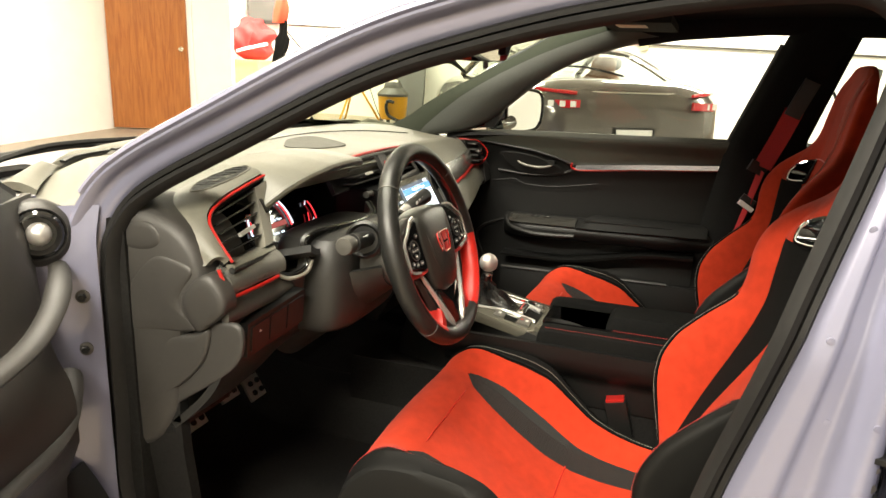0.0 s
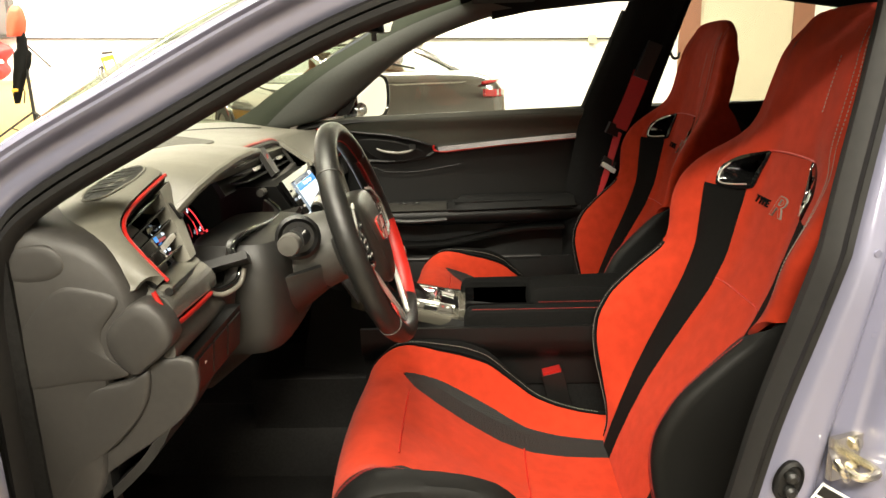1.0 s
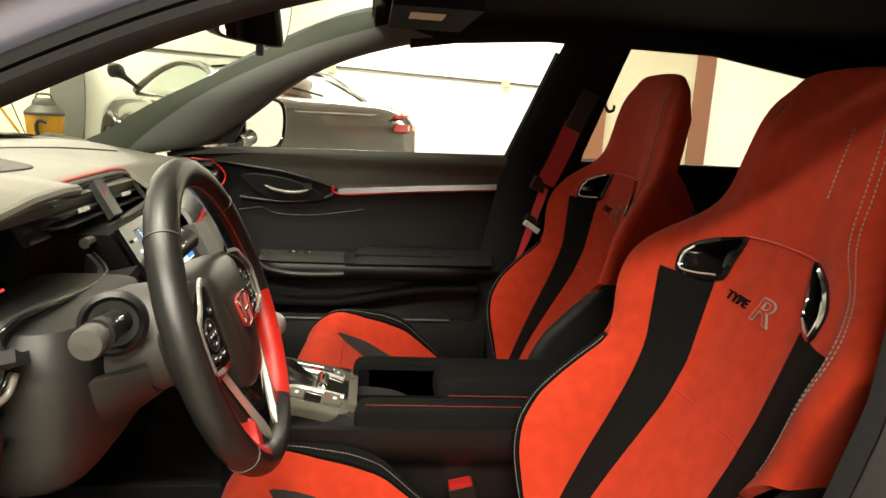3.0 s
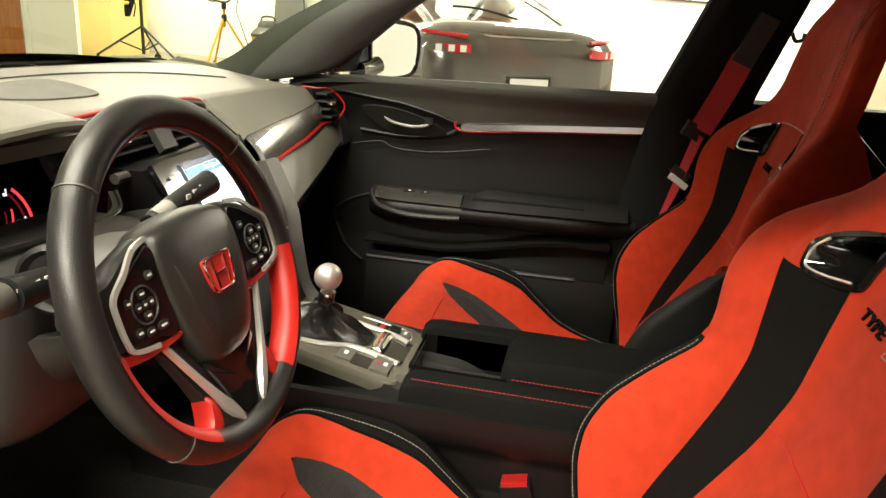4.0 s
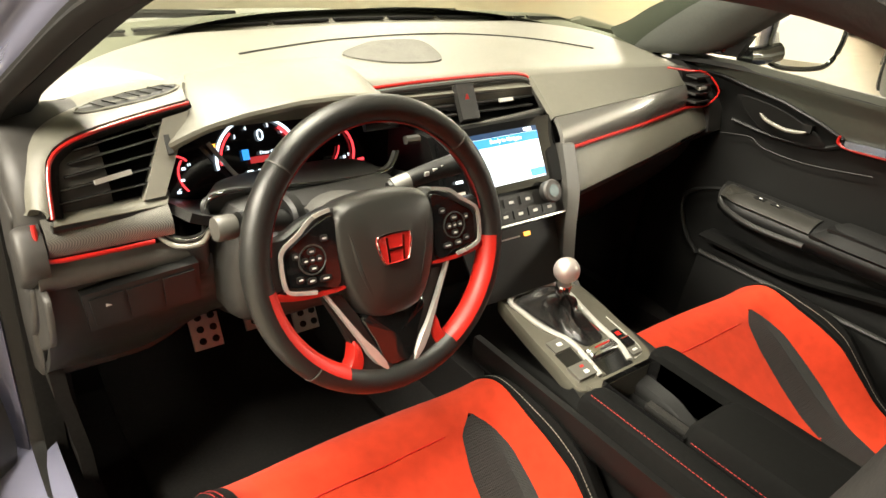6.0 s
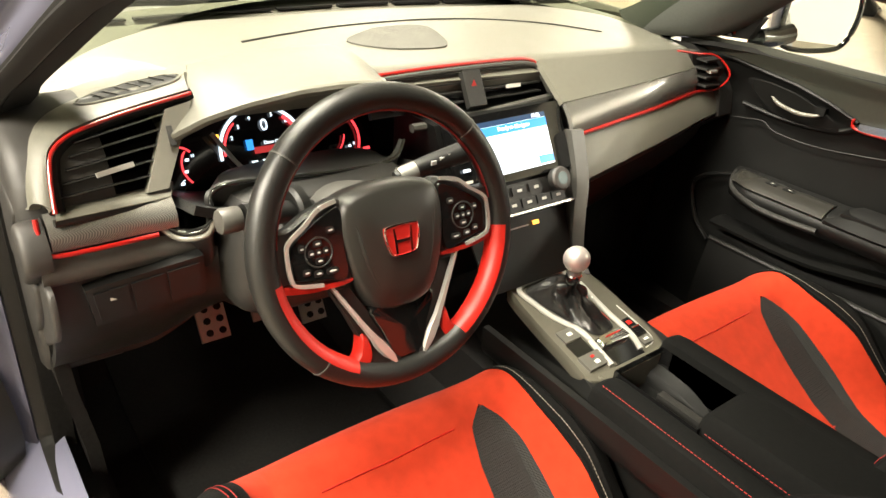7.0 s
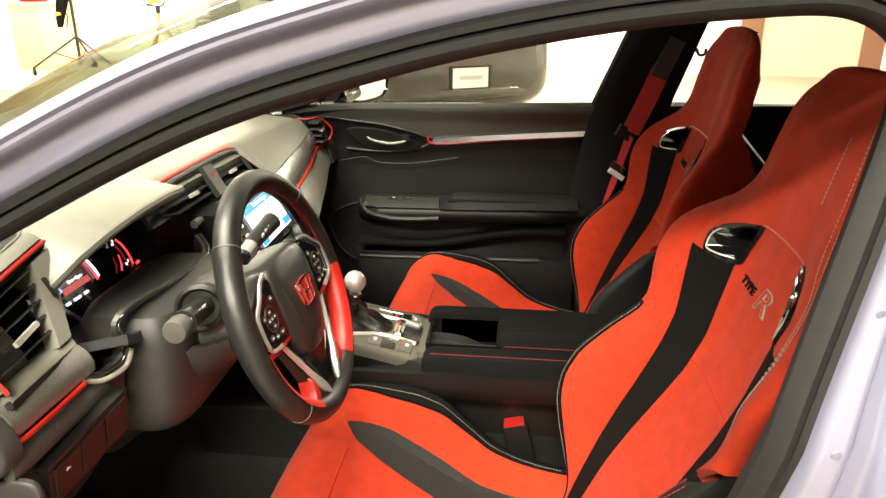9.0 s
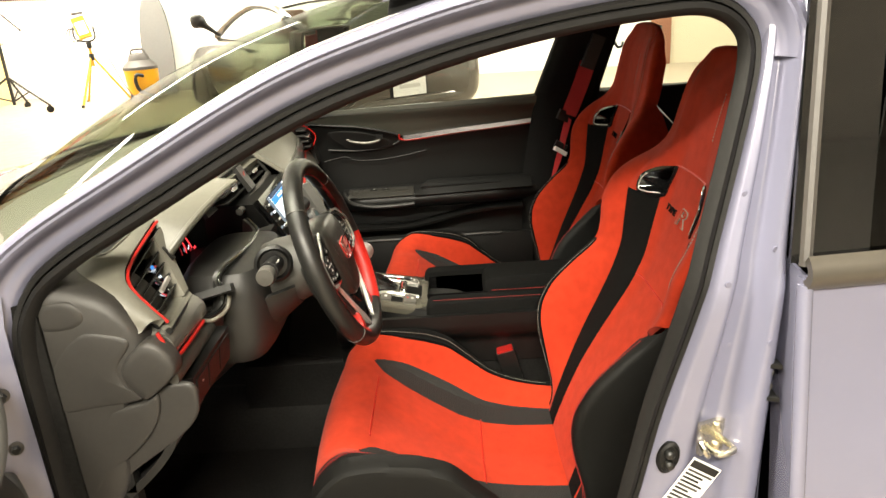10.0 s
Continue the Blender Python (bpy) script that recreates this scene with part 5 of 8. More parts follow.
# driver's side: vent housing, carbon strip, lower panels
def lface(a, b, off=0.0):
    """Left vent face: a 0..1 from the outer end inwards, b 0..1 from the bottom up."""
    p = Vector((-0.186, -0.672, 0.872)).lerp(Vector((-0.200, -0.540, 0.872)), a)
    q = Vector((-0.246, -0.660, 0.935)).lerp(Vector((-0.252, -0.482, 0.972)), a)
    return p.lerp(q, b) + Vector((off, -0.15 * off, off * 0.5))


part("vent_recess", sheet(lambda a, b: lface(a, b, -0.05), lin(-0.02, 1.0, 8), lin(-0.02, 1.0, 6), 0.01), BLACK_CLOTH, dash, "dark vent recess")
for k in range(5):
    b = 0.14 + 0.17 * k
    part("vent_slat", sheet(lambda a, d: lface(a, b + 0.05 * d, -0.035 + 0.034 * d), lin(0.05 + 0.03 * k, 0.82, 5), [0, 0.5, 1], 0.0022), GLOSS_BLACK, dash)
    part("slat_edge", tube([lface(a, b + 0.05, 0.0) for a in lin(0.06 + 0.03 * k, 0.80, 5)], 0.0009, 5), DARK_DASH, dash)
lred = curve([lface(0.0, 0.0, 0.006), lface(0.0, 0.5, 0.006), lface(0.03, 0.82, 0.006), lface(0.14, 0.98, 0.006), lface(0.35, 1.03, 0.006), lface(0.65, 1.03, 0.006), lface(0.98, 1.01, 0.004)], 40)
part("vent_liner", tube([p + Vector((-0.012, 0.004, -0.006)) for p in lred], 0.009, 8), CARPET, dash, "dark inner edge")
part("vent_tab", ribbon([lface(0.33, 0.36, 0.004), lface(0.62, 0.38, 0.004)], (1, 0, 0.4), 0.006, 0.005), SILVER, dash, "silver vent tab")
part("vent_post", sheet(lambda a, b: lface(a, b, 0.004), lin(0.80, 1.0, 4), lin(0.0, 0.92, 8), 0.02), SATIN_TRIM, dash, "satin grey vent post")
part("vent_wheel", box(-0.003, 0.002, -0.0035, 0.0035, -0.013, 0.013), BLACK_PLASTIC, dash, at=Matrix.Translation(lface(0.90, 0.58, 0.005)) @ Euler((0, radians(-40), 0)).to_matrix().to_4x4(), bevel=0.002)
part("trim_line", tube(lred, 0.0026, 8), RED_TRIM, dash, "thin red trim line")
part("vent_sill", sheet(lambda a, k: lface(a, -0.10 + 0.17 * k, 0.004 - 0.022 * k * k), lin(0.0, 1.04, 14), lin(0, 1, 6), 0.008), SOFT_DASH_LIT, dash, "pale sill under the vent")
part("sill_gap", tube([lface(a, -0.13, -0.002) for a in lin(-0.02, 1.05, 8)], 0.005, 8), BLACK_PLASTIC, dash, "dark gap under the sill")
# soft housing round the vent, up to the shoulder of the dash
HOUSE = curve([(-0.225, -0.705, 0.868), (-0.290, -0.706, 0.895), (-0.350, -0.690, 0.918), (-0.385, -0.640, 0.938), (-0.405, -0.570, 0.955), (-0.395, -0.500, 0.970), (-0.350, -0.455, 0.982)], 40)


def house(i, k):
    """Along the red line by i, outwards by k."""
    a, b = lred[i] + Vector((-0.003, -0.002, 0.004)), HOUSE[i]
    return a.lerp(b, k) + Vector((0.0, -0.004, 0.009)) * math.sin(math.pi * min(1.0, k * 1.6)) ** 0.7 * (1 if k < 0.625 else 0)


part("vent_housing", sheet(house, list(range(41)), [0, 0.03, 0.07, 0.12, 0.18, 0.26, 0.36, 0.46, 0.56, 0.65, 0.75, 0.88, 1.0], 0.012), SOFT_DASH_LIT, dash)


def on_house(x, y):
    """Height of the housing's top above x, y."""
    best, z = 9.0, 0.95
    for i in range(41):
        for k in range(26):
            q = house(i, k / 25)
            d = (q.x - x) ** 2 + (q.y - y) ** 2
            if d < best:
                best, z = d, q.z
    return z


sv_c = curve([(-0.300, -0.612, 0), (-0.278, -0.600, 0), (-0.268, -0.540, 0), (-0.272, -0.494, 0), (-0.292, -0.490, 0), (-0.306, -0.520, 0), (-0.312, -0.580, 0)], 36, True)
sv_rim = [Vector((q.x, q.y, on_house(q.x, q.y) + 0.0008)) for q in sv_c]
sv_mid = sum(sv_rim, Vector()) / len(sv_rim)
part("side_glass_vent", tube(sv_rim, 0.0018, 6, True), SOFT_DASH_LIT, dash, "grey rim of the side window vent")
# flat black plate on the housing stands in for the shade in the slot
part("side_vent_recess", rings(bmesh.new(), [[q + (sv_mid - q) * s + Vector((0, 0, h)) for q in sv_rim] for s, h in ((0.06, 0.0008), (0.12, 0.0008), (0.95, 0.0008))]), BLACK_PLASTIC, dash, "flat black plate for the shaded side window vent")
for k in range(7):
    yy = -0.592 + 0.0145 * k
    part("vent_slat", ribbon([(-0.304, yy, on_house(-0.304, yy) + 0.002), (-0.276, yy + 0.010, on_house(-0.276, yy + 0.01) + 0.002)], (0, 0, 1), 0.0016, 0.0012), DARK_DASH, dash)

part("carbon_strip", sheet(lambda y, k: (-0.174 - 0.026 * k + 0.010 * math.sin(k * math.pi), y, 0.828 + 0.040 * k + 0.003 * math.sin(k * math.pi)), lin(-0.684, -0.540, 12), lin(0.04, 1, 10), 0.008), CARBON, dash, "carbon-look strip")
part("trim_line", tube(curve([(-0.190, -0.693, 0.868), (-0.180, -0.693, 0.845), (-0.172, -0.688, 0.828), (-0.170, -0.64, 0.826), (-0.172, -0.566, 0.826)], 30), 0.0030, 8), RED_TRIM, dash, "thin red trim line")
part("strip_under", sheet(lambda y, k: (-0.180 + 0.010 * math.sin(k * math.pi * 0.8), y, 0.818 - 0.032 * k), lin(-0.70, -0.50, 12), lin(0, 1, 8), -0.012), GREY_DASH, dash)
cap = [(-0.40, 0.56), (-0.41, 0.80), (-0.405, 0.93), (-0.36, 0.955), (-0.29, 0.945), (-0.245, 0.925), (-0.215, 0.885), (-0.205, 0.845), (-0.198, 0.81), (-0.215, 0.778), (-0.245, 0.765), (-0.26, 0.70), (-0.275, 0.62), (-0.33, 0.55)]
part("end_cap", rings(bmesh.new(), [[Vector((p.x * s + (1 - s) * -0.31, y, p.z * s + (1 - s) * 0.77)) for p in curve([(x, 0, z) for x, z in cap], 42, True)] for y, s in ((-0.60, 1.0), (-0.668, 1.0), (-0.690, 0.985), (-0.702, 0.95), (-0.708, 0.88), (-0.710, 0.5), (-0.710, 0.05))]), END_GREY, dash, "rounded grey end cap")


def end_pillow(outline, y0, rise, name, material, label=""):
    """A rounded panel on the end of the dashboard; outline in x, z."""
    c = curve([(x, 0, z) for x, z in outline], 48, True)
    m = sum(c, Vector()) / len(c)
    return part(name, rings(bmesh.new(), [[Vector((m.x + (p.x - m.x) * s, y0 - rise * h, m.z + (p.z - m.z) * s)) for p in c] for s, h in ((1.0, -1.2), (1.0, 0.0), (0.985, 0.45), (0.95, 0.72), (0.88, 0.88), (0.6, 0.98), (0.05, 1.0))]), material, dash, label)


end_pillow([(-0.213, 0.858), (-0.190, 0.860), (-0.170, 0.838), (-0.168, 0.812), (-0.198, 0.784), (-0.219, 0.773), (-0.239, 0.796), (-0.243, 0.826)], -0.703, 0.014, "end_boss", END_GREY, "rounded end of the lower dash strip")
end_pillow([(-0.350, 0.800), (-0.335, 0.842), (-0.293, 0.880), (-0.255, 0.879), (-0.224, 0.864), (-0.248, 0.826), (-0.244, 0.797), (-0.224, 0.772), (-0.294, 0.761), (-0.348, 0.757)], -0.705, 0.007, "fuse_cover", END_GREY, "fuse cover in the end of the dash")
end_pillow([(-0.345, 0.746), (-0.290, 0.754), (-0.225, 0.766), (-0.202, 0.776), (-0.210, 0.735), (-0.242, 0.693), (-0.300, 0.645), (-0.345, 0.605)], -0.704, 0.006, "lower_end_panel", END_GREY, "lower end panel of the dash")
end_pillow([(-0.225, 0.778), (-0.175, 0.790), (-0.150, 0.782), (-0.152, 0.740), (-0.184, 0.702), (-0.262, 0.648), (-0.335, 0.596), (-0.320, 0.680), (-0.250, 0.745)], -0.6985, 0.004, "knee_end_panel", END_GREY, "end of the knee panel")
end_pillow([(-0.355, 0.898), (-0.335, 0.925), (-0.300, 0.930), (-0.282, 0.918), (-0.280, 0.900), (-0.300, 0.888), (-0.335, 0.886)], -0.702, 0.009, "vent_duct_cover", END_GREY, "rounded duct cover")
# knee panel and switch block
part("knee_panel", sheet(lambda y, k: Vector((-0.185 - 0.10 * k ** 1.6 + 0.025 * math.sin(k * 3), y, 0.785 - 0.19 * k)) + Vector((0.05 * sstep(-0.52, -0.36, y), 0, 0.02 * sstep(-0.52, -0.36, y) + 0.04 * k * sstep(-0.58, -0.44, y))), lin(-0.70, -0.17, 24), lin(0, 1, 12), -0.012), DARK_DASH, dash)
part("knee_under", sheet(lambda y, k: Vector((-0.285 - 0.22 * k, y, 0.597 - 0.02 * k + 0.05 * sstep(-0.58, -0.44, y))), lin(-0.70, -0.17, 24), lin(0, 1, 4), 0.012), BLACK_PLASTIC, dash)
part("footrest_side", sheet(lambda x, z: (x, -0.68 - 0.02 * sstep(0.4, 0.6, z), z), lin(-0.85, -0.27, 10), lin(0.28, 0.66, 8), 0.02), CARPET, dash)
blk = thing("switch_block", "black switch block with blank buttons below the dash", "switch panel")
q = [Vector((-0.166, -0.660, 0.775)), Vector((-0.150, -0.520, 0.795)), Vector((-0.157, -0.518, 0.735)), Vector((-0.176, -0.652, 0.715))]
part("surround", prism(q, (-0.03, 0, 0.0)), BLACK_PLASTIC, blk, bevel=0.004)
for k in range(3):
    a0, a1 = 0.05 + 0.31 * k, 0.33 + 0.31 * k
    e = [q[0].lerp(q[1], a0).lerp(q[3].lerp(q[2], a0), 0.14), q[0].lerp(q[1], a1).lerp(q[3].lerp(q[2], a1), 0.14), q[0].lerp(q[1], a1).lerp(q[3].lerp(q[2], a1), 0.86), q[0].lerp(q[1], a0).lerp(q[3].lerp(q[2], a0), 0.86)]
    bt = part("button", prism([v + Vector((-0.002, 0, 0)) for v in e], (0.005, 0, 0)), BLACK_PLASTIC, blk, bevel=0.0015)
    if k == 0:
        c = sum(e, Vector()) / 4
        part("button_mark", prism([c + Vector((0.0036, -0.004, 0.010)), c + Vector((0.0036, 0.004, 0.011)), c + Vector((0.0036, 0.004, 0.006)), c + Vector((0.0036, -0.004, 0.005))], (0.0006, 0, 0)), PALE_ICON, bt)

# ---- steering wheel and column ----
WC = Vector((0.014, -0.343, 0.854))
TILT_W = radians(18.5)
WN = Vector((math.cos(TILT_W), 0, math.sin(TILT_W)))
WA = Vector((0, 1, 0))
WB = Vector((-math.sin(TILT_W), 0, math.cos(TILT_W)))


def wp(a, b, n=0.0):
    """A point in the wheel: a to the right, b up, n towards the driver."""
    return WC + WA * a + WB * b + WN * n


wheel = thing("steering_wheel", "black leather steering wheel with red leather inserts", "steering wheel")
RW = 0.170


def rim_arc(a0, a1, r, m0=0.0, m1=360.0, n=60, sides=18, flat=1.12):
    bm = bmesh.new()
    secs = []
    full = m1 - m0 >= 360
    for i in range(n + 1):
        t = radians(a0 + (a1 - a0) * i / n)
        row = []
        for k in range(sides if full else sides + 1):
            g = radians(m0 + (m1 - m0) * k / sides)
            rad = RW + r * math.cos(g)
            row.append(wp(rad * math.cos(t), rad * math.sin(t), r * flat * math.sin(g)))
        secs.append(row)
    return rings(bm, secs, full, abs(a1 - a0) >= 360, True)


bm = bmesh.new()
secs = []
for i in range(120):
    t = 2 * math.pi * i / 120
    row = []
    for k in range(18):
        g = 2 * math.pi * k / 18
        rad = RW + 0.0165 * math.cos(g)
        row.append(wp(rad * math.cos(t), rad * math.sin(t), 0.0175 * math.sin(g)))
    secs.append(row)
part("rim", rings(bm, secs, True, True), BLACK_LEATHER, wheel)
for a0, a1 in ((-6, -61), (186, 241)):
    part("rim_insert", rim_arc(a0, a1, 0.0176, 100, 262, 40, 14, 1.06), RED_LEATHER, wheel, "red leather rim insert")
# seam rings in paler grey: the light they catch is in the colour
for a in (43, 137, -46, 226):
    part("rim_seam", rim_arc(a - 0.3, a + 0.3, 0.0174, 0, 360, 2, 18, 1.06), GREY_DASH, wheel, "stitched seam across the rim, caught light in its grey")
for a0, a1 in ((14, 43), (166, 137)):
    pts = []
    for i in range(60):
        t = radians(a0 + (a1 - a0) * i / 59)
        s = 0.0035 if i % 2 else -0.0035
        rad = RW - 0.0172
        pts.append(wp(rad * math.cos(t), rad * math.sin(t), 0.003 + s))
    part("stitching", tube(pts, 0.0009, 5), RED_THREAD, wheel, "red baseball stitching")
pts = [wp((RW - 0.0166) * math.cos(radians(a)), (RW - 0.0166) * math.sin(radians(a)), 0.005) for a in lin(8, 172, 80)]
part("red_edge", tube(pts, 0.0012, 6), RED_THREAD, wheel, "thin red inner line")


def blob(outline, levels, n=48, center=None):
    """A cushion: outline in (a, b), levels of (shrink, height)."""
    c = [(p.x, p.y) for p in curve([(a, b, 0) for a, b in outline], n, True)]
    ca = center or (sum(p[0] for p in c) / n, sum(p[1] for p in c) / n)
    bm = bmesh.new()
    return rings(bm, [[wp(ca[0] + (a - ca[0]) * s, ca[1] + (b - ca[1]) * s, h) for a, b in c] for s, h in levels])


# airbag cover: a flat-topped pad with two side facets
hub = [(-0.066, 0.056), (-0.04, 0.066), (0.0, 0.069), (0.04, 0.066), (0.066, 0.056), (0.073, 0.03), (0.070, -0.008), (0.060, -0.045), (0.042, -0.076), (0.020, -0.086), (0.0, -0.087), (-0.020, -0.086), (-0.042, -0.076), (-0.060, -0.045), (-0.070, -0.008), (-0.073, 0.03)]
cover = part("airbag_cover", blob(hub, [(1.02, -0.03), (1.03, -0.010), (1.0, 0.002), (0.96, 0.008), (0.90, 0.012), (0.6, 0.0175), (0.3, 0.019), (0.03, 0.0195)], 64), HUB_GREY, wheel)
for sg in (-1, 1):
    pts = [wp(sg * a, b, n) for a, b, n in ((0.058, 0.052, 0.0085), (0.053, 0.02, 0.0125), (0.045, -0.02, 0.0130), (0.032, -0.055, 0.0115), (0.020, -0.078, 0.006))]
    part("cover_crease", tube(curve(pts, 20), [0.0022 + 0.0022 * math.sin(math.pi * k / 20) for k in range(21)], 8, flat=0.8), HUB_GREY, cover, "soft crease down the cover")
EMB = [(a * 1.02, b * 0.84) for a, b in ((-0.019, 0.0225), (0.0, 0.024), (0.019, 0.0225), (0.0235, 0.018), (0.022, 0.0), (0.0185, -0.014), (0.014, -0.0195), (0.0, -0.021), (-0.014, -0.0195), (-0.0185, -0.014), (-0.022, 0.0), (-0.0235, 0.018))]
em = part("emblem", blob(EMB, [(1.0, 0.014), (1.0, 0.0215), (0.95, 0.0235), (0.9, 0.0225), (0.05, 0.0225)]), RED_TRIM, wheel, "red enamel badge")
part("emblem_rim", tube(curve([wp(a, b, 0.0228) for a, b in EMB], 40, True), 0.0013, 6, True), CHROME, em, "chrome badge rim")
for sg in (-1, 1):
    part("emblem_bar", ribbon([wp(sg * 0.0122, 0.0165, 0.0225), wp(sg * 0.0112, 0.004, 0.0225), wp(sg * 0.0108, -0.003, 0.0225), wp(sg * 0.0108, -0.0145, 0.0225)], WN, 0.0026, 0.0016), CHROME, em, "chrome badge bar")
part("emblem_bar", ribbon([wp(-0.0105, 0.0005, 0.0225), wp(0.0105, 0.0005, 0.0225)], WN, 0.0034, 0.0014), CHROME, em, "chrome badge bar")

for sg in (-1, 1):
    # side spoke: leather behind, gloss pod in front, satin frame round the outer end
    part("spoke", blob([(sg * 0.060, 0.056), (sg * 0.10, 0.056), (sg * 0.135, 0.040), (sg * 0.165, 0.034), (sg * 0.166, -0.018), (sg * 0.14, -0.024), (sg * 0.10, -0.032), (sg * 0.060, -0.034)], [(0.9, -0.024), (1.0, -0.014), (0.98, -0.002), (0.9, 0.003), (0.05, 0.004)]), BLACK_LEATHER, wheel)
    pod = part("button_pod", blob([(sg * 0.070, 0.052), (sg * 0.090, 0.049), (sg * 0.112, 0.037), (sg * 0.134, 0.022), (sg * 0.138, 0.010), (sg * 0.137, -0.014), (sg * 0.130, -0.020), (sg * 0.100, -0.026), (sg * 0.072, -0.030), (sg * 0.070, 0.010)], [(1.0, -0.004), (1.0, 0.005), (0.97, 0.0075), (0.05, 0.0075)], 64), GLOSS_BLACK, wheel, "gloss black button pod")
    frame_pts = curve([wp(sg * a, b, n) for a, b, n in ((0.074, 0.061, 0.004), (0.098, 0.056, 0.007), (0.118, 0.041, 0.008), (0.139, 0.027, 0.008), (0.1435, 0.012, 0.008), (0.1425, -0.015, 0.008), (0.134, -0.0245, 0.007), (0.104, -0.031, 0.006))], 44)
    part("pod_trim", ribbon(frame_pts, WN, 0.0046, 0.0035), SILVER, wheel, "satin silver pod trim")
    ring = part("pod_ring", tube([wp(sg * 0.104 + 0.017 * math.cos(t), 0.008 + 0.017 * math.sin(t), 0.0078) for t in (2 * math.pi * k / 28 for k in range(28))], 0.0011, 6, True), DARK_DASH, pod, "grey ring round the keys")
    for aa, bb, w in ((0.104, 0.018, 0.0030), (0.104, -0.002, 0.0030), (0.095, 0.008, 0.0022), (0.113, 0.008, 0.0022), (0.104, 0.008, 0.0020), (0.090, -0.017, 0.0045), (0.108, -0.016, 0.0032), (0.122, -0.012, 0.0028), (0.086, 0.030, 0.0030), (0.124, 0.016, 0.0022)):
        part("pod_button", blob([(sg * aa - w * 1.5, bb + 0.0035), (sg * aa + w * 1.5, bb + 0.0035), (sg * aa + w * 1.5, bb - 0.0035), (sg * aa - w * 1.5, bb - 0.0035)], [(1, 0.0065), (0.95, 0.0086), (0.1, 0.009)], 12), BLACK_PLASTIC, pod)
        part("button_mark", blob([(sg * aa - w * 0.8, bb + 0.0009), (sg * aa + w * 0.8, bb + 0.0009), (sg * aa + w * 0.8, bb - 0.0009), (sg * aa - w * 0.8, bb - 0.0009)], [(1, 0.0086), (0.95, 0.0094), (0.1, 0.0095)], 8), PALE_ICON, pod, "pale mark")
    part("spoke_insert", blob([(sg * 0.066, -0.033), (sg * 0.104, -0.0325), (sg * 0.135, -0.0265), (sg * 0.160, -0.020), (sg * 0.158, -0.029), (sg * 0.12, -0.0375), (sg * 0.068, -0.0385)], [(1.0, -0.016), (1.0, 0.002), (0.9, 0.005), (0.05, 0.005)]), RED_LEATHER, wheel, "red leather under the spoke")
    # lower spoke: satin bar that widens towards the rim, red leather root outside it
    part("lower_spoke", rings(bmesh.new(), [[wp(sg * (a - w), b, -0.014), wp(sg * (a - w), b, n), wp(sg * (a + w), b, n), wp(sg * (a + w), b, -0.014)] for a, b, w, n in ((0.080, -0.045, 0.012, -0.004), (0.062, -0.08, 0.014, -0.002), (0.046, -0.115, 0.016, 0.001), (0.034, -0.156, 0.022, 0.006))]), BLACK_LEATHER, wheel)
    part("spoke_bar", rings(bmesh.new(), [[wp(sg * (a - w), b, n - 0.006), wp(sg * (a - w * 0.7), b, n), wp(sg * (a + w * 0.7), b, n), wp(sg * (a + w), b, n - 0.006)] for a, b, w, n in ((0.094, -0.034, 0.0028, 0.003), (0.078, -0.062, 0.0034, 0.005), (0.062, -0.090, 0.0042, 0.007), (0.050, -0.110, 0.0055, 0.0085), (0.040, -0.126, 0.009, 0.009), (0.030, -0.142, 0.0085, 0.009), (0.022, -0.154, 0.003, 0.008))]), SILVER, wheel, "satin silver spoke bar")
    part("lower_insert", blob([(sg * 0.063, -0.105), (sg * 0.056, -0.109), (sg * 0.052, -0.122), (sg * 0.053, -0.137), (sg * 0.062, -0.149), (sg * 0.078, -0.147), (sg * 0.086, -0.140), (sg * 0.077, -0.136), (sg * 0.070, -0.128), (sg * 0.066, -0.116)], [(0.9, -0.016), (1.0, -0.010), (1.01, -0.003), (0.94, 0.003), (0.78, 0.006), (0.05, 0.0065)], 60, (sg * 0.063, -0.138)), RED_LEATHER, wheel, "red leather spoke root")
part("lower_cover", blob([(-0.046, -0.078), (0.0, -0.080), (0.046, -0.078), (0.034, -0.115), (0.020, -0.150), (0.0, -0.153), (-0.020, -0.150), (-0.034, -0.115)], [(1.0, -0.012), (1.0, 0.002), (0.93, 0.005), (0.05, 0.006)]), GLOSS_BLACK, wheel, "gloss black lower cover")

# column and stalks
col = thing("steering_column", "grey plastic steering column cover", "steering column")
axis = -WN


def shroud(d, w, h, drop=0.0):
    c = WC + axis * d + Vector((0, 0, drop))
    return [c + WA * (w * math.cos(a)) + WB * (h * math.sin(a)) for a in (2 * math.pi * k / 28 for k in range(28))]


# paler than the housing below: light on the top is in the colour
part("upper_shroud", rings(bmesh.new(), [shroud(0.035, 0.030, 0.03), shroud(0.040, 0.062, 0.050), shroud(0.055, 0.070, 0.058), shroud(0.10, 0.078, 0.064), shroud(0.16, 0.083, 0.066, -0.005), shroud(0.24, 0.09, 0.066, -0.012)]), GREY_DASH, col, "upper column cover in a lit grey tone")
part("lower_cover", sheet(lambda k, a: (lambda c, w, h: c + WA * (w * math.sin(a)) - Vector((0, 0, h * math.cos(a))))(Vector((-0.05 - 0.20 * k, -0.355 - 0.02 * k, 0.825 - 0.03 * k)), 0.075 + 0.07 * k, 0.055 + 0.13 * k), lin(0, 1, 12), lin(-1.5, 1.5, 20), 0.01), DARK_DASH, col, "dark column surround")
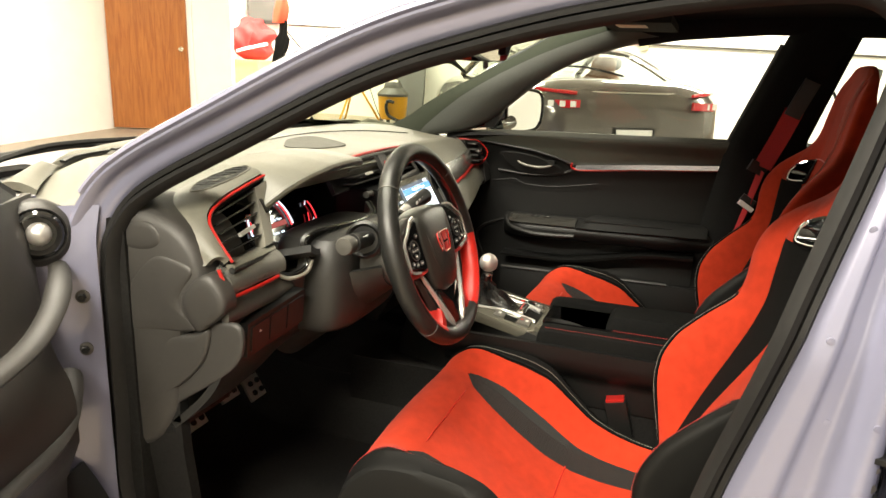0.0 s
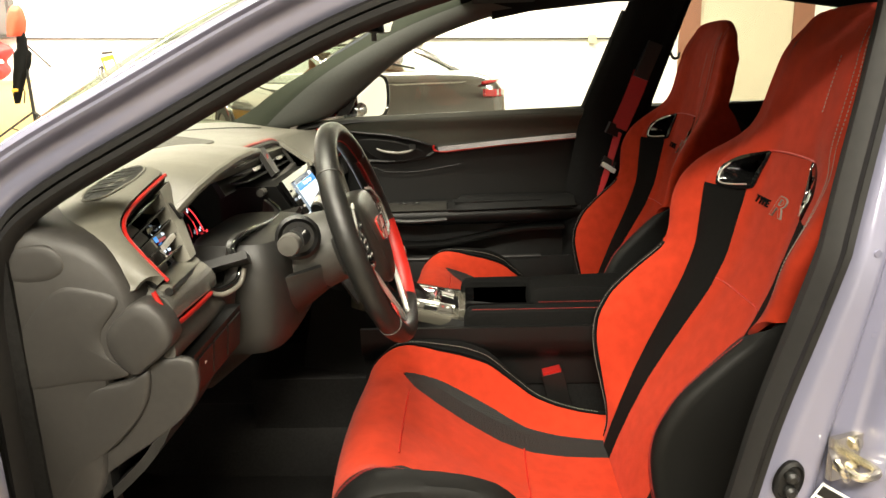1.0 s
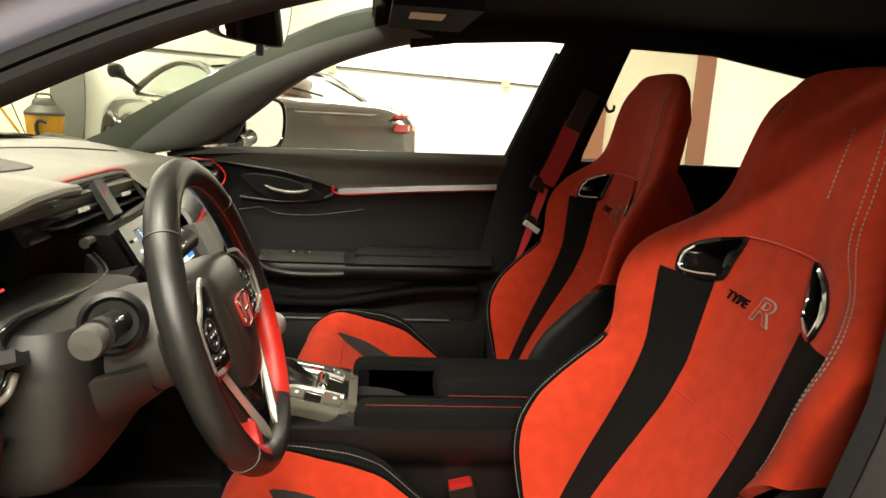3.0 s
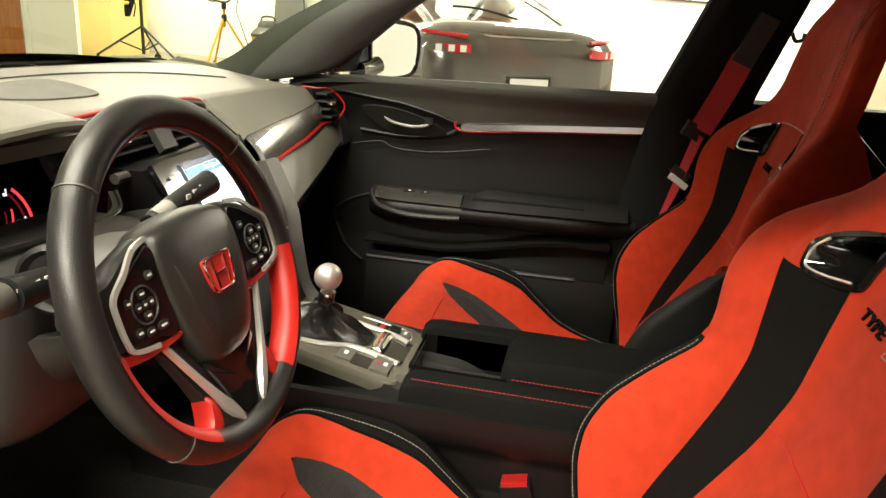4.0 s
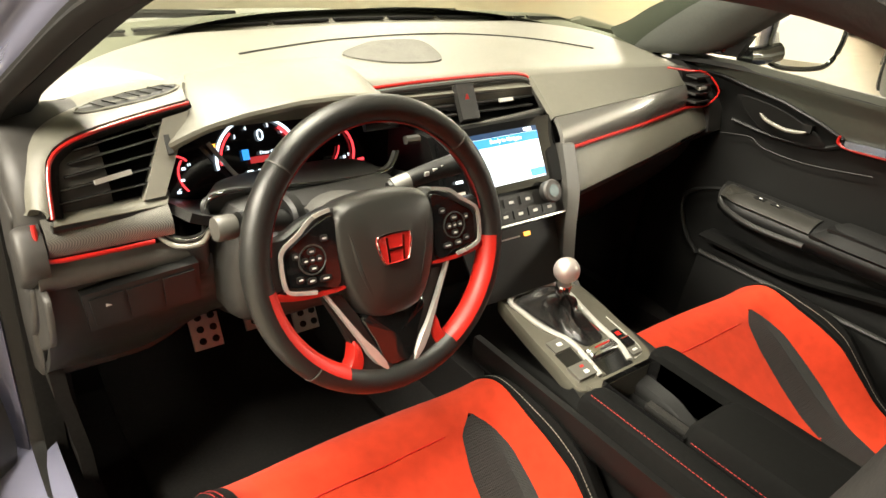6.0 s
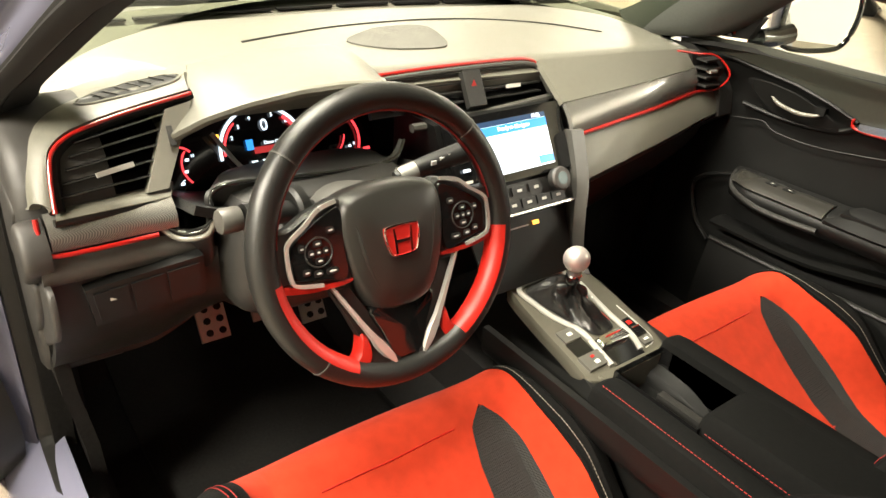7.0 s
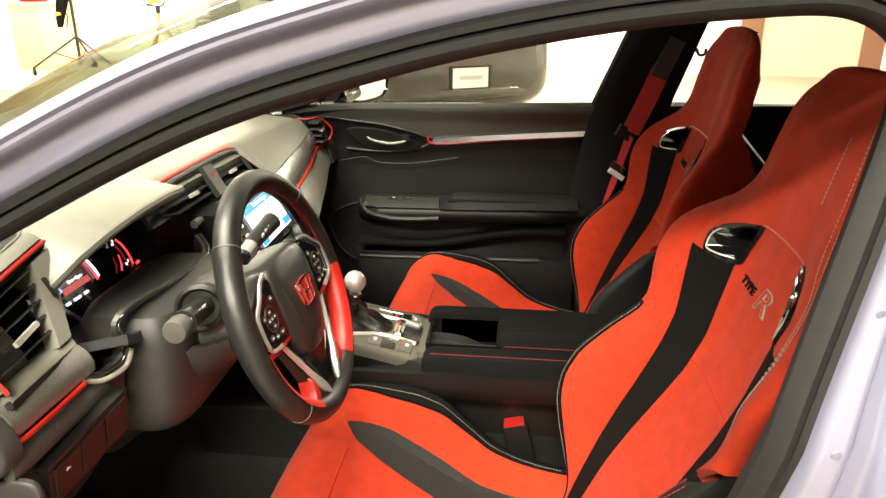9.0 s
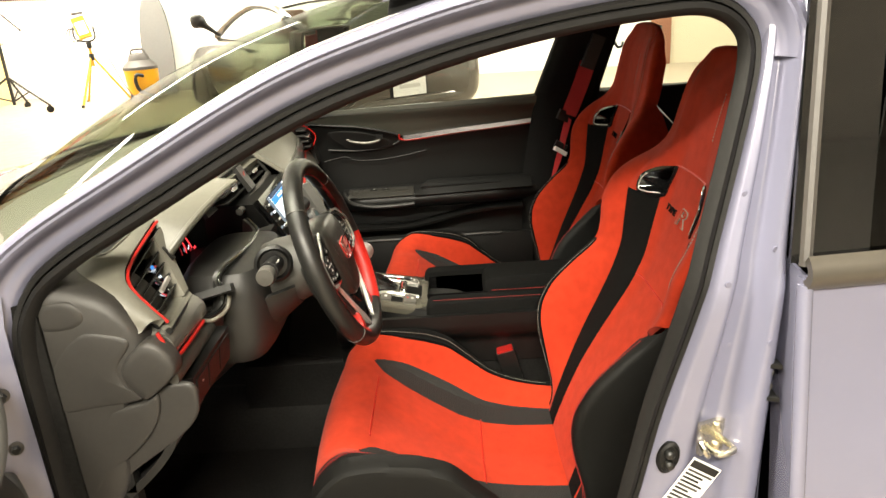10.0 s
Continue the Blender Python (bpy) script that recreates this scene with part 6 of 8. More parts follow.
part("lower_housing", rings(bmesh.new(), [[Vector((x0 + 0.5 * (x1 - x0) * (1 + math.copysign(abs(math.cos(t)) ** 0.5, math.cos(t))), -0.352 + w * math.copysign(abs(math.sin(t)) ** 0.5, math.sin(t)), z)) for t in (2 * math.pi * k / 28 for k in range(28))] for z, x0, x1, w in ((0.874, -0.23, -0.125, 0.10), (0.868, -0.24, -0.108, 0.124), (0.850, -0.25, -0.098, 0.134), (0.80, -0.25, -0.094, 0.140), (0.745, -0.25, -0.097, 0.140), (0.712, -0.25, -0.103, 0.136), (0.703, -0.25, -0.110, 0.130), (0.700, -0.25, -0.122, 0.118))]), DARK_DASH, col, "dark lower column housing")
part("stalk_boss", lathe([(0.034, 0), (0.034, 0.012), (0.029, 0.016), (0.024, 0.010), (0.0, 0.010)], (-0.084, -0.425, 0.868), (0.25, -1, 0.1)), BLACK_PLASTIC, col, "round black boss round the stalk")
stl = thing("light_switch_stalk", "black light switch stalk with grey end", "stalk")
part("stalk", tube(curve([(-0.075, -0.405, 0.868), (-0.078, -0.45, 0.872), (-0.076, -0.495, 0.876)], 12), [0.012 + 0.0004 * k for k in range(13)], 14), BLACK_PLASTIC, stl)
part("end_knob", lathe([(0.0145, 0), (0.0155, 0.004), (0.0155, 0.022), (0.014, 0.025), (0.0, 0.026)], (-0.076, -0.500, 0.8765), (0.06, -1, 0.05)), mat("stalk_end_grey", (0.060, 0.057, 0.050), 0.45, grain=0.06, scale=90), stl, "grey end knob")
for k in range(3):
    part("stalk_mark", box(-0.067, -0.0655, -0.462 - 0.016 * k, -0.452 - 0.016 * k, 0.878, 0.884), PALE_ICON, stl)
str_ = thing("wiper_stalk", "black wiper stalk with white symbols", "stalk")
part("stalk", tube(curve([(-0.085, -0.275, 0.880), (-0.082, -0.23, 0.892), (-0.075, -0.165, 0.905)], 12), [0.010 + 0.0005 * k for k in range(13)], 12), BLACK_PLASTIC, str_)
part("silver_band", tube([(-0.084, -0.27, 0.882), (-0.082, -0.245, 0.889)], 0.0125, 12), SILVER, str_, "satin band")
for k in range(5):
    part("stalk_mark", box(-0.070, -0.068, -0.228 + 0.014 * k, -0.220 + 0.014 * k, 0.897 + 0.003 * k, 0.903 + 0.003 * k), PALE_ICON, str_, at=None)

# pedals
def pedal(name, x, y, z, w, h, label):
    p = thing(name, label, "pedal", "pedals", at=pose(x, y, z, 0, -32, 0))
    part("plate", box(-0.004, 0.004, -w / 2, w / 2, -h / 2, h / 2), ALU, p, bevel=0.004)
    for i in range(2 if w < 0.08 else 3):
        for j in range(3 if h < 0.1 else 5):
            part("rubber_stud", lathe([(0.007, 0), (0.007, 0.004), (0.005, 0.006), (0, 0.006)], (0.004, -w / 2 + 0.018 + i * 0.026, -h / 2 + 0.016 + j * 0.024), (1, 0, 0), 10), RUBBER, p)
    part("arm", tube([(-0.01, 0, 0), (-0.08, 0, 0.10), (-0.10, 0, 0.22)], 0.008, 8), BLACK_PLASTIC, p)
    return p


pedal("clutch_pedal", -0.510, -0.396, 0.424, 0.058, 0.068, "aluminium clutch pedal with rubber studs")
pedal("brake_pedal", -0.501, -0.293, 0.445, 0.058, 0.068, "aluminium brake pedal with rubber studs")
pedal("accelerator_pedal", -0.521, -0.183, 0.425, 0.055, 0.13, "aluminium accelerator pedal with rubber studs")
part("floor_mat", sheet(lambda x, y: (x, y, 0.284 + 0.10 * sstep(-0.45, -0.75, x)), lin(-0.75, 0.05, 14), lin(-0.58, -0.14, 8), 0.008), CARPET, None)
tagged(bpy.data.objects["floor_mat"], "black carpet floor mat in the footwell", "floor mat")

# ---- centre console ----
con = thing("centre_console", "black and satin grey centre console between the seats", "console")
PL = [Vector((-0.085, 0.000, 0.648)), Vector((-0.065, 0.098, 0.650)), Vector((0.145, 0.128, 0.608)), Vector((0.158, -0.062, 0.604))]


def cp(a, b, n=0.0):
    """On the shifter plate: a 0..1 front to rear, b 0..1 left to right, n above it."""
    p = PL[0].lerp(PL[3], a).lerp(PL[1].lerp(PL[2], a), b)
    return p + Vector((0.19 * n, 0, n))


part("console_side", rings(bmesh.new(), [[cp(a, -0.05, -0.004), cp(a, -0.10, -0.05), cp(a, -0.14, -0.13) + Vector((0, -0.01, 0)), cp(a, -0.14, -0.30), cp(a, 1.14, -0.30), cp(a, 1.12, -0.13), cp(a, 1.08, -0.05), cp(a, 1.04, -0.004)] for a in lin(-0.30, 1.04, 12)]), BLACK_PLASTIC, con)
def on_plate(x, y, n=0.0):
    """A point of the shifter plate over x, y; n above it."""
    f = (x + 0.085) / 0.243
    return Vector((x + 0.19 * n, y, 0.649 - 0.045 * f + 0.010 * (y - 0.02) * 2 + n))


def round_plate(outline, levels, n=64):
    c = [(p.x, p.y) for p in curve([(a, b, 0) for a, b in outline], n, True)]
    cx, cy = sum(p[0] for p in c) / n, sum(p[1] for p in c) / n
    return rings(bmesh.new(), [[on_plate(cx + (a - cx) * k, cy + (b - cy) * k, h) for a, b in c] for k, h in levels])


PLATE = [(-0.080, -0.020), (-0.082, 0.030), (-0.076, 0.088), (-0.055, 0.118), (0.0, 0.124), (0.06, 0.122), (0.125, 0.118), (0.150, 0.108), (0.155, 0.090), (0.150, 0.066), (0.148, 0.026), (0.146, -0.004), (0.156, -0.020), (0.156, -0.052), (0.142, -0.066), (0.09, -0.062), (0.02, -0.058), (-0.05, -0.050), (-0.072, -0.040)]
part("plate_rim", round_plate(PLATE, ((0.99, -0.022), (1.0, -0.010), (0.995, -0.004), (0.975, 0.0005), (0.95, 0.001), (0.05, 0.001)), 96), BRONZE_PLATE, con, "satin bronze-grey shifter plate")
# gaiter opening
OPEN = [(-0.047, -0.024), (-0.050, 0.010), (-0.050, 0.052), (-0.036, 0.066), (0.0, 0.066), (0.045, 0.064), (0.078, 0.060), (0.088, 0.040), (0.084, 0.014), (0.062, 0.004), (0.030, -0.010), (-0.020, -0.024)]
opc = [(p.x, p.y) for p in curve([(a, b, 0) for a, b in OPEN], 60, True)]
part("gaiter_well", rings(bmesh.new(), [[on_plate(a, b, 0.0015) for a, b in opc], [on_plate(0.015 + (a - 0.015) * 0.97, 0.02 + (b - 0.02) * 0.97, 0.0018) for a, b in opc], [on_plate(0.015 + (a - 0.015) * 0.1, 0.02 + (b - 0.02) * 0.1, 0.0018) for a, b in opc]]), BLACK_PLASTIC, con, "dark well under the gaiter")
# one satin rail runs round the front of the gaiter and back along both sides
RAIL = curve([Vector((a, b, 0)) for a, b in ((0.142, -0.012), (0.118, -0.0085), (0.098, -0.006), (0.080, -0.004), (0.061, -0.006), (0.040, -0.017), (0.015, -0.028), (-0.020, -0.034), (-0.047, -0.037), (-0.058, -0.020), (-0.060, 0.015), (-0.058, 0.060), (-0.046, 0.078), (-0.020, 0.080), (0.020, 0.075), (0.055, 0.072), (0.085, 0.072), (0.112, 0.070), (0.140, 0.060))], 90)
part("gaiter_frame", tube([on_plate(p.x, p.y, 0.0035) for p in RAIL], 0.0052, 8, flat=0.8), SILVER, con, "satin silver gaiter frame")
part("plate_groove", tube([on_plate(p.x, p.y, 0.0010) for p in curve([(0.049, 0.103, 0), (0.09, 0.1035, 0), (0.125, 0.103, 0), (0.138, 0.092, 0), (0.140, 0.072, 0)], 24)], 0.0012, 6), SILVER, con, "fine bright edge line")
gat = thing("gear_lever", "round aluminium gear knob over a black leather gaiter", "gear lever")
KC = Vector((0.020, 0.009, 0.729))
gb = bmesh.new()
secs = []
for k in range(15):
    f = k / 14
    row = []
    for i, (a, b) in enumerate(opc):
        p = on_plate(0.015 + (a - 0.015) * 0.96, 0.02 + (b - 0.02) * 0.96, 0.003)
        top = Vector((KC.x - 0.006, KC.y + 0.006, KC.z - 0.040))
        fold = math.sin(math.pi * f) ** 0.8
        r = (1 - f) ** 1.35 * 0.86 + 0.14 * (1 - f) + 0.035
        q = top.lerp(p, r)
        z = p.z + (top.z - p.z) * (f ** 1.5) + 0.010 * fold
        w = 0.0055 * math.sin(i * 0.63 + 1.1 * math.sin(k * 0.7)) + 0.004 * math.sin(i * 1.05 - k * 0.55)
        out = Vector((q.x - top.x, q.y - top.y, 0))
        if out.length > 1e-6:
            out.normalize()
        q = Vector((q.x, q.y, z)) + out * (w * fold) + Vector((0, 0, 0.5 * w * fold))
        row.append(q)
    secs.append(row)
part("gaiter", rings(gb, secs), GAITER_LEATHER, gat, "creased black leather gaiter")
for i in (30,):
    part("gaiter_seam", tube([row[i] + Vector((0, 0, 0.0008)) for row in secs[1:12]], 0.0011, 6), RED_THREAD, gat, "red seam")
part("collar", lathe([(0.0125, -0.035), (0.0135, -0.030), (0.0125, -0.022), (0.0105, -0.014), (0.0, -0.012)], KC + Vector((-0.002, 0.003, -0.012)), (0.12, -0.12, 1)), GLOSS_BLACK, gat, "gloss black collar")
part("collar_ring", lathe([(0.0120, 0), (0.0132, 0.002), (0.0120, 0.005)], KC + Vector((-0.001, 0.002, -0.030)), (0.12, -0.12, 1)), CHROME, gat, "chrome ring")
part("knob", lathe([(0.0215 * math.sin(radians(a)), -0.0215 * math.cos(radians(a))) for a in lin(2, 178, 22)], KC, (0.1, -0.1, 1), 28), KNOB_ALU, gat, "brushed aluminium ball knob")


def key(x0, x1, y0, y1, h, material, name, label="", parent=None, low=0.0005):
    b = prism([on_plate(x0, y0, low), on_plate(x1, y0, low), on_plate(x1, y1, low), on_plate(x0, y1, low)], (0.19 * h, 0, h))
    return part(name, b, material, parent or con, label, bevel=min(0.0015, h * 0.3))


def key_mark(x, y, w, d, h, material, parent, label=""):
    return part("switch_mark", prism([on_plate(x - d, y - w, h), on_plate(x + d, y - w, h), on_plate(x + d, y + w, h), on_plate(x - d, y + w, h)], (0, 0, 0.0006)), material, parent, label)


k1 = key(0.052, 0.076, -0.047, -0.012, 0.004, CONSOLE_KEY, "switch", "satin grey switch")
key_mark(0.064, -0.028, 0.005, 0.003, 0.0047, PALE_ICON, k1)
key(0.0775, 0.105, -0.049, -0.013, 0.0012, GLOSS_BLACK, "switch_recess", "black hollow between the switches")
pb = key(0.108, 0.136, -0.053, -0.011, 0.006, CONSOLE_KEY, "parking_brake_switch", "satin grey parking brake switch")
key_mark(0.116, -0.030, 0.0035, 0.0022, 0.0067, RED_TRIM, pb, "red mark")
key_mark(0.127, -0.030, 0.0045, 0.0030, 0.0067, PALE_ICON, pb)
k2 = key(0.078, 0.098, 0.081, 0.099, 0.0015, GLOSS_BLACK, "switch", "dark switch with a red mark")
key_mark(0.088, 0.090, 0.005, 0.004, 0.0022, RED_TRIM, k2, "red mark")
k3 = key(0.101, 0.118, 0.080, 0.099, 0.005, GLOSS_BLACK, "drive_mode_switch", "gloss black rocker with a bright edge")
part("rocker_edge", tube([on_plate(0.101, 0.081, 0.006), on_plate(0.101, 0.098, 0.006)], 0.0014, 6), CHROME, k3, "chrome edge")
k4 = key(0.121, 0.136, 0.074, 0.097, 0.004, CONSOLE_KEY, "switch", "satin grey switch")
key_mark(0.128, 0.086, 0.005, 0.002, 0.0047, PALE_ICON, k4)
tray = key(0.092, 0.150, 0.001, 0.062, 0.0015, GLOSS_BLACK, "badge_tray", "gloss black tray")
bp_ = part("serial_plate", round_plate([(0.094, 0.004), (0.092, 0.030), (0.094, 0.060), (0.103, 0.063), (0.112, 0.060), (0.113, 0.030), (0.112, 0.003), (0.103, 0.001)], ((1.0, 0.001), (1.0, 0.0085), (0.92, 0.0105), (0.05, 0.011)), 40), CHROME, con, "polished numbered plate")
for k in range(2):
    key_mark(0.099 + 0.007 * k, 0.034, 0.017 - 0.004 * k, 0.0011, 0.0115, RED_TRIM if k == 0 else GREY_PLASTIC, bp_)

# rear part: pads, cup holder, armrest
part("console_box", box(0.155, 0.66, -0.055, 0.118, 0.27, 0.555), BLACK_PLASTIC, con, bevel=0.01)
part("cup_holder", rings(bmesh.new(), [[Vector((x, y, z)) for x, y in ((0.165, -0.036), (0.31, -0.036), (0.31, 0.078), (0.165, 0.078))] for z in (0.625, 0.575)], caps=False), GLOSS_BLACK, con, "glossy black cup holder walls")
part("cup_floor", box(0.16, 0.32, -0.037, 0.079, 0.553, 0.563), BLACK_PLASTIC, con)
part("cup_rail", box(0.215, 0.305, 0.012, 0.026, 0.563, 0.596), DARK_DASH, con, bevel=0.004)
part("front_wall", box(0.150, 0.166, -0.05, 0.10, 0.56, 0.612), BRONZE_PLATE, con, bevel=0.004)


def pad(name, x0, x1, y0, y1, z0, z1, r, nose, label):
    bm = bmesh.new()
    secs = []
    for x, s, d in ((x0, 0.55, -0.02), (x0 + 0.004, 0.8, -0.008), (x0 + 0.012, 0.95, -0.002), (x0 + nose, 1.0, 0), ((x0 + x1) / 2, 1.0, 0.0), (x1, 1.0, -0.002)):
        cy, hw = (y0 + y1) / 2, (y1 - y0) / 2 * s
        top = z1 + d
        secs.append([Vector((x, cy - hw, z0)), Vector((x, cy - hw, top - r)), Vector((x, cy - hw + r * 0.3, top - r * 0.3)), Vector((x, cy - hw + r, top)), Vector((x, cy + hw - r, top)), Vector((x, cy + hw - r * 0.3, top - r * 0.3)), Vector((x, cy + hw, top - r)), Vector((x, cy + hw, z0))])
    return part(name, rings(bm, secs), BLACK_CLOTH, con, label)


pad("left_pad", 0.162, 0.66, -0.092, -0.036, 0.54, 0.626, 0.012, 0.03, "black padded side")
pad("right_pad", 0.155, 0.66, 0.078, 0.122, 0.54, 0.640, 0.012, 0.03, "black padded side")
part("stitching", stitches([Vector((x, -0.080, 0.6262)) for x in lin(0.18, 0.64, 30)], (0, 0, 1), r=0.0005), RED_THREAD, con, "red stitching")
arm = thing("armrest", "black cloth armrest lid on the console", "armrest")
bm = bmesh.new()
part("lid", rings(bm, [[Vector((x, y0, z0)), Vector((x, y0, z1 - 0.012)), Vector((x, y0 + 0.008, z1)), Vector((x, y1 - 0.008, z1)), Vector((x, y1, z1 - 0.012)), Vector((x, y1, z0))] for x, y0, y1, z0, z1 in ((0.302, -0.022, 0.070, 0.60, 0.628), (0.306, -0.026, 0.074, 0.60, 0.640), (0.320, -0.030, 0.076, 0.60, 0.650), (0.36, -0.032, 0.076, 0.60, 0.654), (0.50, -0.032, 0.076, 0.60, 0.656), (0.62, -0.032, 0.076, 0.60, 0.654), (0.635, -0.028, 0.072, 0.60, 0.64))]), BLACK_CLOTH, arm)
part("stitching", stitches([Vector((x, -0.0335, 0.625)) for x in lin(0.32, 0.62, 20)], (0, -1, 0), r=0.0005), RED_THREAD, arm, "red stitching")
# lower left flank with a pale edge line
part("console_flank", sheet(lambda x, k: (x, -0.094 + 0.036 * sstep(0.25, 0.6, k), 0.596 - 0.14 * k), lin(-0.05, 0.66, 14), lin(0, 1, 12), 0.012), DOOR_BLACK, con)
part("flank_edge", tube([(x, -0.098, 0.588 - 0.012 * (0.12 - min(x, 0.12)) * 2) for x in lin(0.02, 0.66, 20)], 0.0045, 8), DARK_DASH, con, "satin grey edge line")
part("console_foot", box(-0.30, 0.66, -0.062, 0.12, 0.27, 0.47), CARPET, con, bevel=0.02)

# seat belt buckles
def buckle(x, y, z, rz):
    b = thing("seat_belt_buckle", "black seat belt buckle with a red button", "seat belt buckle", "belt buckles", at=pose(x, y, z, 8, -14, rz))
    part("casing", box(-0.022, 0.022, -0.012, 0.012, -0.085, 0.0), BLACK_PLASTIC, b, bevel=0.004)
    part("release_button", box(-0.019, 0.019, -0.010, 0.010, 0.0, 0.006), RED_TRIM, b, "red release button", bevel=0.003)
    part("stem", box(-0.018, 0.018, -0.004, 0.004, -0.18, -0.085), BLACK_CLOTH, b)
    return b


buckle(0.343, -0.082, 0.488, 0)
# ---- passenger door ----
pd = thing("passenger_door", "black passenger door panel with red and silver trim", "car door")


def pin(x, z):
    """Inner face of the door panel."""
    y = interp([(0.28, 0.70), (0.52, 0.70), (0.56, 0.712), (0.80, 0.718), (0.88, 0.708), (0.93, 0.690), (0.965, 0.668), (0.985, 0.668), (1.0, 0.69)], z)
    return y + 0.02 * sstep(-0.1, -0.35, x)


def belt(x):
    return interp([(-0.33, 0.960), (-0.17, 0.978), (0.2, 0.985), (0.53, 0.992)], x)


def strip_z(x):
    return interp([(-0.30, 0.93), (-0.20, 0.935), (-0.05, 0.918), (0.03, 0.898), (0.09, 0.876), (0.3, 0.894), (0.55, 0.912)], x)


# grey-green above the black trim: sheen of the pad put into the colour
part("upper_panel", sheet(lambda x, k: (lambda z: (x, pin(x, z), z))(strip_z(x) + (belt(x) - strip_z(x)) * k), lin(-0.33, 0.56, 30), lin(0, 1, 12), 0.012), mat("soft_door_pad_sheen", (0.044, 0.046, 0.037), 0.4, grain=0.1, scale=120, bump=0.3, bscale=1000), pd, "soft upper panel, sheen in its paler grey")
part("door_panel", sheet(lambda x, k: (lambda z: (x, pin(x, z) + 0.004, z))(0.28 + (strip_z(x) - 0.28) * k), lin(-0.40, 0.60, 24), lin(0, 1, 24), 0.02), DOOR_BLACK, pd)
part("outer_skin", sheet(lambda x, z: (x, 0.80 + 0.02 * math.sin(z * 3), z), lin(-0.44, 0.62, 8), lin(0.28, 0.935, 8), 0.015), PAINT, pd)
part("belt_cap", sheet(lambda x, k: (x, 0.67 + 0.045 * k, belt(x) - 0.006 - 0.010 * k), lin(-0.33, 0.56, 10), lin(0, 1, 4), 0.01), RUBBER, pd)
part("silver_strip", ribbon([(x, pin(x, strip_z(x)) - 0.003, strip_z(x) - 0.004) for x in lin(0.092, 0.53, 24)], (0, -1, 0.1), 0.014, 0.006), mat("dark_chrome_strip", (0.3, 0.29, 0.32), 0.2, metal=0.9), pd, "dark silver strip")
part("red_strip", tube(curve([(0.078, pin(0.08, 0.885) - 0.008, 0.886), (0.102, pin(0.1, 0.865) - 0.008, 0.866), (0.30, pin(0.3, 0.88) - 0.008, 0.882), (0.53, pin(0.5, 0.9) - 0.008, 0.899)], 30), 0.0032, 8), RED_TRIM, pd, "thin red trim line")
hr = curve([(-0.155, 0.700, 0.905), (-0.06, 0.702, 0.905), (0.03, 0.706, 0.878), (0.055, 0.712, 0.852), (-0.02, 0.716, 0.842), (-0.10, 0.714, 0.850)], 30, True)
part("handle_recess", rings(bmesh.new(), [[p + Vector((0, -0.010, 0)) for p in hr], [p + (Vector((-0.05, 0.71, 0.875)) - p) * 0.10 + Vector((0, -0.011, 0)) for p in hr], [p + (Vector((-0.05, 0.71, 0.875)) - p) * 0.16 + Vector((0, 0.012, 0)) for p in hr], [p + (Vector((-0.05, 0.71, 0.875)) - p) * 0.95 + Vector((0, 0.014, 0)) for p in hr]]), DOOR_BLACK, pd, "black handle recess")
part("handle", tube(curve([(-0.098, 0.700, 0.882), (-0.075, 0.692, 0.872), (-0.03, 0.688, 0.866), (0.005, 0.690, 0.870), (0.020, 0.696, 0.878)], 20), [0.0024 + 0.0022 * math.sin(math.pi * k / 20) for k in range(21)], 10), SATIN_TRIM, pd, "chrome door handle")
part("lock_knob", box(0.004, 0.024, 0.690, 0.702, 0.874, 0.890), DOOR_BLACK, pd, bevel=0.003)
# swoosh below the handle
part("panel_crease", tube(curve([(-0.16, 0.708, 0.846), (-0.05, 0.712, 0.838), (0.05, 0.708, 0.850), (0.09, 0.704, 0.872)], 20), 0.005, 8), DOOR_BLACK, pd)
# armrest with switch panel
part("armrest", sheet(lambda x, a: (x, 0.705 - 0.066 * math.sin(a) * sstep(-0.125, -0.05, x) ** 0.5 * (1 - 0.3 * sstep(0.38, 0.50, x)), 0.675 + 0.012 * (x + 0.1) * 1.2 + 0.028 * math.cos(a)), lin(-0.12, 0.52, 30), lin(0.0, 3.14, 14), 0.01), DOOR_BLACK, pd)
part("switch_plate", sheet(lambda x, k: (x, 0.634 + 0.018 * sstep(-0.05, -0.10, x) + (0.062 - 0.018 * sstep(-0.05, -0.10, x)) * k, 0.700 + 0.030 * (x + 0.1) * 0.3 + 0.008 * math.sin(k * 3.1) - 0.010 * (1 - k) ** 3), lin(-0.100, 0.115, 16), lin(0, 1, 9), -0.008), mat("switch_plate_grey", (0.019, 0.018, 0.015), 0.3, grain=0.06, scale=80), pd, "satin grey switch plate")
# paler tube than the door trim, for the highlight along the pull
part("pull_edge", tube(curve([(-0.118, 0.690, 0.700), (-0.108, 0.662, 0.690), (-0.085, 0.640, 0.676), (-0.02, 0.624, 0.667), (0.05, 0.622, 0.667), (0.115, 0.626, 0.670)], 30), 0.0055, 8, flat=1.2), DARK_DASH, pd, "pull edge, highlight in its paler plastic")
for k in range(2):
    part("window_switch", box(-0.03 + 0.04 * k, -0.005 + 0.04 * k, 0.655, 0.672, 0.708, 0.716), DOOR_BLACK, pd, bevel=0.003)
    part("switch_mark", box(-0.02 + 0.04 * k, -0.013 + 0.04 * k, 0.660, 0.664, 0.7162, 0.7168), PALE_ICON, pd)
part("grab_hollow", sheet(lambda x, k: (x, 0.645 + 0.04 * k, 0.716 + 0.01 * (x + 0.1)), lin(0.14, 0.40, 6), lin(0, 1, 3), 0.006), DOOR_BLACK, pd)
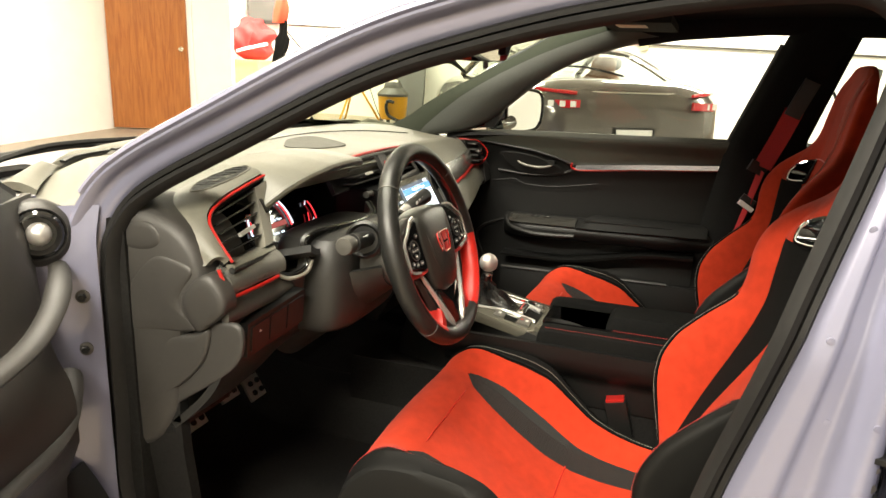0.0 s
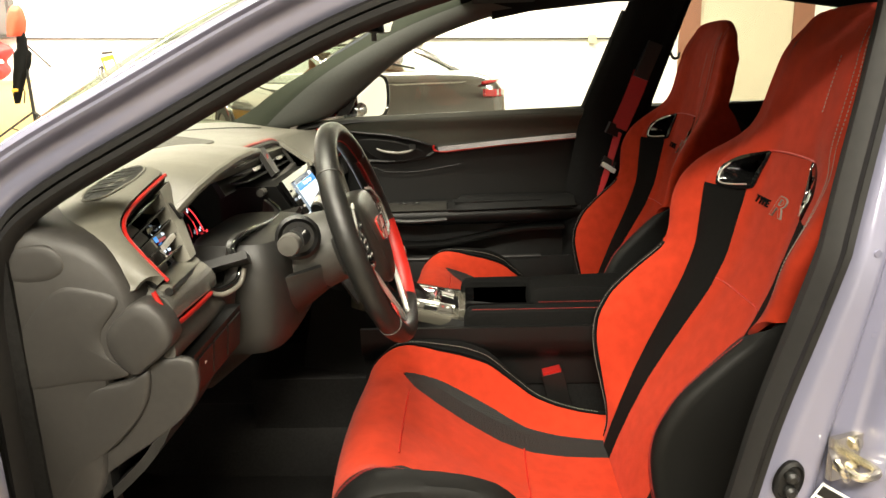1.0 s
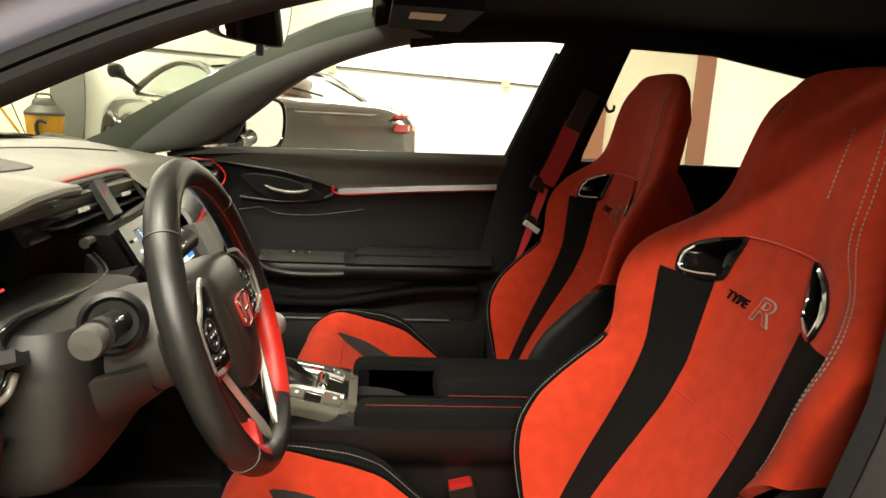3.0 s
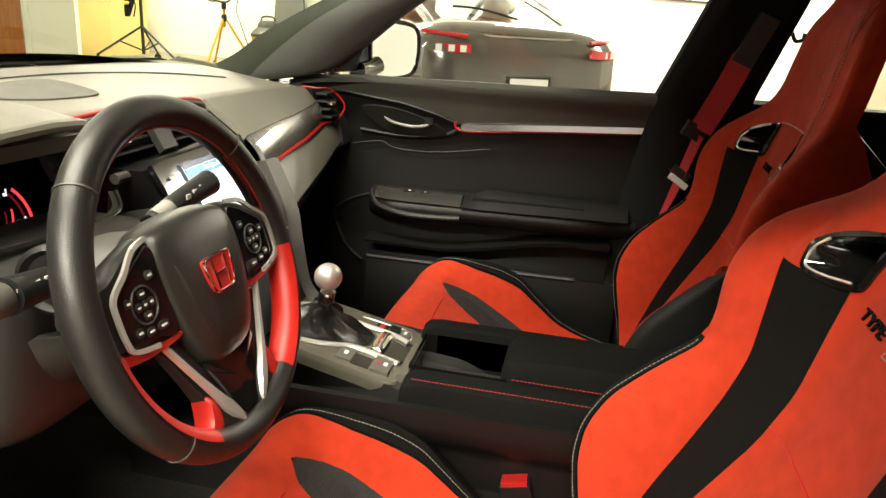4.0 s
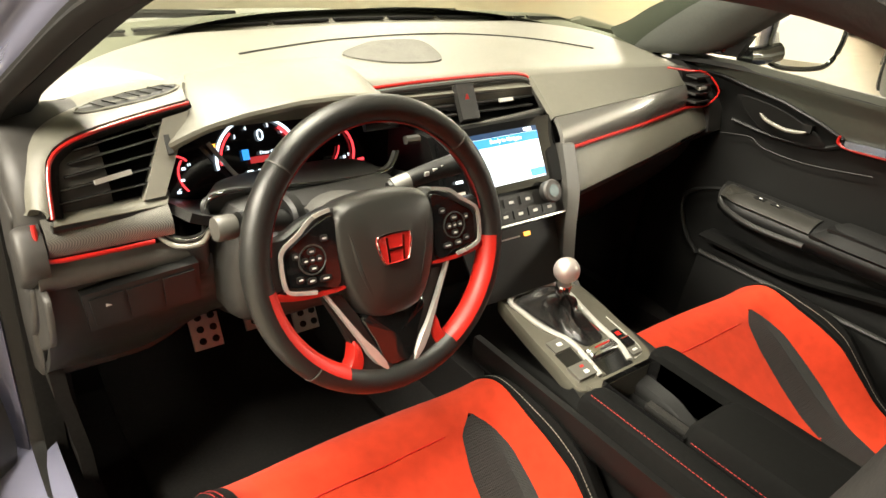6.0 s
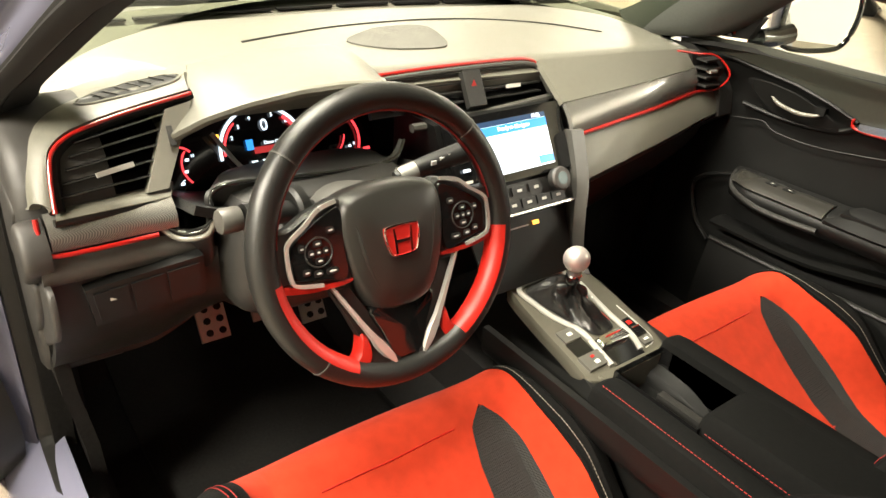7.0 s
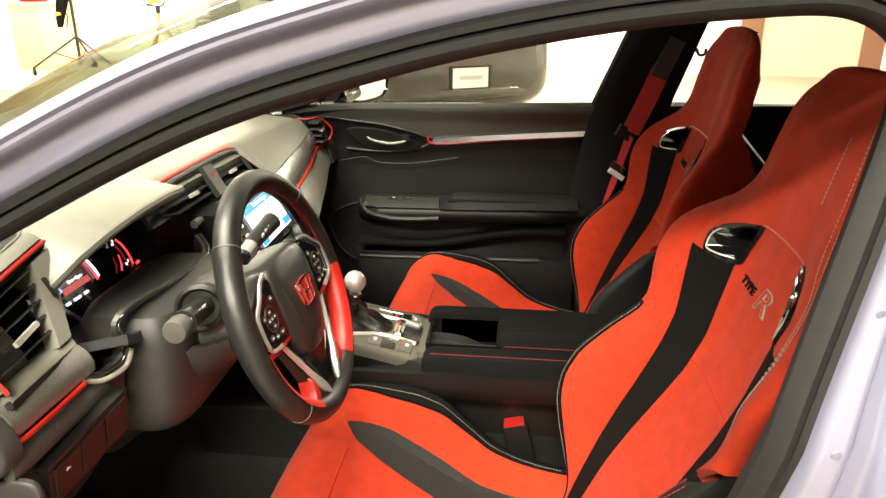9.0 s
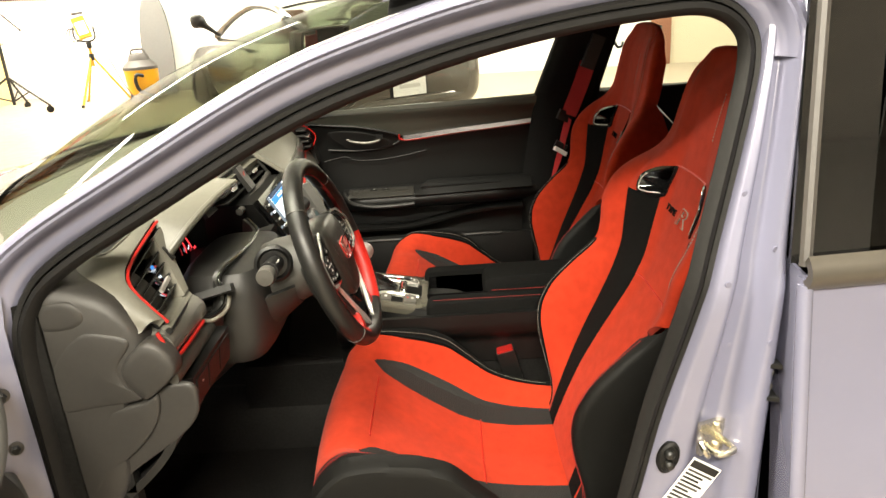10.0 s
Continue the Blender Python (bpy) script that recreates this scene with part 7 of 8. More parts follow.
part("map_pocket", sheet(lambda x, k: (x, 0.64 + 0.024 * k ** 2, 0.30 + 0.235 * k + 0.01 * (x + 0.1) * k), lin(-0.12, 0.50, 12), lin(0, 1, 8), 0.01), DOOR_BLACK, pd)
# paler tube for the lit edge of the pocket
part("pocket_edge", tube([(x, 0.664, 0.536 + 0.01 * (x + 0.1)) for x in lin(-0.12, 0.40, 12)], 0.006, 8), DARK_DASH, pd, "pocket edge, highlight in its paler plastic")
part("arm_pad", sheet(lambda x, k: (x, 0.630 + 0.060 * k, 0.690 + 0.06 * (x - 0.12) * (1 - k) * 0.4 + 0.034 * math.sin(1.57 * k) * sstep(0.105, 0.17, x)), lin(0.118, 0.50, 18), lin(0, 1, 9), -0.008), SEAT_LEATHER, pd, "black padded arm rest")
part("pocket_frame", tube(curve([(-0.114, 0.704, 0.690), (-0.16, 0.704, 0.676), (-0.200, 0.702, 0.656), (-0.220, 0.700, 0.622), (-0.190, 0.698, 0.552), (-0.144, 0.696, 0.512)], 30), 0.005, 8), DOOR_BLACK, pd, "raised frame of the door pocket")
part("pocket_shelf", sheet(lambda x, k: (x, 0.640 + 0.065 * k, 0.586 + 0.05 * sstep(0.05, 0.40, x) + 0.006 * math.sin(k * 3)), lin(-0.12, 0.47, 16), lin(0, 1, 5), 0.008), DOOR_BLACK, pd, "upper shelf of the door pocket")
part("panel_crease", tube(curve([(-0.180, 0.7105, 0.808), (-0.133, 0.7105, 0.817), (-0.103, 0.711, 0.820), (-0.067, 0.711, 0.806), (0.032, 0.711, 0.806), (0.16, 0.711, 0.826)], 30), 0.0014, 6), DOOR_BLACK, pd)
part("pad_edge", tube([(x, pin(x, strip_z(x)) - 0.003, strip_z(x) + 0.001) for x in lin(-0.30, 0.085, 26)], 0.0045, 8), DOOR_BLACK, pd, "rounded edge below the soft pad")
# sail panel with tweeter
part("sail_panel", prism([(-0.325, 0.690, 0.955), (-0.20, 0.674, 0.985), (-0.148, 0.660, 1.05), (-0.165, 0.662, 1.045), (-0.26, 0.676, 0.99)], (0, 0.03, 0)), DOOR_BLACK, pd, bevel=0.003)
part("sail_panel", prism([(-0.29, 0.684, 0.97), (-0.17, 0.668, 0.985), (-0.142, 0.655, 1.035), (-0.16, 0.657, 1.040)], (0, 0.02, 0)), DOOR_BLACK, pd, bevel=0.003)
tw = part("tweeter", lathe([(0.026, 0), (0.026, 0.008), (0.021, 0.012), (0.017, 0.006), (0.0, 0.005)], (-0.222, 0.678, 1.006), (0.15, -1, 0.12)), GLOSS_BLACK, pd, "round black tweeter")
part("tweeter_dome", lathe([(0.009, 0), (0.008, 0.004), (0.004, 0.007), (0, 0.0075)], (-0.221, 0.672, 1.0065), (0.15, -1, 0.12), 16), ALU, tw, "small metal dome")
gl = part("window_pane", sheet(lambda x, k: (lambda z: (x, 0.705 - (z - 0.9) * 0.22, z))(belt(x) - 0.01 + (interp(P_FRONT, x) + 0.01 - belt(x)) * k), lin(-0.20, 0.62, 14), lin(0, 1, 6)), GLASS, pd, "clear side window")
gl.visible_shadow = False

# rear passenger door
rp = thing("rear_passenger_door", "black rear door panel behind the passenger seat", "car door")
part("door_panel", sheet(lambda x, z: (x, 0.70 - 0.02 * sstep(0.9, 0.98, z), z), lin(0.68, 1.7, 10), lin(0.28, 0.985, 10), 0.03), DOOR_BLACK, rp)
part("belt_cap", sheet(lambda x, k: (x, 0.683 + 0.10 * k, 0.986 + 0.01 * sstep(0.7, 1.4, x) - 0.01 * k), lin(0.70, 1.7, 8), lin(0, 1, 3), 0.01), RUBBER, rp, "black window ledge")
part("outer_skin", sheet(lambda x, z: (x, 0.80, z), lin(0.63, 1.75, 6), lin(0.28, 0.97, 5), 0.015), PAINT, rp)
g2 = part("window_pane", sheet(lambda x, k: (x, 0.69 - 0.065 * k, 0.985 + 0.29 * k - 0.10 * k * sstep(1.2, 1.7, x)), lin(0.72, 1.68, 8), lin(0, 1, 5)), GLASS, rp, "clear side window")
g2.visible_shadow = False
part("coat_hook", tube(curve([(0.765, 0.645, 1.135), (0.772, 0.640, 1.120), (0.785, 0.640, 1.122), (0.788, 0.642, 1.135)], 12), 0.004, 8), BLACK_PLASTIC, rp)

# outside mirror
om = thing("side_mirror", "outside mirror in a lilac-grey housing on the passenger door", "side mirror")
n_m = Vector((0.86, -0.50, 0.0))
u_m = Vector((0.50, 0.86, 0.0))
MC = Vector((-0.122, 0.852, 1.030))
mo = [(-0.082, 0.050), (-0.05, 0.066), (0.03, 0.066), (0.075, 0.050), (0.085, 0.0), (0.070, -0.050), (0.03, -0.066), (-0.05, -0.066), (-0.080, -0.04)]
mc = [MC + u_m * p.x + Vector((0, 0, p.y)) for p in curve([(a, b, 0) for a, b in mo], 40, True)]
part("mirror_glass", prism([MC + (p - MC) * 0.97 + n_m * 0.002 for p in mc], n_m * 0.002), MIRROR, om, "mirror glass")
part("housing", rings(bmesh.new(), [[MC + (p - MC) * 0.985 for p in mc], [MC + (p - MC) * 1.07 + n_m * 0.006 for p in mc], [MC + (p - MC) * 1.12 - n_m * 0.02 for p in mc], [MC + (p - MC) * 0.95 - n_m * 0.07 for p in mc], [MC + (p - MC) * 0.55 - n_m * 0.11 for p in mc], [MC + (p - MC) * 0.05 - n_m * 0.12 for p in mc]]), PAINT, om)
part("bezel", tube([MC + (p - MC) * 1.03 + n_m * 0.004 for p in mc], 0.006, 8, True), GLOSS_BLACK, om, "black bezel")
part("arm", tube([(-0.17, 0.70, 0.985), (-0.165, 0.76, 0.985), (-0.15, 0.80, 0.995)], 0.022, 10), GLOSS_BLACK, om)

# driver's door, standing open
dd = thing("driver_door", "driver's door standing open, black inner panel", "car door", at=Matrix.Translation((-0.486, -0.763, 0)) @ Euler((0, 0, radians(-75))).to_matrix().to_4x4())


def din(x, z):
    return 0.02 + interp([(0.3, 0.06), (0.55, 0.07), (0.62, 0.10), (0.70, 0.10), (0.78, 0.06), (0.88, 0.05), (0.96, 0.02)], z) * sstep(-0.01, 0.10, x)


# black trim drawn grey-brown: the light falling on it is in the colour
part("inner_panel", sheet(lambda x, z: (x, din(x, z), z), lin(0.0, 1.0, 24), lin(0.30, 0.965, 22), -0.01), END_GREY, dd, "black inner panel in a lit grey-brown tone")
part("door_edge", box(-0.012, 0.0, -0.075, 0.02, 0.30, 0.96), PAINT, dd, "painted door edge", bevel=0.006)
part("outer_skin", sheet(lambda x, z: (x, -0.085 + 0.015 * sstep(0.6, 0.95, z), z), lin(-0.04, 1.03, 10), lin(0.28, 0.96, 10), 0.012), PAINT, dd)
part("sail_panel", prism([(-0.01, 0.015, 0.94), (0.17, 0.0, 0.965), (0.14, -0.02, 1.06), (0.08, -0.03, 1.02)], (0, -0.03, 0)), BLACK_PLASTIC, dd, bevel=0.004)
part("window_frame", tube(curve([(0.0, -0.02, 0.955), (0.16, -0.04, 1.06), (0.40, -0.07, 1.19), (0.62, -0.10, 1.25), (0.85, -0.11, 1.27), (1.0, -0.11, 1.26)], 24), 0.018, 8), RUBBER, dd, "black window frame")
wg = part("window_pane", sheet(lambda x, k: (x, -0.035 - 0.07 * k, 0.955 + k * (interp([(0.0, 0.96), (0.16, 1.06), (0.40, 1.19), (0.62, 1.25), (1.0, 1.26)], x) - 0.955)), lin(0.02, 1.0, 8), lin(0, 1, 5)), GLASS, dd, "clear side window")
wg.visible_shadow = False
dt = part("tweeter", lathe([(0.036, -0.01), (0.036, 0.010), (0.030, 0.016), (0.024, 0.008), (0.0, 0.006)], (0.030, 0.045, 0.912), (0.74, 0.65, 0.1)), GLOSS_BLACK, dd, "round black tweeter")
part("tweeter_dome", lathe([(0.018, 0), (0.016, 0.008), (0.009, 0.014), (0, 0.016)], (0.033, 0.049, 0.9125), (0.74, 0.65, 0.1), 18), ALU, dt, "metal dome")
part("pocket", sheet(lambda x, k: (x, 0.07 + 0.05 * math.sin(k * 3.1), 0.32 + 0.22 * k), lin(0.02, 0.75, 8), lin(0, 1, 8), -0.01), BLACK_PLASTIC, dd)
# same lit grey-brown for the arm sweep
part("arm_sweep", tube(curve([(0.004, 0.050, 0.872), (0.05, 0.085, 0.852), (0.12, 0.112, 0.820), (0.22, 0.125, 0.795), (0.45, 0.128, 0.780), (0.70, 0.120, 0.780)], 30), [0.010 + 0.008 * min(1.0, k / 8) for k in range(31)], 12, flat=0.55), END_GREY, dd, "padded arm sweep in a lit grey-brown tone")
part("pull_ledge", tube(curve([(0.004, 0.050, 0.700), (0.06, 0.085, 0.668), (0.16, 0.112, 0.640), (0.45, 0.118, 0.630)], 24), 0.020, 12, flat=0.6), END_GREY, dd, "ledge of the door pocket")
part("tweeter_pod", lathe([(0.050, -0.030), (0.050, -0.004), (0.046, 0.006), (0.038, 0.012), (0.036, 0.006)], (0.030, 0.045, 0.912), (0.74, 0.65, 0.1), 32), END_GREY, dd, "round tweeter pod")
# hinges and check strap on the post
for hx, hy, hz in ((-0.398, -0.745, 0.812), (-0.400, -0.746, 0.728), (-0.414, -0.765, 0.638)):
    h = thing("door_hinge_bolt", "dark bolt on the painted hinge post", "bolt", "hinge bolts", at=pose(hx, hy, hz))
    part("washer", lathe([(0.0105, -0.006), (0.0105, 0.004), (0.008, 0.005)], (0, 0, 0), (0.6, -1, 0), 14), GREY_PLASTIC, h)
    part("head", lathe([(0.0065, 0.003), (0.0065, 0.010), (0.005, 0.012), (0, 0.012)], (0, 0, 0), (0.6, -1, 0), 6), BLACK_PLASTIC, h)

# seat belts
sb = thing("seat_belt", "red seat belt webbing hanging on the pillar", "seat belt")
part("webbing", ribbon(curve([(0.672, 0.588, 1.085), (0.650, 0.590, 1.02), (0.615, 0.598, 0.93)], 14), (-0.2, -1, 0.1), 0.047, 0.0015), RED_BELT, sb)
part("webbing", ribbon(curve([(0.615, 0.600, 0.92), (0.60, 0.615, 0.85), (0.585, 0.63, 0.78), (0.56, 0.65, 0.70), (0.53, 0.665, 0.55)], 20), lambda i: (-0.9, -0.5 + 0.02 * i, 0.1), 0.032, 0.0015), RED_BELT, sb)
part("guide", box(-0.024, 0.024, -0.008, 0.008, -0.016, 0.016), BLACK_PLASTIC, sb, bevel=0.006, at=pose(0.605, 0.606, 0.925, 0, 25, 10))
# plain white stands in for the bright reflection on the steel
part("tongue", prism([Vector(p) for p in ((0.570, 0.596, 0.836), (0.606, 0.596, 0.813), (0.600, 0.594, 0.802), (0.564, 0.594, 0.825))], (0.004, -0.006, 0)), WHITE_PLASTIC, sb, "steel tongue, bright reflection put in as white")
part("tongue_grip", box(-0.02, 0.02, -0.007, 0.007, -0.010, 0.010), BLACK_PLASTIC, sb, bevel=0.003, at=pose(0.592, 0.612, 0.832, 0, 32, 0))
part("anchor_cover", box(-0.02, 0.02, -0.012, 0.012, -0.05, 0.05), BLACK_PLASTIC, sb, bevel=0.006, at=pose(0.685, 0.582, 1.115, 0, 22, 0))

# inside mirror
im = thing("rear_view_mirror", "black rear-view mirror behind the windscreen", "rear-view mirror")
RC = Vector((-0.005, -0.055, 1.215))
ro = [(-0.115, 0.022), (-0.09, 0.034), (0.09, 0.034), (0.115, 0.020), (0.108, -0.022), (0.08, -0.034), (-0.08, -0.034), (-0.108, -0.020)]
rn = Vector((0.93, -0.30, -0.15)).normalized()
ru = Vector((0.30, 0.95, 0.0)).normalized()
rv = rn.cross(ru)
rc = [RC + ru * p.x + rv * p.y for p in curve([(a, b, 0) for a, b in ro], 40, True)]
part("housing", rings(bmesh.new(), [[RC + (p - RC) * s + rn * h for p in rc] for s, h in ((0.96, 0.004), (1.02, 0.003), (1.03, -0.01), (0.9, -0.03), (0.5, -0.045), (0.05, -0.047))]), BLACK_PLASTIC, im)
part("mirror_glass", prism([RC + (p - RC) * 0.955 + rn * 0.002 for p in rc], rn * 0.003), MIRROR, im, "mirror glass")
part("stem", tube([RC + rn * -0.04, RC + Vector((-0.05, 0.03, 0.035)), RC + Vector((-0.09, 0.05, 0.055))], 0.010, 8), BLACK_PLASTIC, im)
part("tab", tube([RC + rv * -0.034 + ru * 0.03, RC + rv * -0.05 + ru * 0.035], 0.006, 8), BLACK_PLASTIC, im)
# roof console
rcn = thing("roof_console", "black roof console with a pale label", "roof console")
part("console", rings(bmesh.new(), [[Vector((x, y, z)) for x, y in ((0.18, -0.09 * s), (0.36, -0.08 * s), (0.36, 0.08 * s), (0.18, 0.09 * s))] for s, z in ((1.1, 1.312), (1.0, 1.292), (0.8, 1.285))]), BLACK_PLASTIC, rcn, bevel=0.004)
sv = thing("sun_visor", "black cloth sun visor with a pale label", "sun visor")
part("flap", box(0.20, 0.36, 0.12, 0.50, 1.272, 1.290), HEADLINER, sv, bevel=0.006)
part("label_sheet", box(0.235, 0.30, 0.20, 0.29, 1.2700, 1.2718), mat("visor_label_cream", (0.6, 0.52, 0.38), 0.6), sv, "cream label")
# rear bench
rb = thing("rear_bench", "black rear bench seat", "car seat")
part("bench_cushion", box(1.05, 1.55, -0.62, 0.62, 0.34, 0.52), BLACK_CLOTH, rb, bevel=0.05, seg=3)
part("bench_back", rings(bmesh.new(), [[Vector((x, -0.62, z)), Vector((x, 0.62, z)), Vector((x + 0.12, 0.62, z)), Vector((x + 0.12, -0.62, z))] for x, z in ((1.48, 0.5), (1.6, 0.92))]), BLACK_CLOTH, rb, bevel=0.04)

# ---- things in the garage ----
def parked_car():
    a = radians(32.2)
    m = Matrix.Translation((-0.076, 4.396, 0.101)) @ Euler((0, 0, a)).to_matrix().to_4x4()
    car = thing("parked_car", "dark silver sports coupe parked with its tail towards the hatchback", "car", at=m)
    rows = [(-0.02, 0.60, 0.42, 0.78), (0.0, 0.68, 0.34, 0.84), (0.04, 0.76, 0.30, 0.93), (0.12, 0.81, 0.26, 0.99), (0.35, 0.85, 0.22, 1.01), (0.8, 0.865, 0.20, 1.00), (1.3, 0.86, 0.20, 1.00), (2.0, 0.85, 0.20, 1.01), (2.8, 0.85, 0.20, 1.01), (3.4, 0.86, 0.20, 0.99), (3.9, 0.82, 0.22, 0.90), (4.2, 0.74, 0.28, 0.76), (4.3, 0.55, 0.36, 0.62)]
    secs = []
    for s, w, z0, z1 in rows:
        ring = []
        for k in range(28):
            t = 2 * math.pi * k / 28
            c, q = math.cos(t), math.sin(t)
            ring.append(Vector((w * math.copysign(abs(c) ** 0.45, c), s, (z0 + z1) / 2 + (z1 - z0) / 2 * math.copysign(abs(q) ** 0.5, q))))
        secs.append(ring)
    part("body", rings(bmesh.new(), secs), CAR_GREY, car)
    # greenhouse: roof, pillars and glass
    cabin = [(0.42, 0.62, 1.00), (0.85, 0.60, 1.14), (1.3, 0.57, 1.26), (1.75, 0.57, 1.31), (2.1, 0.58, 1.30), (2.5, 0.64, 1.20), (2.95, 0.70, 1.03)]
    part("roof", sheet(lambda s, k: (k * interp([(c[0], c[1]) for c in cabin], s), s, interp([(c[0], c[2]) for c in cabin], s) - 0.06 * k * k), lin(1.3, 2.12, 10), lin(-1, 1, 12), 0.02), CAR_GREY, car)
    for sg in (-1, 1):
        part("pillar", tube(curve([(sg * w, s, z - 0.05) for s, w, z in cabin], 26), 0.035, 8), CAR_GREY, car)
    part("rear_window", sheet(lambda s, k: (k * 0.58, s, interp([(c[0], c[2]) for c in cabin], s) - 0.045 * k * k - 0.005), lin(0.42, 1.3, 8), lin(-1, 1, 10)), GLASS, car, "rear window glass")
    part("windscreen", sheet(lambda s, k: (k * 0.60, s, interp([(c[0], c[2]) for c in cabin], s) - 0.045 * k * k - 0.005), lin(2.12, 2.95, 8), lin(-1, 1, 10)), GLASS, car, "windscreen glass")
    for sx in (-0.36, 0.36):
        part("seat", rings(bmesh.new(), [[Vector((sx + w * math.cos(t), 1.55 + 0.07 * math.sin(t) - 0.25 * (z - 0.7), z)) for t in (2 * math.pi * k / 14 for k in range(14))] for z, w in ((0.6, 0.22), (0.9, 0.24), (1.0, 0.20), (1.06, 0.13), (1.16, 0.13), (1.2, 0.08))]), TAN, car, "tan leather seat")
    part("deck_lip", tube([(x, 0.06 + 0.06 * (x / 0.8) ** 2, 0.925) for x in lin(-0.52, 0.52, 16)], 0.012, 8), BLACK_PLASTIC, car)
    part("bright_strip", ribbon([(x, 0.028 + 0.05 * (x / 0.8) ** 2, 0.905) for x in lin(-0.50, 0.50, 16)], (0, -1, 0.2), 0.012, 0.006), CHROME, car, "bright strip")
    part("dark_band", ribbon([(x, 0.028 + 0.05 * (x / 0.8) ** 2, 0.885) for x in lin(-0.50, 0.50, 16)], (0, -1, 0.1), 0.022, 0.006), BLACK_PLASTIC, car)
    part("lower_bumper", tube([(x, -0.01 + 0.10 * (x / 0.8) ** 2, 0.42) for x in lin(-0.64, 0.64, 20)], 0.05, 10), CAR_GREY, car)
    part("plate_recess", box(-0.18, 0.18, -0.030, -0.012, 0.455, 0.635), BLACK_PLASTIC, car, bevel=0.01)
    npl = part("number_plate", box(-0.155, 0.155, -0.040, -0.030, 0.468, 0.62), WHITE_PLASTIC, car, "white number plate", bevel=0.003)
    part("plate_bar", box(-0.10, 0.10, -0.0415, -0.040, 0.53, 0.56), PALE_ICON, npl)
    for sg in (-1, 1):
        lamp = part("tail_lamp", sheet(lambda u, v: (sg * (0.48 + 0.30 * u), -0.035 + 0.16 * u * u, 0.785 + 0.06 * v - 0.01 * u), lin(0, 1, 8), lin(0, 1, 5), -0.03), LAMP_RED, car, "red tail lamp")
        for k in range(3):
            part("lamp_block", sheet(lambda u, v: (sg * (0.52 + 0.08 * k + 0.045 * u), -0.046 + 0.16 * (0.1 + 0.27 * k) ** 2, 0.790 + 0.045 * v), [0, 1], [0, 1], -0.006), WHITE_PLASTIC, lamp, "clear lamp block")
        part("fender_lamp_strip", tube(curve([(sg * 0.50, 0.0, 0.895), (sg * 0.64, 0.05, 0.905), (sg * 0.78, 0.17, 0.915)], 10), 0.014, 8), LAMP_RED, car, "red lamp strip")
        mir = part("door_mirror", tube(curve([(sg * 0.80, 2.45, 1.00), (sg * 0.92, 2.50, 1.10), (sg * 0.98, 2.52, 1.15), (sg * 1.06, 2.54, 1.15)], 12), [0.02, 0.02, 0.02, 0.025, 0.03, 0.045, 0.06, 0.07, 0.075, 0.075, 0.07, 0.06, 0.03], 10), BLACK_PLASTIC, car, "black door mirror")
        for s in (0.85, 3.35):
            part("wheel_arch", tube([(sg * 0.862, s + 0.385 * math.cos(t), 0.345 + 0.385 * math.sin(t)) for t in lin(-0.2, 3.34, 24)], 0.022, 8), CAR_GREY, car, "rolled wheel arch edge")
            # black disc on the closed body side stands in for the wheel well's shade
            part("arch_shadow", lathe([(0.375, 0.0), (0.375, 0.004), (0.0, 0.004)], (sg * 0.858, s, 0.345), (sg, 0, 0), 32), BLACK_PLASTIC, car, "black disc for the shade in the wheel well")
            wh = part("wheel", lathe([(0.34, -0.06), (0.345, -0.02), (0.345, 0.08), (0.34, 0.105), (0.26, 0.115), (0.25, 0.09), (0.06, 0.08), (0, 0.08)], (sg * 0.775, s, 0.345), (sg, 0, 0), 32), RUBBER, car, "black tyre")
            part("rim", lathe([(0.25, 0.085), (0.25, 0.10), (0.235, 0.105), (0.08, 0.09), (0.0, 0.092)], (sg * 0.775, s, 0.345), (sg, 0, 0), 32), GREY_PLASTIC, wh, "dark grey rim")
    part("wiper", tube(curve([(0.1, 0.45, 1.03), (-0.15, 0.62, 1.09), (-0.35, 0.72, 1.10)], 10), 0.010, 6), BLACK_PLASTIC, car)
    return car


parked_car()

# shop vacuum
VX, VY = -3.50, 7.35
vac = thing("shop_vacuum", "yellow and grey shop vacuum on the floor", "vacuum cleaner", at=Matrix.Translation((VX, VY, ground(VX, VY))) @ Matrix.Scale(0.85, 4))
part("tank", lathe([(0.20, 0.09), (0.215, 0.12), (0.235, 0.42), (0.24, 0.44), (0.23, 0.45), (0.0, 0.45)], (0, 0, 0)), YELLOW, vac, "yellow tank")
part("head", lathe([(0.245, 0.44), (0.245, 0.48), (0.20, 0.53), (0.15, 0.57), (0.14, 0.62), (0.11, 0.66), (0.0, 0.67)], (0, 0, 0)), GREY_PLASTIC, vac, "grey motor head")
part("carry_handle", tube(curve([(-0.1, 0, 0.63), (-0.08, 0, 0.71), (0.08, 0, 0.71), (0.1, 0, 0.63)], 14), 0.014, 8), GREY_PLASTIC, vac)
part("hose", tube(curve([(0.12, -0.24, 0.36), (0.05, -0.30, 0.38), (0.02, -0.30, 0.28), (0.05, -0.27, 0.16), (0.16, -0.25, 0.10)], 24), 0.026, 10), BLACK_PLASTIC, vac, "black hose")
for k in range(4):
    t = radians(45 + 90 * k)
    part("caster", lathe([(0.035, -0.015), (0.035, 0.015)], (0.20 * math.cos(t), 0.20 * math.sin(t), 0.035), (1, 0, 0), 14), BLACK_PLASTIC, vac)
    part("caster_arm", tube([(0.20 * math.cos(t), 0.20 * math.sin(t), 0.05), (0.18 * math.cos(t), 0.18 * math.sin(t), 0.11)], 0.03, 8), GREY_PLASTIC, vac)

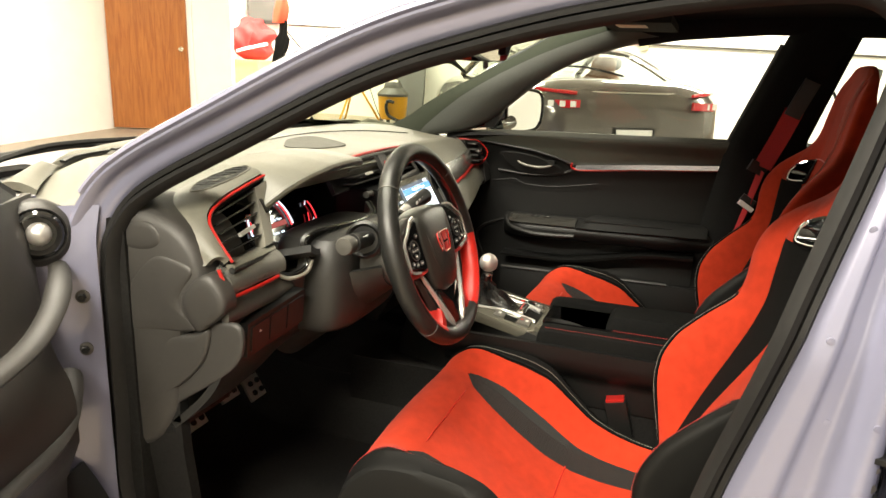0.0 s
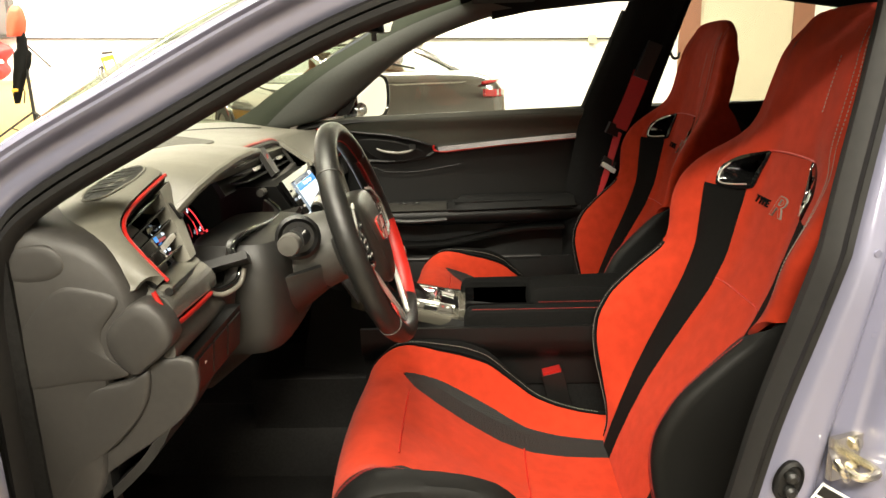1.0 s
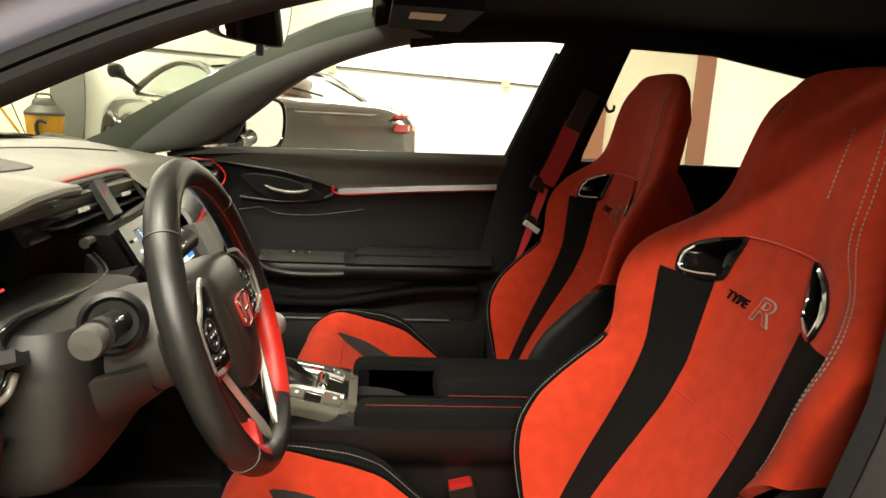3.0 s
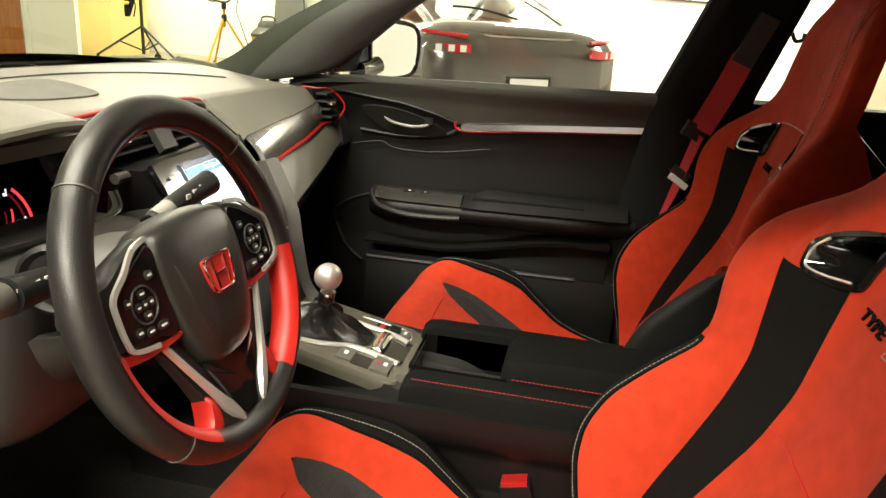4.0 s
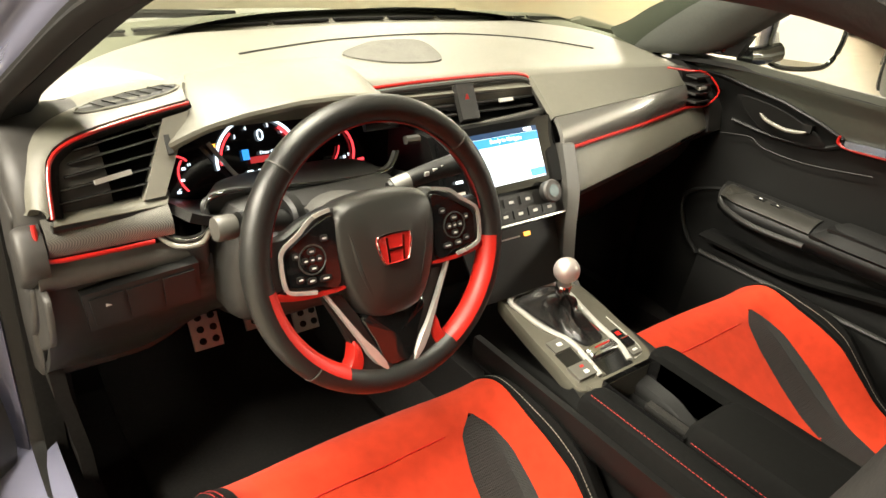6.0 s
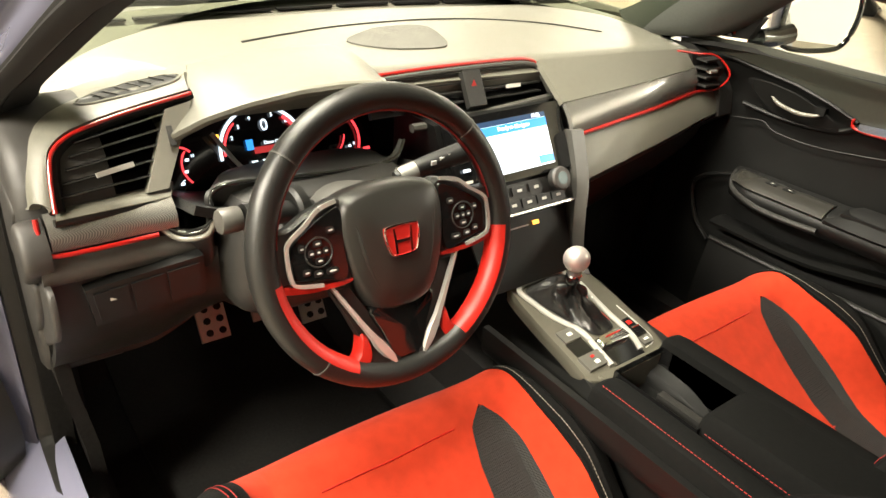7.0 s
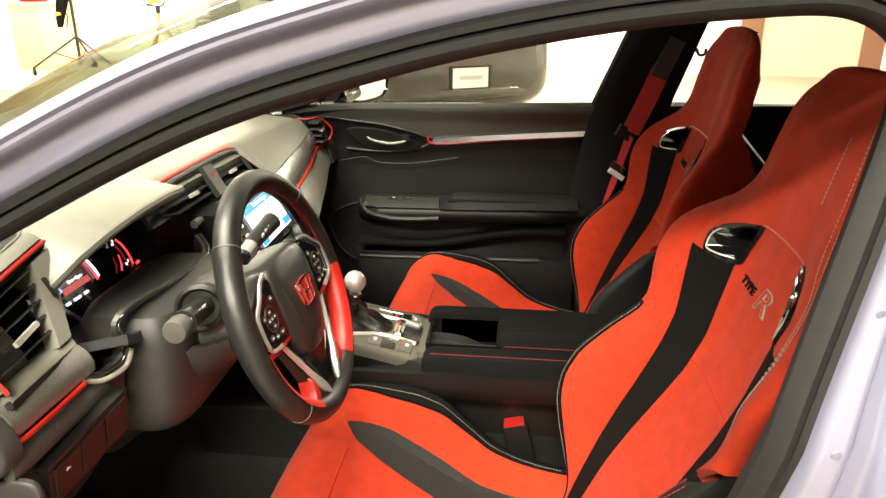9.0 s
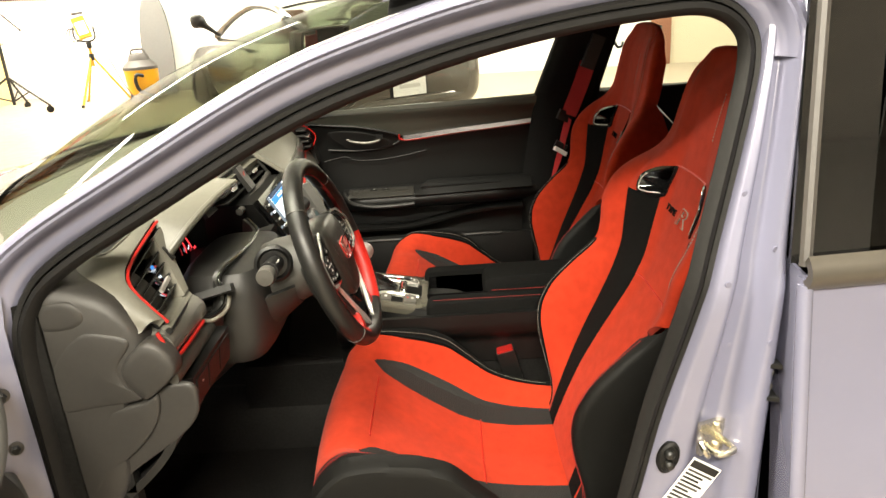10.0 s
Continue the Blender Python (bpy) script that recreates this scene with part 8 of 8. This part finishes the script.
# work light on a yellow tripod
LX, LY = -4.02, 7.25
wl = thing("work_light", "yellow work light on a yellow tripod stand", "work light", at=Matrix.Translation((LX, LY, ground(LX, LY))))
for k in range(3):
    t = radians(20 + 120 * k)
    part("leg", tube([(0.02 * math.cos(t), 0.02 * math.sin(t), 0.55), (0.36 * math.cos(t), 0.36 * math.sin(t), 0.0)], 0.014, 8), YELLOW, wl)
    part("foot_cap", lathe([(0.02, 0), (0.02, 0.03), (0, 0.035)], (0.355 * math.cos(t), 0.355 * math.sin(t), 0.0), (0, 0, 1), 10), BLACK_PLASTIC, wl)
part("pole", tube([(0, 0, 0.45), (0, 0, 0.74)], 0.018, 10), YELLOW, wl)
part("hub", lathe([(0.03, 0.52), (0.035, 0.56), (0.03, 0.60)], (0, 0, 0)), BLACK_PLASTIC, wl)
part("pole_clamp", lathe([(0.026, 0.66), (0.03, 0.68), (0.03, 0.72), (0.024, 0.74)], (0, 0, 0)), BLACK_PLASTIC, wl)
part("lamp_head", box(-0.075, 0.075, -0.05, 0.05, -0.12, 0.12), YELLOW, wl, "yellow lamp head", bevel=0.02, at=pose(-0.03, -0.03, 0.90, -15, -14, 25))
part("lamp_face", box(-0.055, 0.055, -0.058, -0.05, -0.09, 0.06), WHITE_PLASTIC, wl, "pale lamp glass", bevel=0.004, at=pose(-0.03, -0.03, 0.90, -15, -14, 25))
part("lamp_bracket", tube(curve([(-0.15, 0, 0.92), (-0.14, -0.02, 0.78), (0.0, 0, 0.74), (0.09, 0.0, 0.78), (0.08, 0.02, 0.90)], 20), 0.012, 8), BLACK_PLASTIC, wl, "black bracket")
part("lamp_grip", tube([(-0.13, 0, 1.06), (0.0, 0, 1.07)], 0.016, 8), BLACK_PLASTIC, wl)
part("cable_coil", tube([(-0.16 + 0.07 * math.cos(t), -0.05 + 0.01 * t, 0.82 + 0.08 * math.sin(t)) for t in lin(0, 15, 50)], 0.007, 6), BLACK_PLASTIC, wl, "coiled black cable")
part("cable", tube(curve([(0.05, -0.02, 0.95), (0.20, -0.05, 0.80), (0.16, 0.0, 0.65), (0.24, -0.05, 0.50), (0.50, -0.2, 0.08), (0.9, -0.5, 0.02)], 40), 0.006, 6), BLACK_PLASTIC, wl, "black cable")

# black photo tripod with wheels
TX, TY = -4.86, 6.85
tp_ = thing("light_stand", "black rolling light stand on the floor", "light stand", at=Matrix.Translation((TX, TY, ground(TX, TY))))
part("pole", tube([(0, 0, 0.10), (0, 0, 1.40)], 0.019, 10), BLACK_PLASTIC, tp_)
part("collar", lathe([(0.0, -0.04), (0.03, -0.035), (0.03, 0.035), (0.0, 0.04)], (0, 0, 1.20)), BLACK_PLASTIC, tp_)
part("boom", tube([(0.0, 0, 1.22), (0.20, 0.13, 0.94)], 0.010, 8), BLACK_PLASTIC, tp_)
part("boom_tip", tube([(0.20, 0.13, 0.94), (0.212, 0.138, 0.922)], 0.014, 8), BLACK_PLASTIC, tp_)


def drape(rows, folds, depth, turn):
    """Cloth hanging in folds: rows of (across, z, half width, half depth), across the line at the angle turn."""
    bm, rings, n = bmesh.new(), [], 28
    c, d = math.cos(turn), math.sin(turn)
    for k, p in enumerate(curve([(a, z, 0) for a, z, w, h in rows], 24)):
        q = k / 23 * (len(rows) - 1)
        i = min(int(q), len(rows) - 2)
        w = rows[i][2] + (rows[i + 1][2] - rows[i][2]) * (q - i)
        h = rows[i][3] + (rows[i + 1][3] - rows[i][3]) * (q - i)
        ring = []
        for j in range(n):
            t = math.tau * j / n
            f = 1 + depth * math.sin(folds * t + 0.12 * k) + 0.5 * depth * noise.noise(Vector((k * 0.35, math.cos(t) * 2, math.sin(t) * 2)))
            a, b = p.x + w * f * math.cos(t), h * f * math.sin(t)
            ring.append(bm.verts.new((a * c - b * d, a * d + b * c, p.y)))
        rings.append(ring)
    for r0, r1 in zip(rings, rings[1:]):
        for j in range(n):
            bm.faces.new((r0[j], r0[(j + 1) % n], r1[(j + 1) % n], r1[j]))
    bm.faces.new(rings[0])
    bm.faces.new(rings[-1][::-1])
    bmesh.ops.recalc_face_normals(bm, faces=bm.faces)
    for f in bm.faces:
        f.smooth = True
    return bm


part("lamp_cover", drape([(0.0, 1.61, 0.025, 0.03), (-0.01, 1.55, 0.07, 0.06), (-0.02, 1.44, 0.09, 0.07), (-0.04, 1.32, 0.09, 0.06), (-0.06, 1.27, 0.075, 0.05)], 4, 0.10, radians(34)), mat("orange_cloth", (0.55, 0.05, 0.015), 0.7, grain=0.12, scale=40), tp_, "orange cloth cover")
hb = thing("hanging_bag", "black cloth bag hanging from the light stand", "bag", at=Matrix.Translation((TX, TY, ground(TX, TY))))
part("bag_cloth", drape([(0.01, 1.34, 0.03, 0.03), (0.0, 1.25, 0.045, 0.04), (-0.01, 1.13, 0.05, 0.04), (-0.02, 1.07, 0.085, 0.05), (-0.05, 0.93, 0.08, 0.05), (-0.10, 0.77, 0.06, 0.045), (-0.13, 0.64, 0.05, 0.04), (-0.15, 0.52, 0.03, 0.03)], 5, 0.2, radians(34)), BLACK_CLOTH, hb)
part("clip", tube(curve([(-0.14, -0.12, 0.66), (-0.11, -0.11, 0.672), (-0.085, -0.095, 0.668)], 8), 0.018, 8), mat("yellow_clip", (0.75, 0.45, 0.03), 0.45), hb, "yellow clip")
part("strap", tube(curve([(-0.10, -0.08, 0.70), (-0.04, -0.05, 0.67), (-0.05, -0.05, 0.58), (-0.06, -0.06, 0.52)], 12), 0.008, 6), BLACK_CLOTH, hb)
for k in range(3):
    t = radians(-15 + 120 * k)
    part("leg", tube([(0, 0, 0.42), (0.50 * math.cos(t), 0.50 * math.sin(t), 0.09)], 0.013, 8), BLACK_PLASTIC, tp_)
    part("brace", tube([(0, 0, 0.14), (0.27 * math.cos(t), 0.27 * math.sin(t), 0.25)], 0.009, 8), BLACK_PLASTIC, tp_)
    part("caster", lathe([(0.04, -0.014), (0.04, 0.014)], (0.50 * math.cos(t), 0.50 * math.sin(t), 0.042), (math.sin(t), math.cos(t), 0), 14), RUBBER, tp_)
    part("fork", tube([(0.50 * math.cos(t), 0.50 * math.sin(t), 0.05), (0.50 * math.cos(t), 0.50 * math.sin(t), 0.10)], 0.016, 8), BLACK_PLASTIC, tp_)

# tall oval board leaning on the wall
ob = thing("oval_board", "tall grey oval board leaning against the wall", "board", at=Matrix.Translation((-3.42, 7.72, ground(-3.4, 7.8))) @ Matrix.Diagonal((0.72, 1, 0.70, 1)))
oo = [(p.x, p.z) for p in curve([(-0.24, 0, 0.0), (-0.27, 0, 0.6), (-0.25, 0, 1.2), (-0.16, 0, 1.62), (0, 0, 1.8), (0.16, 0, 1.62), (0.25, 0, 1.2), (0.27, 0, 0.6), (0.24, 0, 0.0)], 48)]
part("panel", prism([(x, 0.12 * z / 1.8, z) for x, z in oo], (0, 0.05, 0)), mat("grey_felt", (0.13, 0.13, 0.126), 0.85, grain=0.08, scale=60), ob, bevel=0.01)
# red jacket on a yellow cabinet, meter box
yc = thing("yellow_cabinet", "pale yellow cabinet against the wall", "cabinet", at=Matrix.Translation((-5.73, 7.35, ground(-5.7, 7.35) - 0.25)))
part("cabinet_body", box(-0.18, 0.35, -0.35, 0.4, 0.0, 0.98), mat("pale_yellow_paint", (0.72, 0.55, 0.22), 0.5, grain=0.05, scale=12), yc, bevel=0.02)
part("cabinet_top", box(-0.19, 0.37, -0.37, 0.42, 0.98, 1.01), mat("pale_yellow_edge", (0.66, 0.5, 0.22), 0.5), yc, bevel=0.006)
rj = thing("red_bag", "crumpled red bag with white stripes on the cabinet", "bag", at=Matrix.Translation((-5.68, 7.35, ground(-5.7, 7.35) + 0.76)))
bmj = bmesh.new()
bmesh.ops.create_icosphere(bmj, subdivisions=4, radius=1.0)
for v in bmj.verts:
    n = noise.noise(v.co * 2.1) * 0.22 + noise.noise(v.co * 5.0) * 0.08
    v.co = Vector((v.co.x * (0.27 + 0.05 * math.sin(v.co.z * 7)) * (1 + n) - 0.04 * v.co.z, v.co.y * 0.32 * (1 + n), (v.co.z * 0.30 + 0.27) * (1 + 0.5 * n)))
    v.co.z = max(v.co.z, 0.0)
part("bag_body", bmj, mat("red_nylon", (0.50, 0.025, 0.025), 0.75, grain=0.12, scale=30), rj)
part("bag_stripe", ribbon(curve([(0.30, -0.10, 0.22), (0.20, -0.24, 0.18), (0.06, -0.31, 0.14), (-0.06, -0.31, 0.11)], 14), (0.5, -0.8, 0.3), 0.04, 0.012), WHITE_PLASTIC, rj, "white stripe")
mb = thing("meter_box", "grey electrical box on the wall", "electrical box", at=Matrix.Translation((-5.88, 8.0, 1.68)) @ Euler((0, 0, radians(-90))).to_matrix().to_4x4())
part("box_body", box(0, 0.12, -0.25, 0.3, 0.0, 0.75), GREY_PLASTIC, mb, bevel=0.01)
part("box_door", box(0.12, 0.135, -0.22, 0.27, 0.04, 0.71), mat("box_door_grey", (0.10, 0.10, 0.095), 0.75), mb, bevel=0.004)
part("cable", tube(curve([(0.03, -0.25, 0.5), (0.05, -0.5, 0.35), (0.03, -0.62, 0.6), (0.03, -0.62, 1.2)], 24), 0.01, 6), BLACK_PLASTIC, mb)

# bonnet details
for yy, x0 in ((-0.10, -0.83), (0.45, -0.80)):
    wp_ = thing("wiper", "black windscreen wiper on the cowl", "wiper", "windscreen wipers")
    part("wiper_arm", tube(curve([(x0 + 0.02, yy - 0.05, 0.955), (x0 + 0.02, yy - 0.25, 0.975), (x0 + 0.10, yy - 0.5, 0.98)], 14), 0.008, 6), BLACK_PLASTIC, wp_)
    part("wiper_blade", tube(curve([(x0 + 0.05, yy - 0.10, 0.978), (x0 + 0.06, yy - 0.35, 0.985), (x0 + 0.15, yy - 0.58, 0.975)], 14), 0.006, 6), RUBBER, wp_)
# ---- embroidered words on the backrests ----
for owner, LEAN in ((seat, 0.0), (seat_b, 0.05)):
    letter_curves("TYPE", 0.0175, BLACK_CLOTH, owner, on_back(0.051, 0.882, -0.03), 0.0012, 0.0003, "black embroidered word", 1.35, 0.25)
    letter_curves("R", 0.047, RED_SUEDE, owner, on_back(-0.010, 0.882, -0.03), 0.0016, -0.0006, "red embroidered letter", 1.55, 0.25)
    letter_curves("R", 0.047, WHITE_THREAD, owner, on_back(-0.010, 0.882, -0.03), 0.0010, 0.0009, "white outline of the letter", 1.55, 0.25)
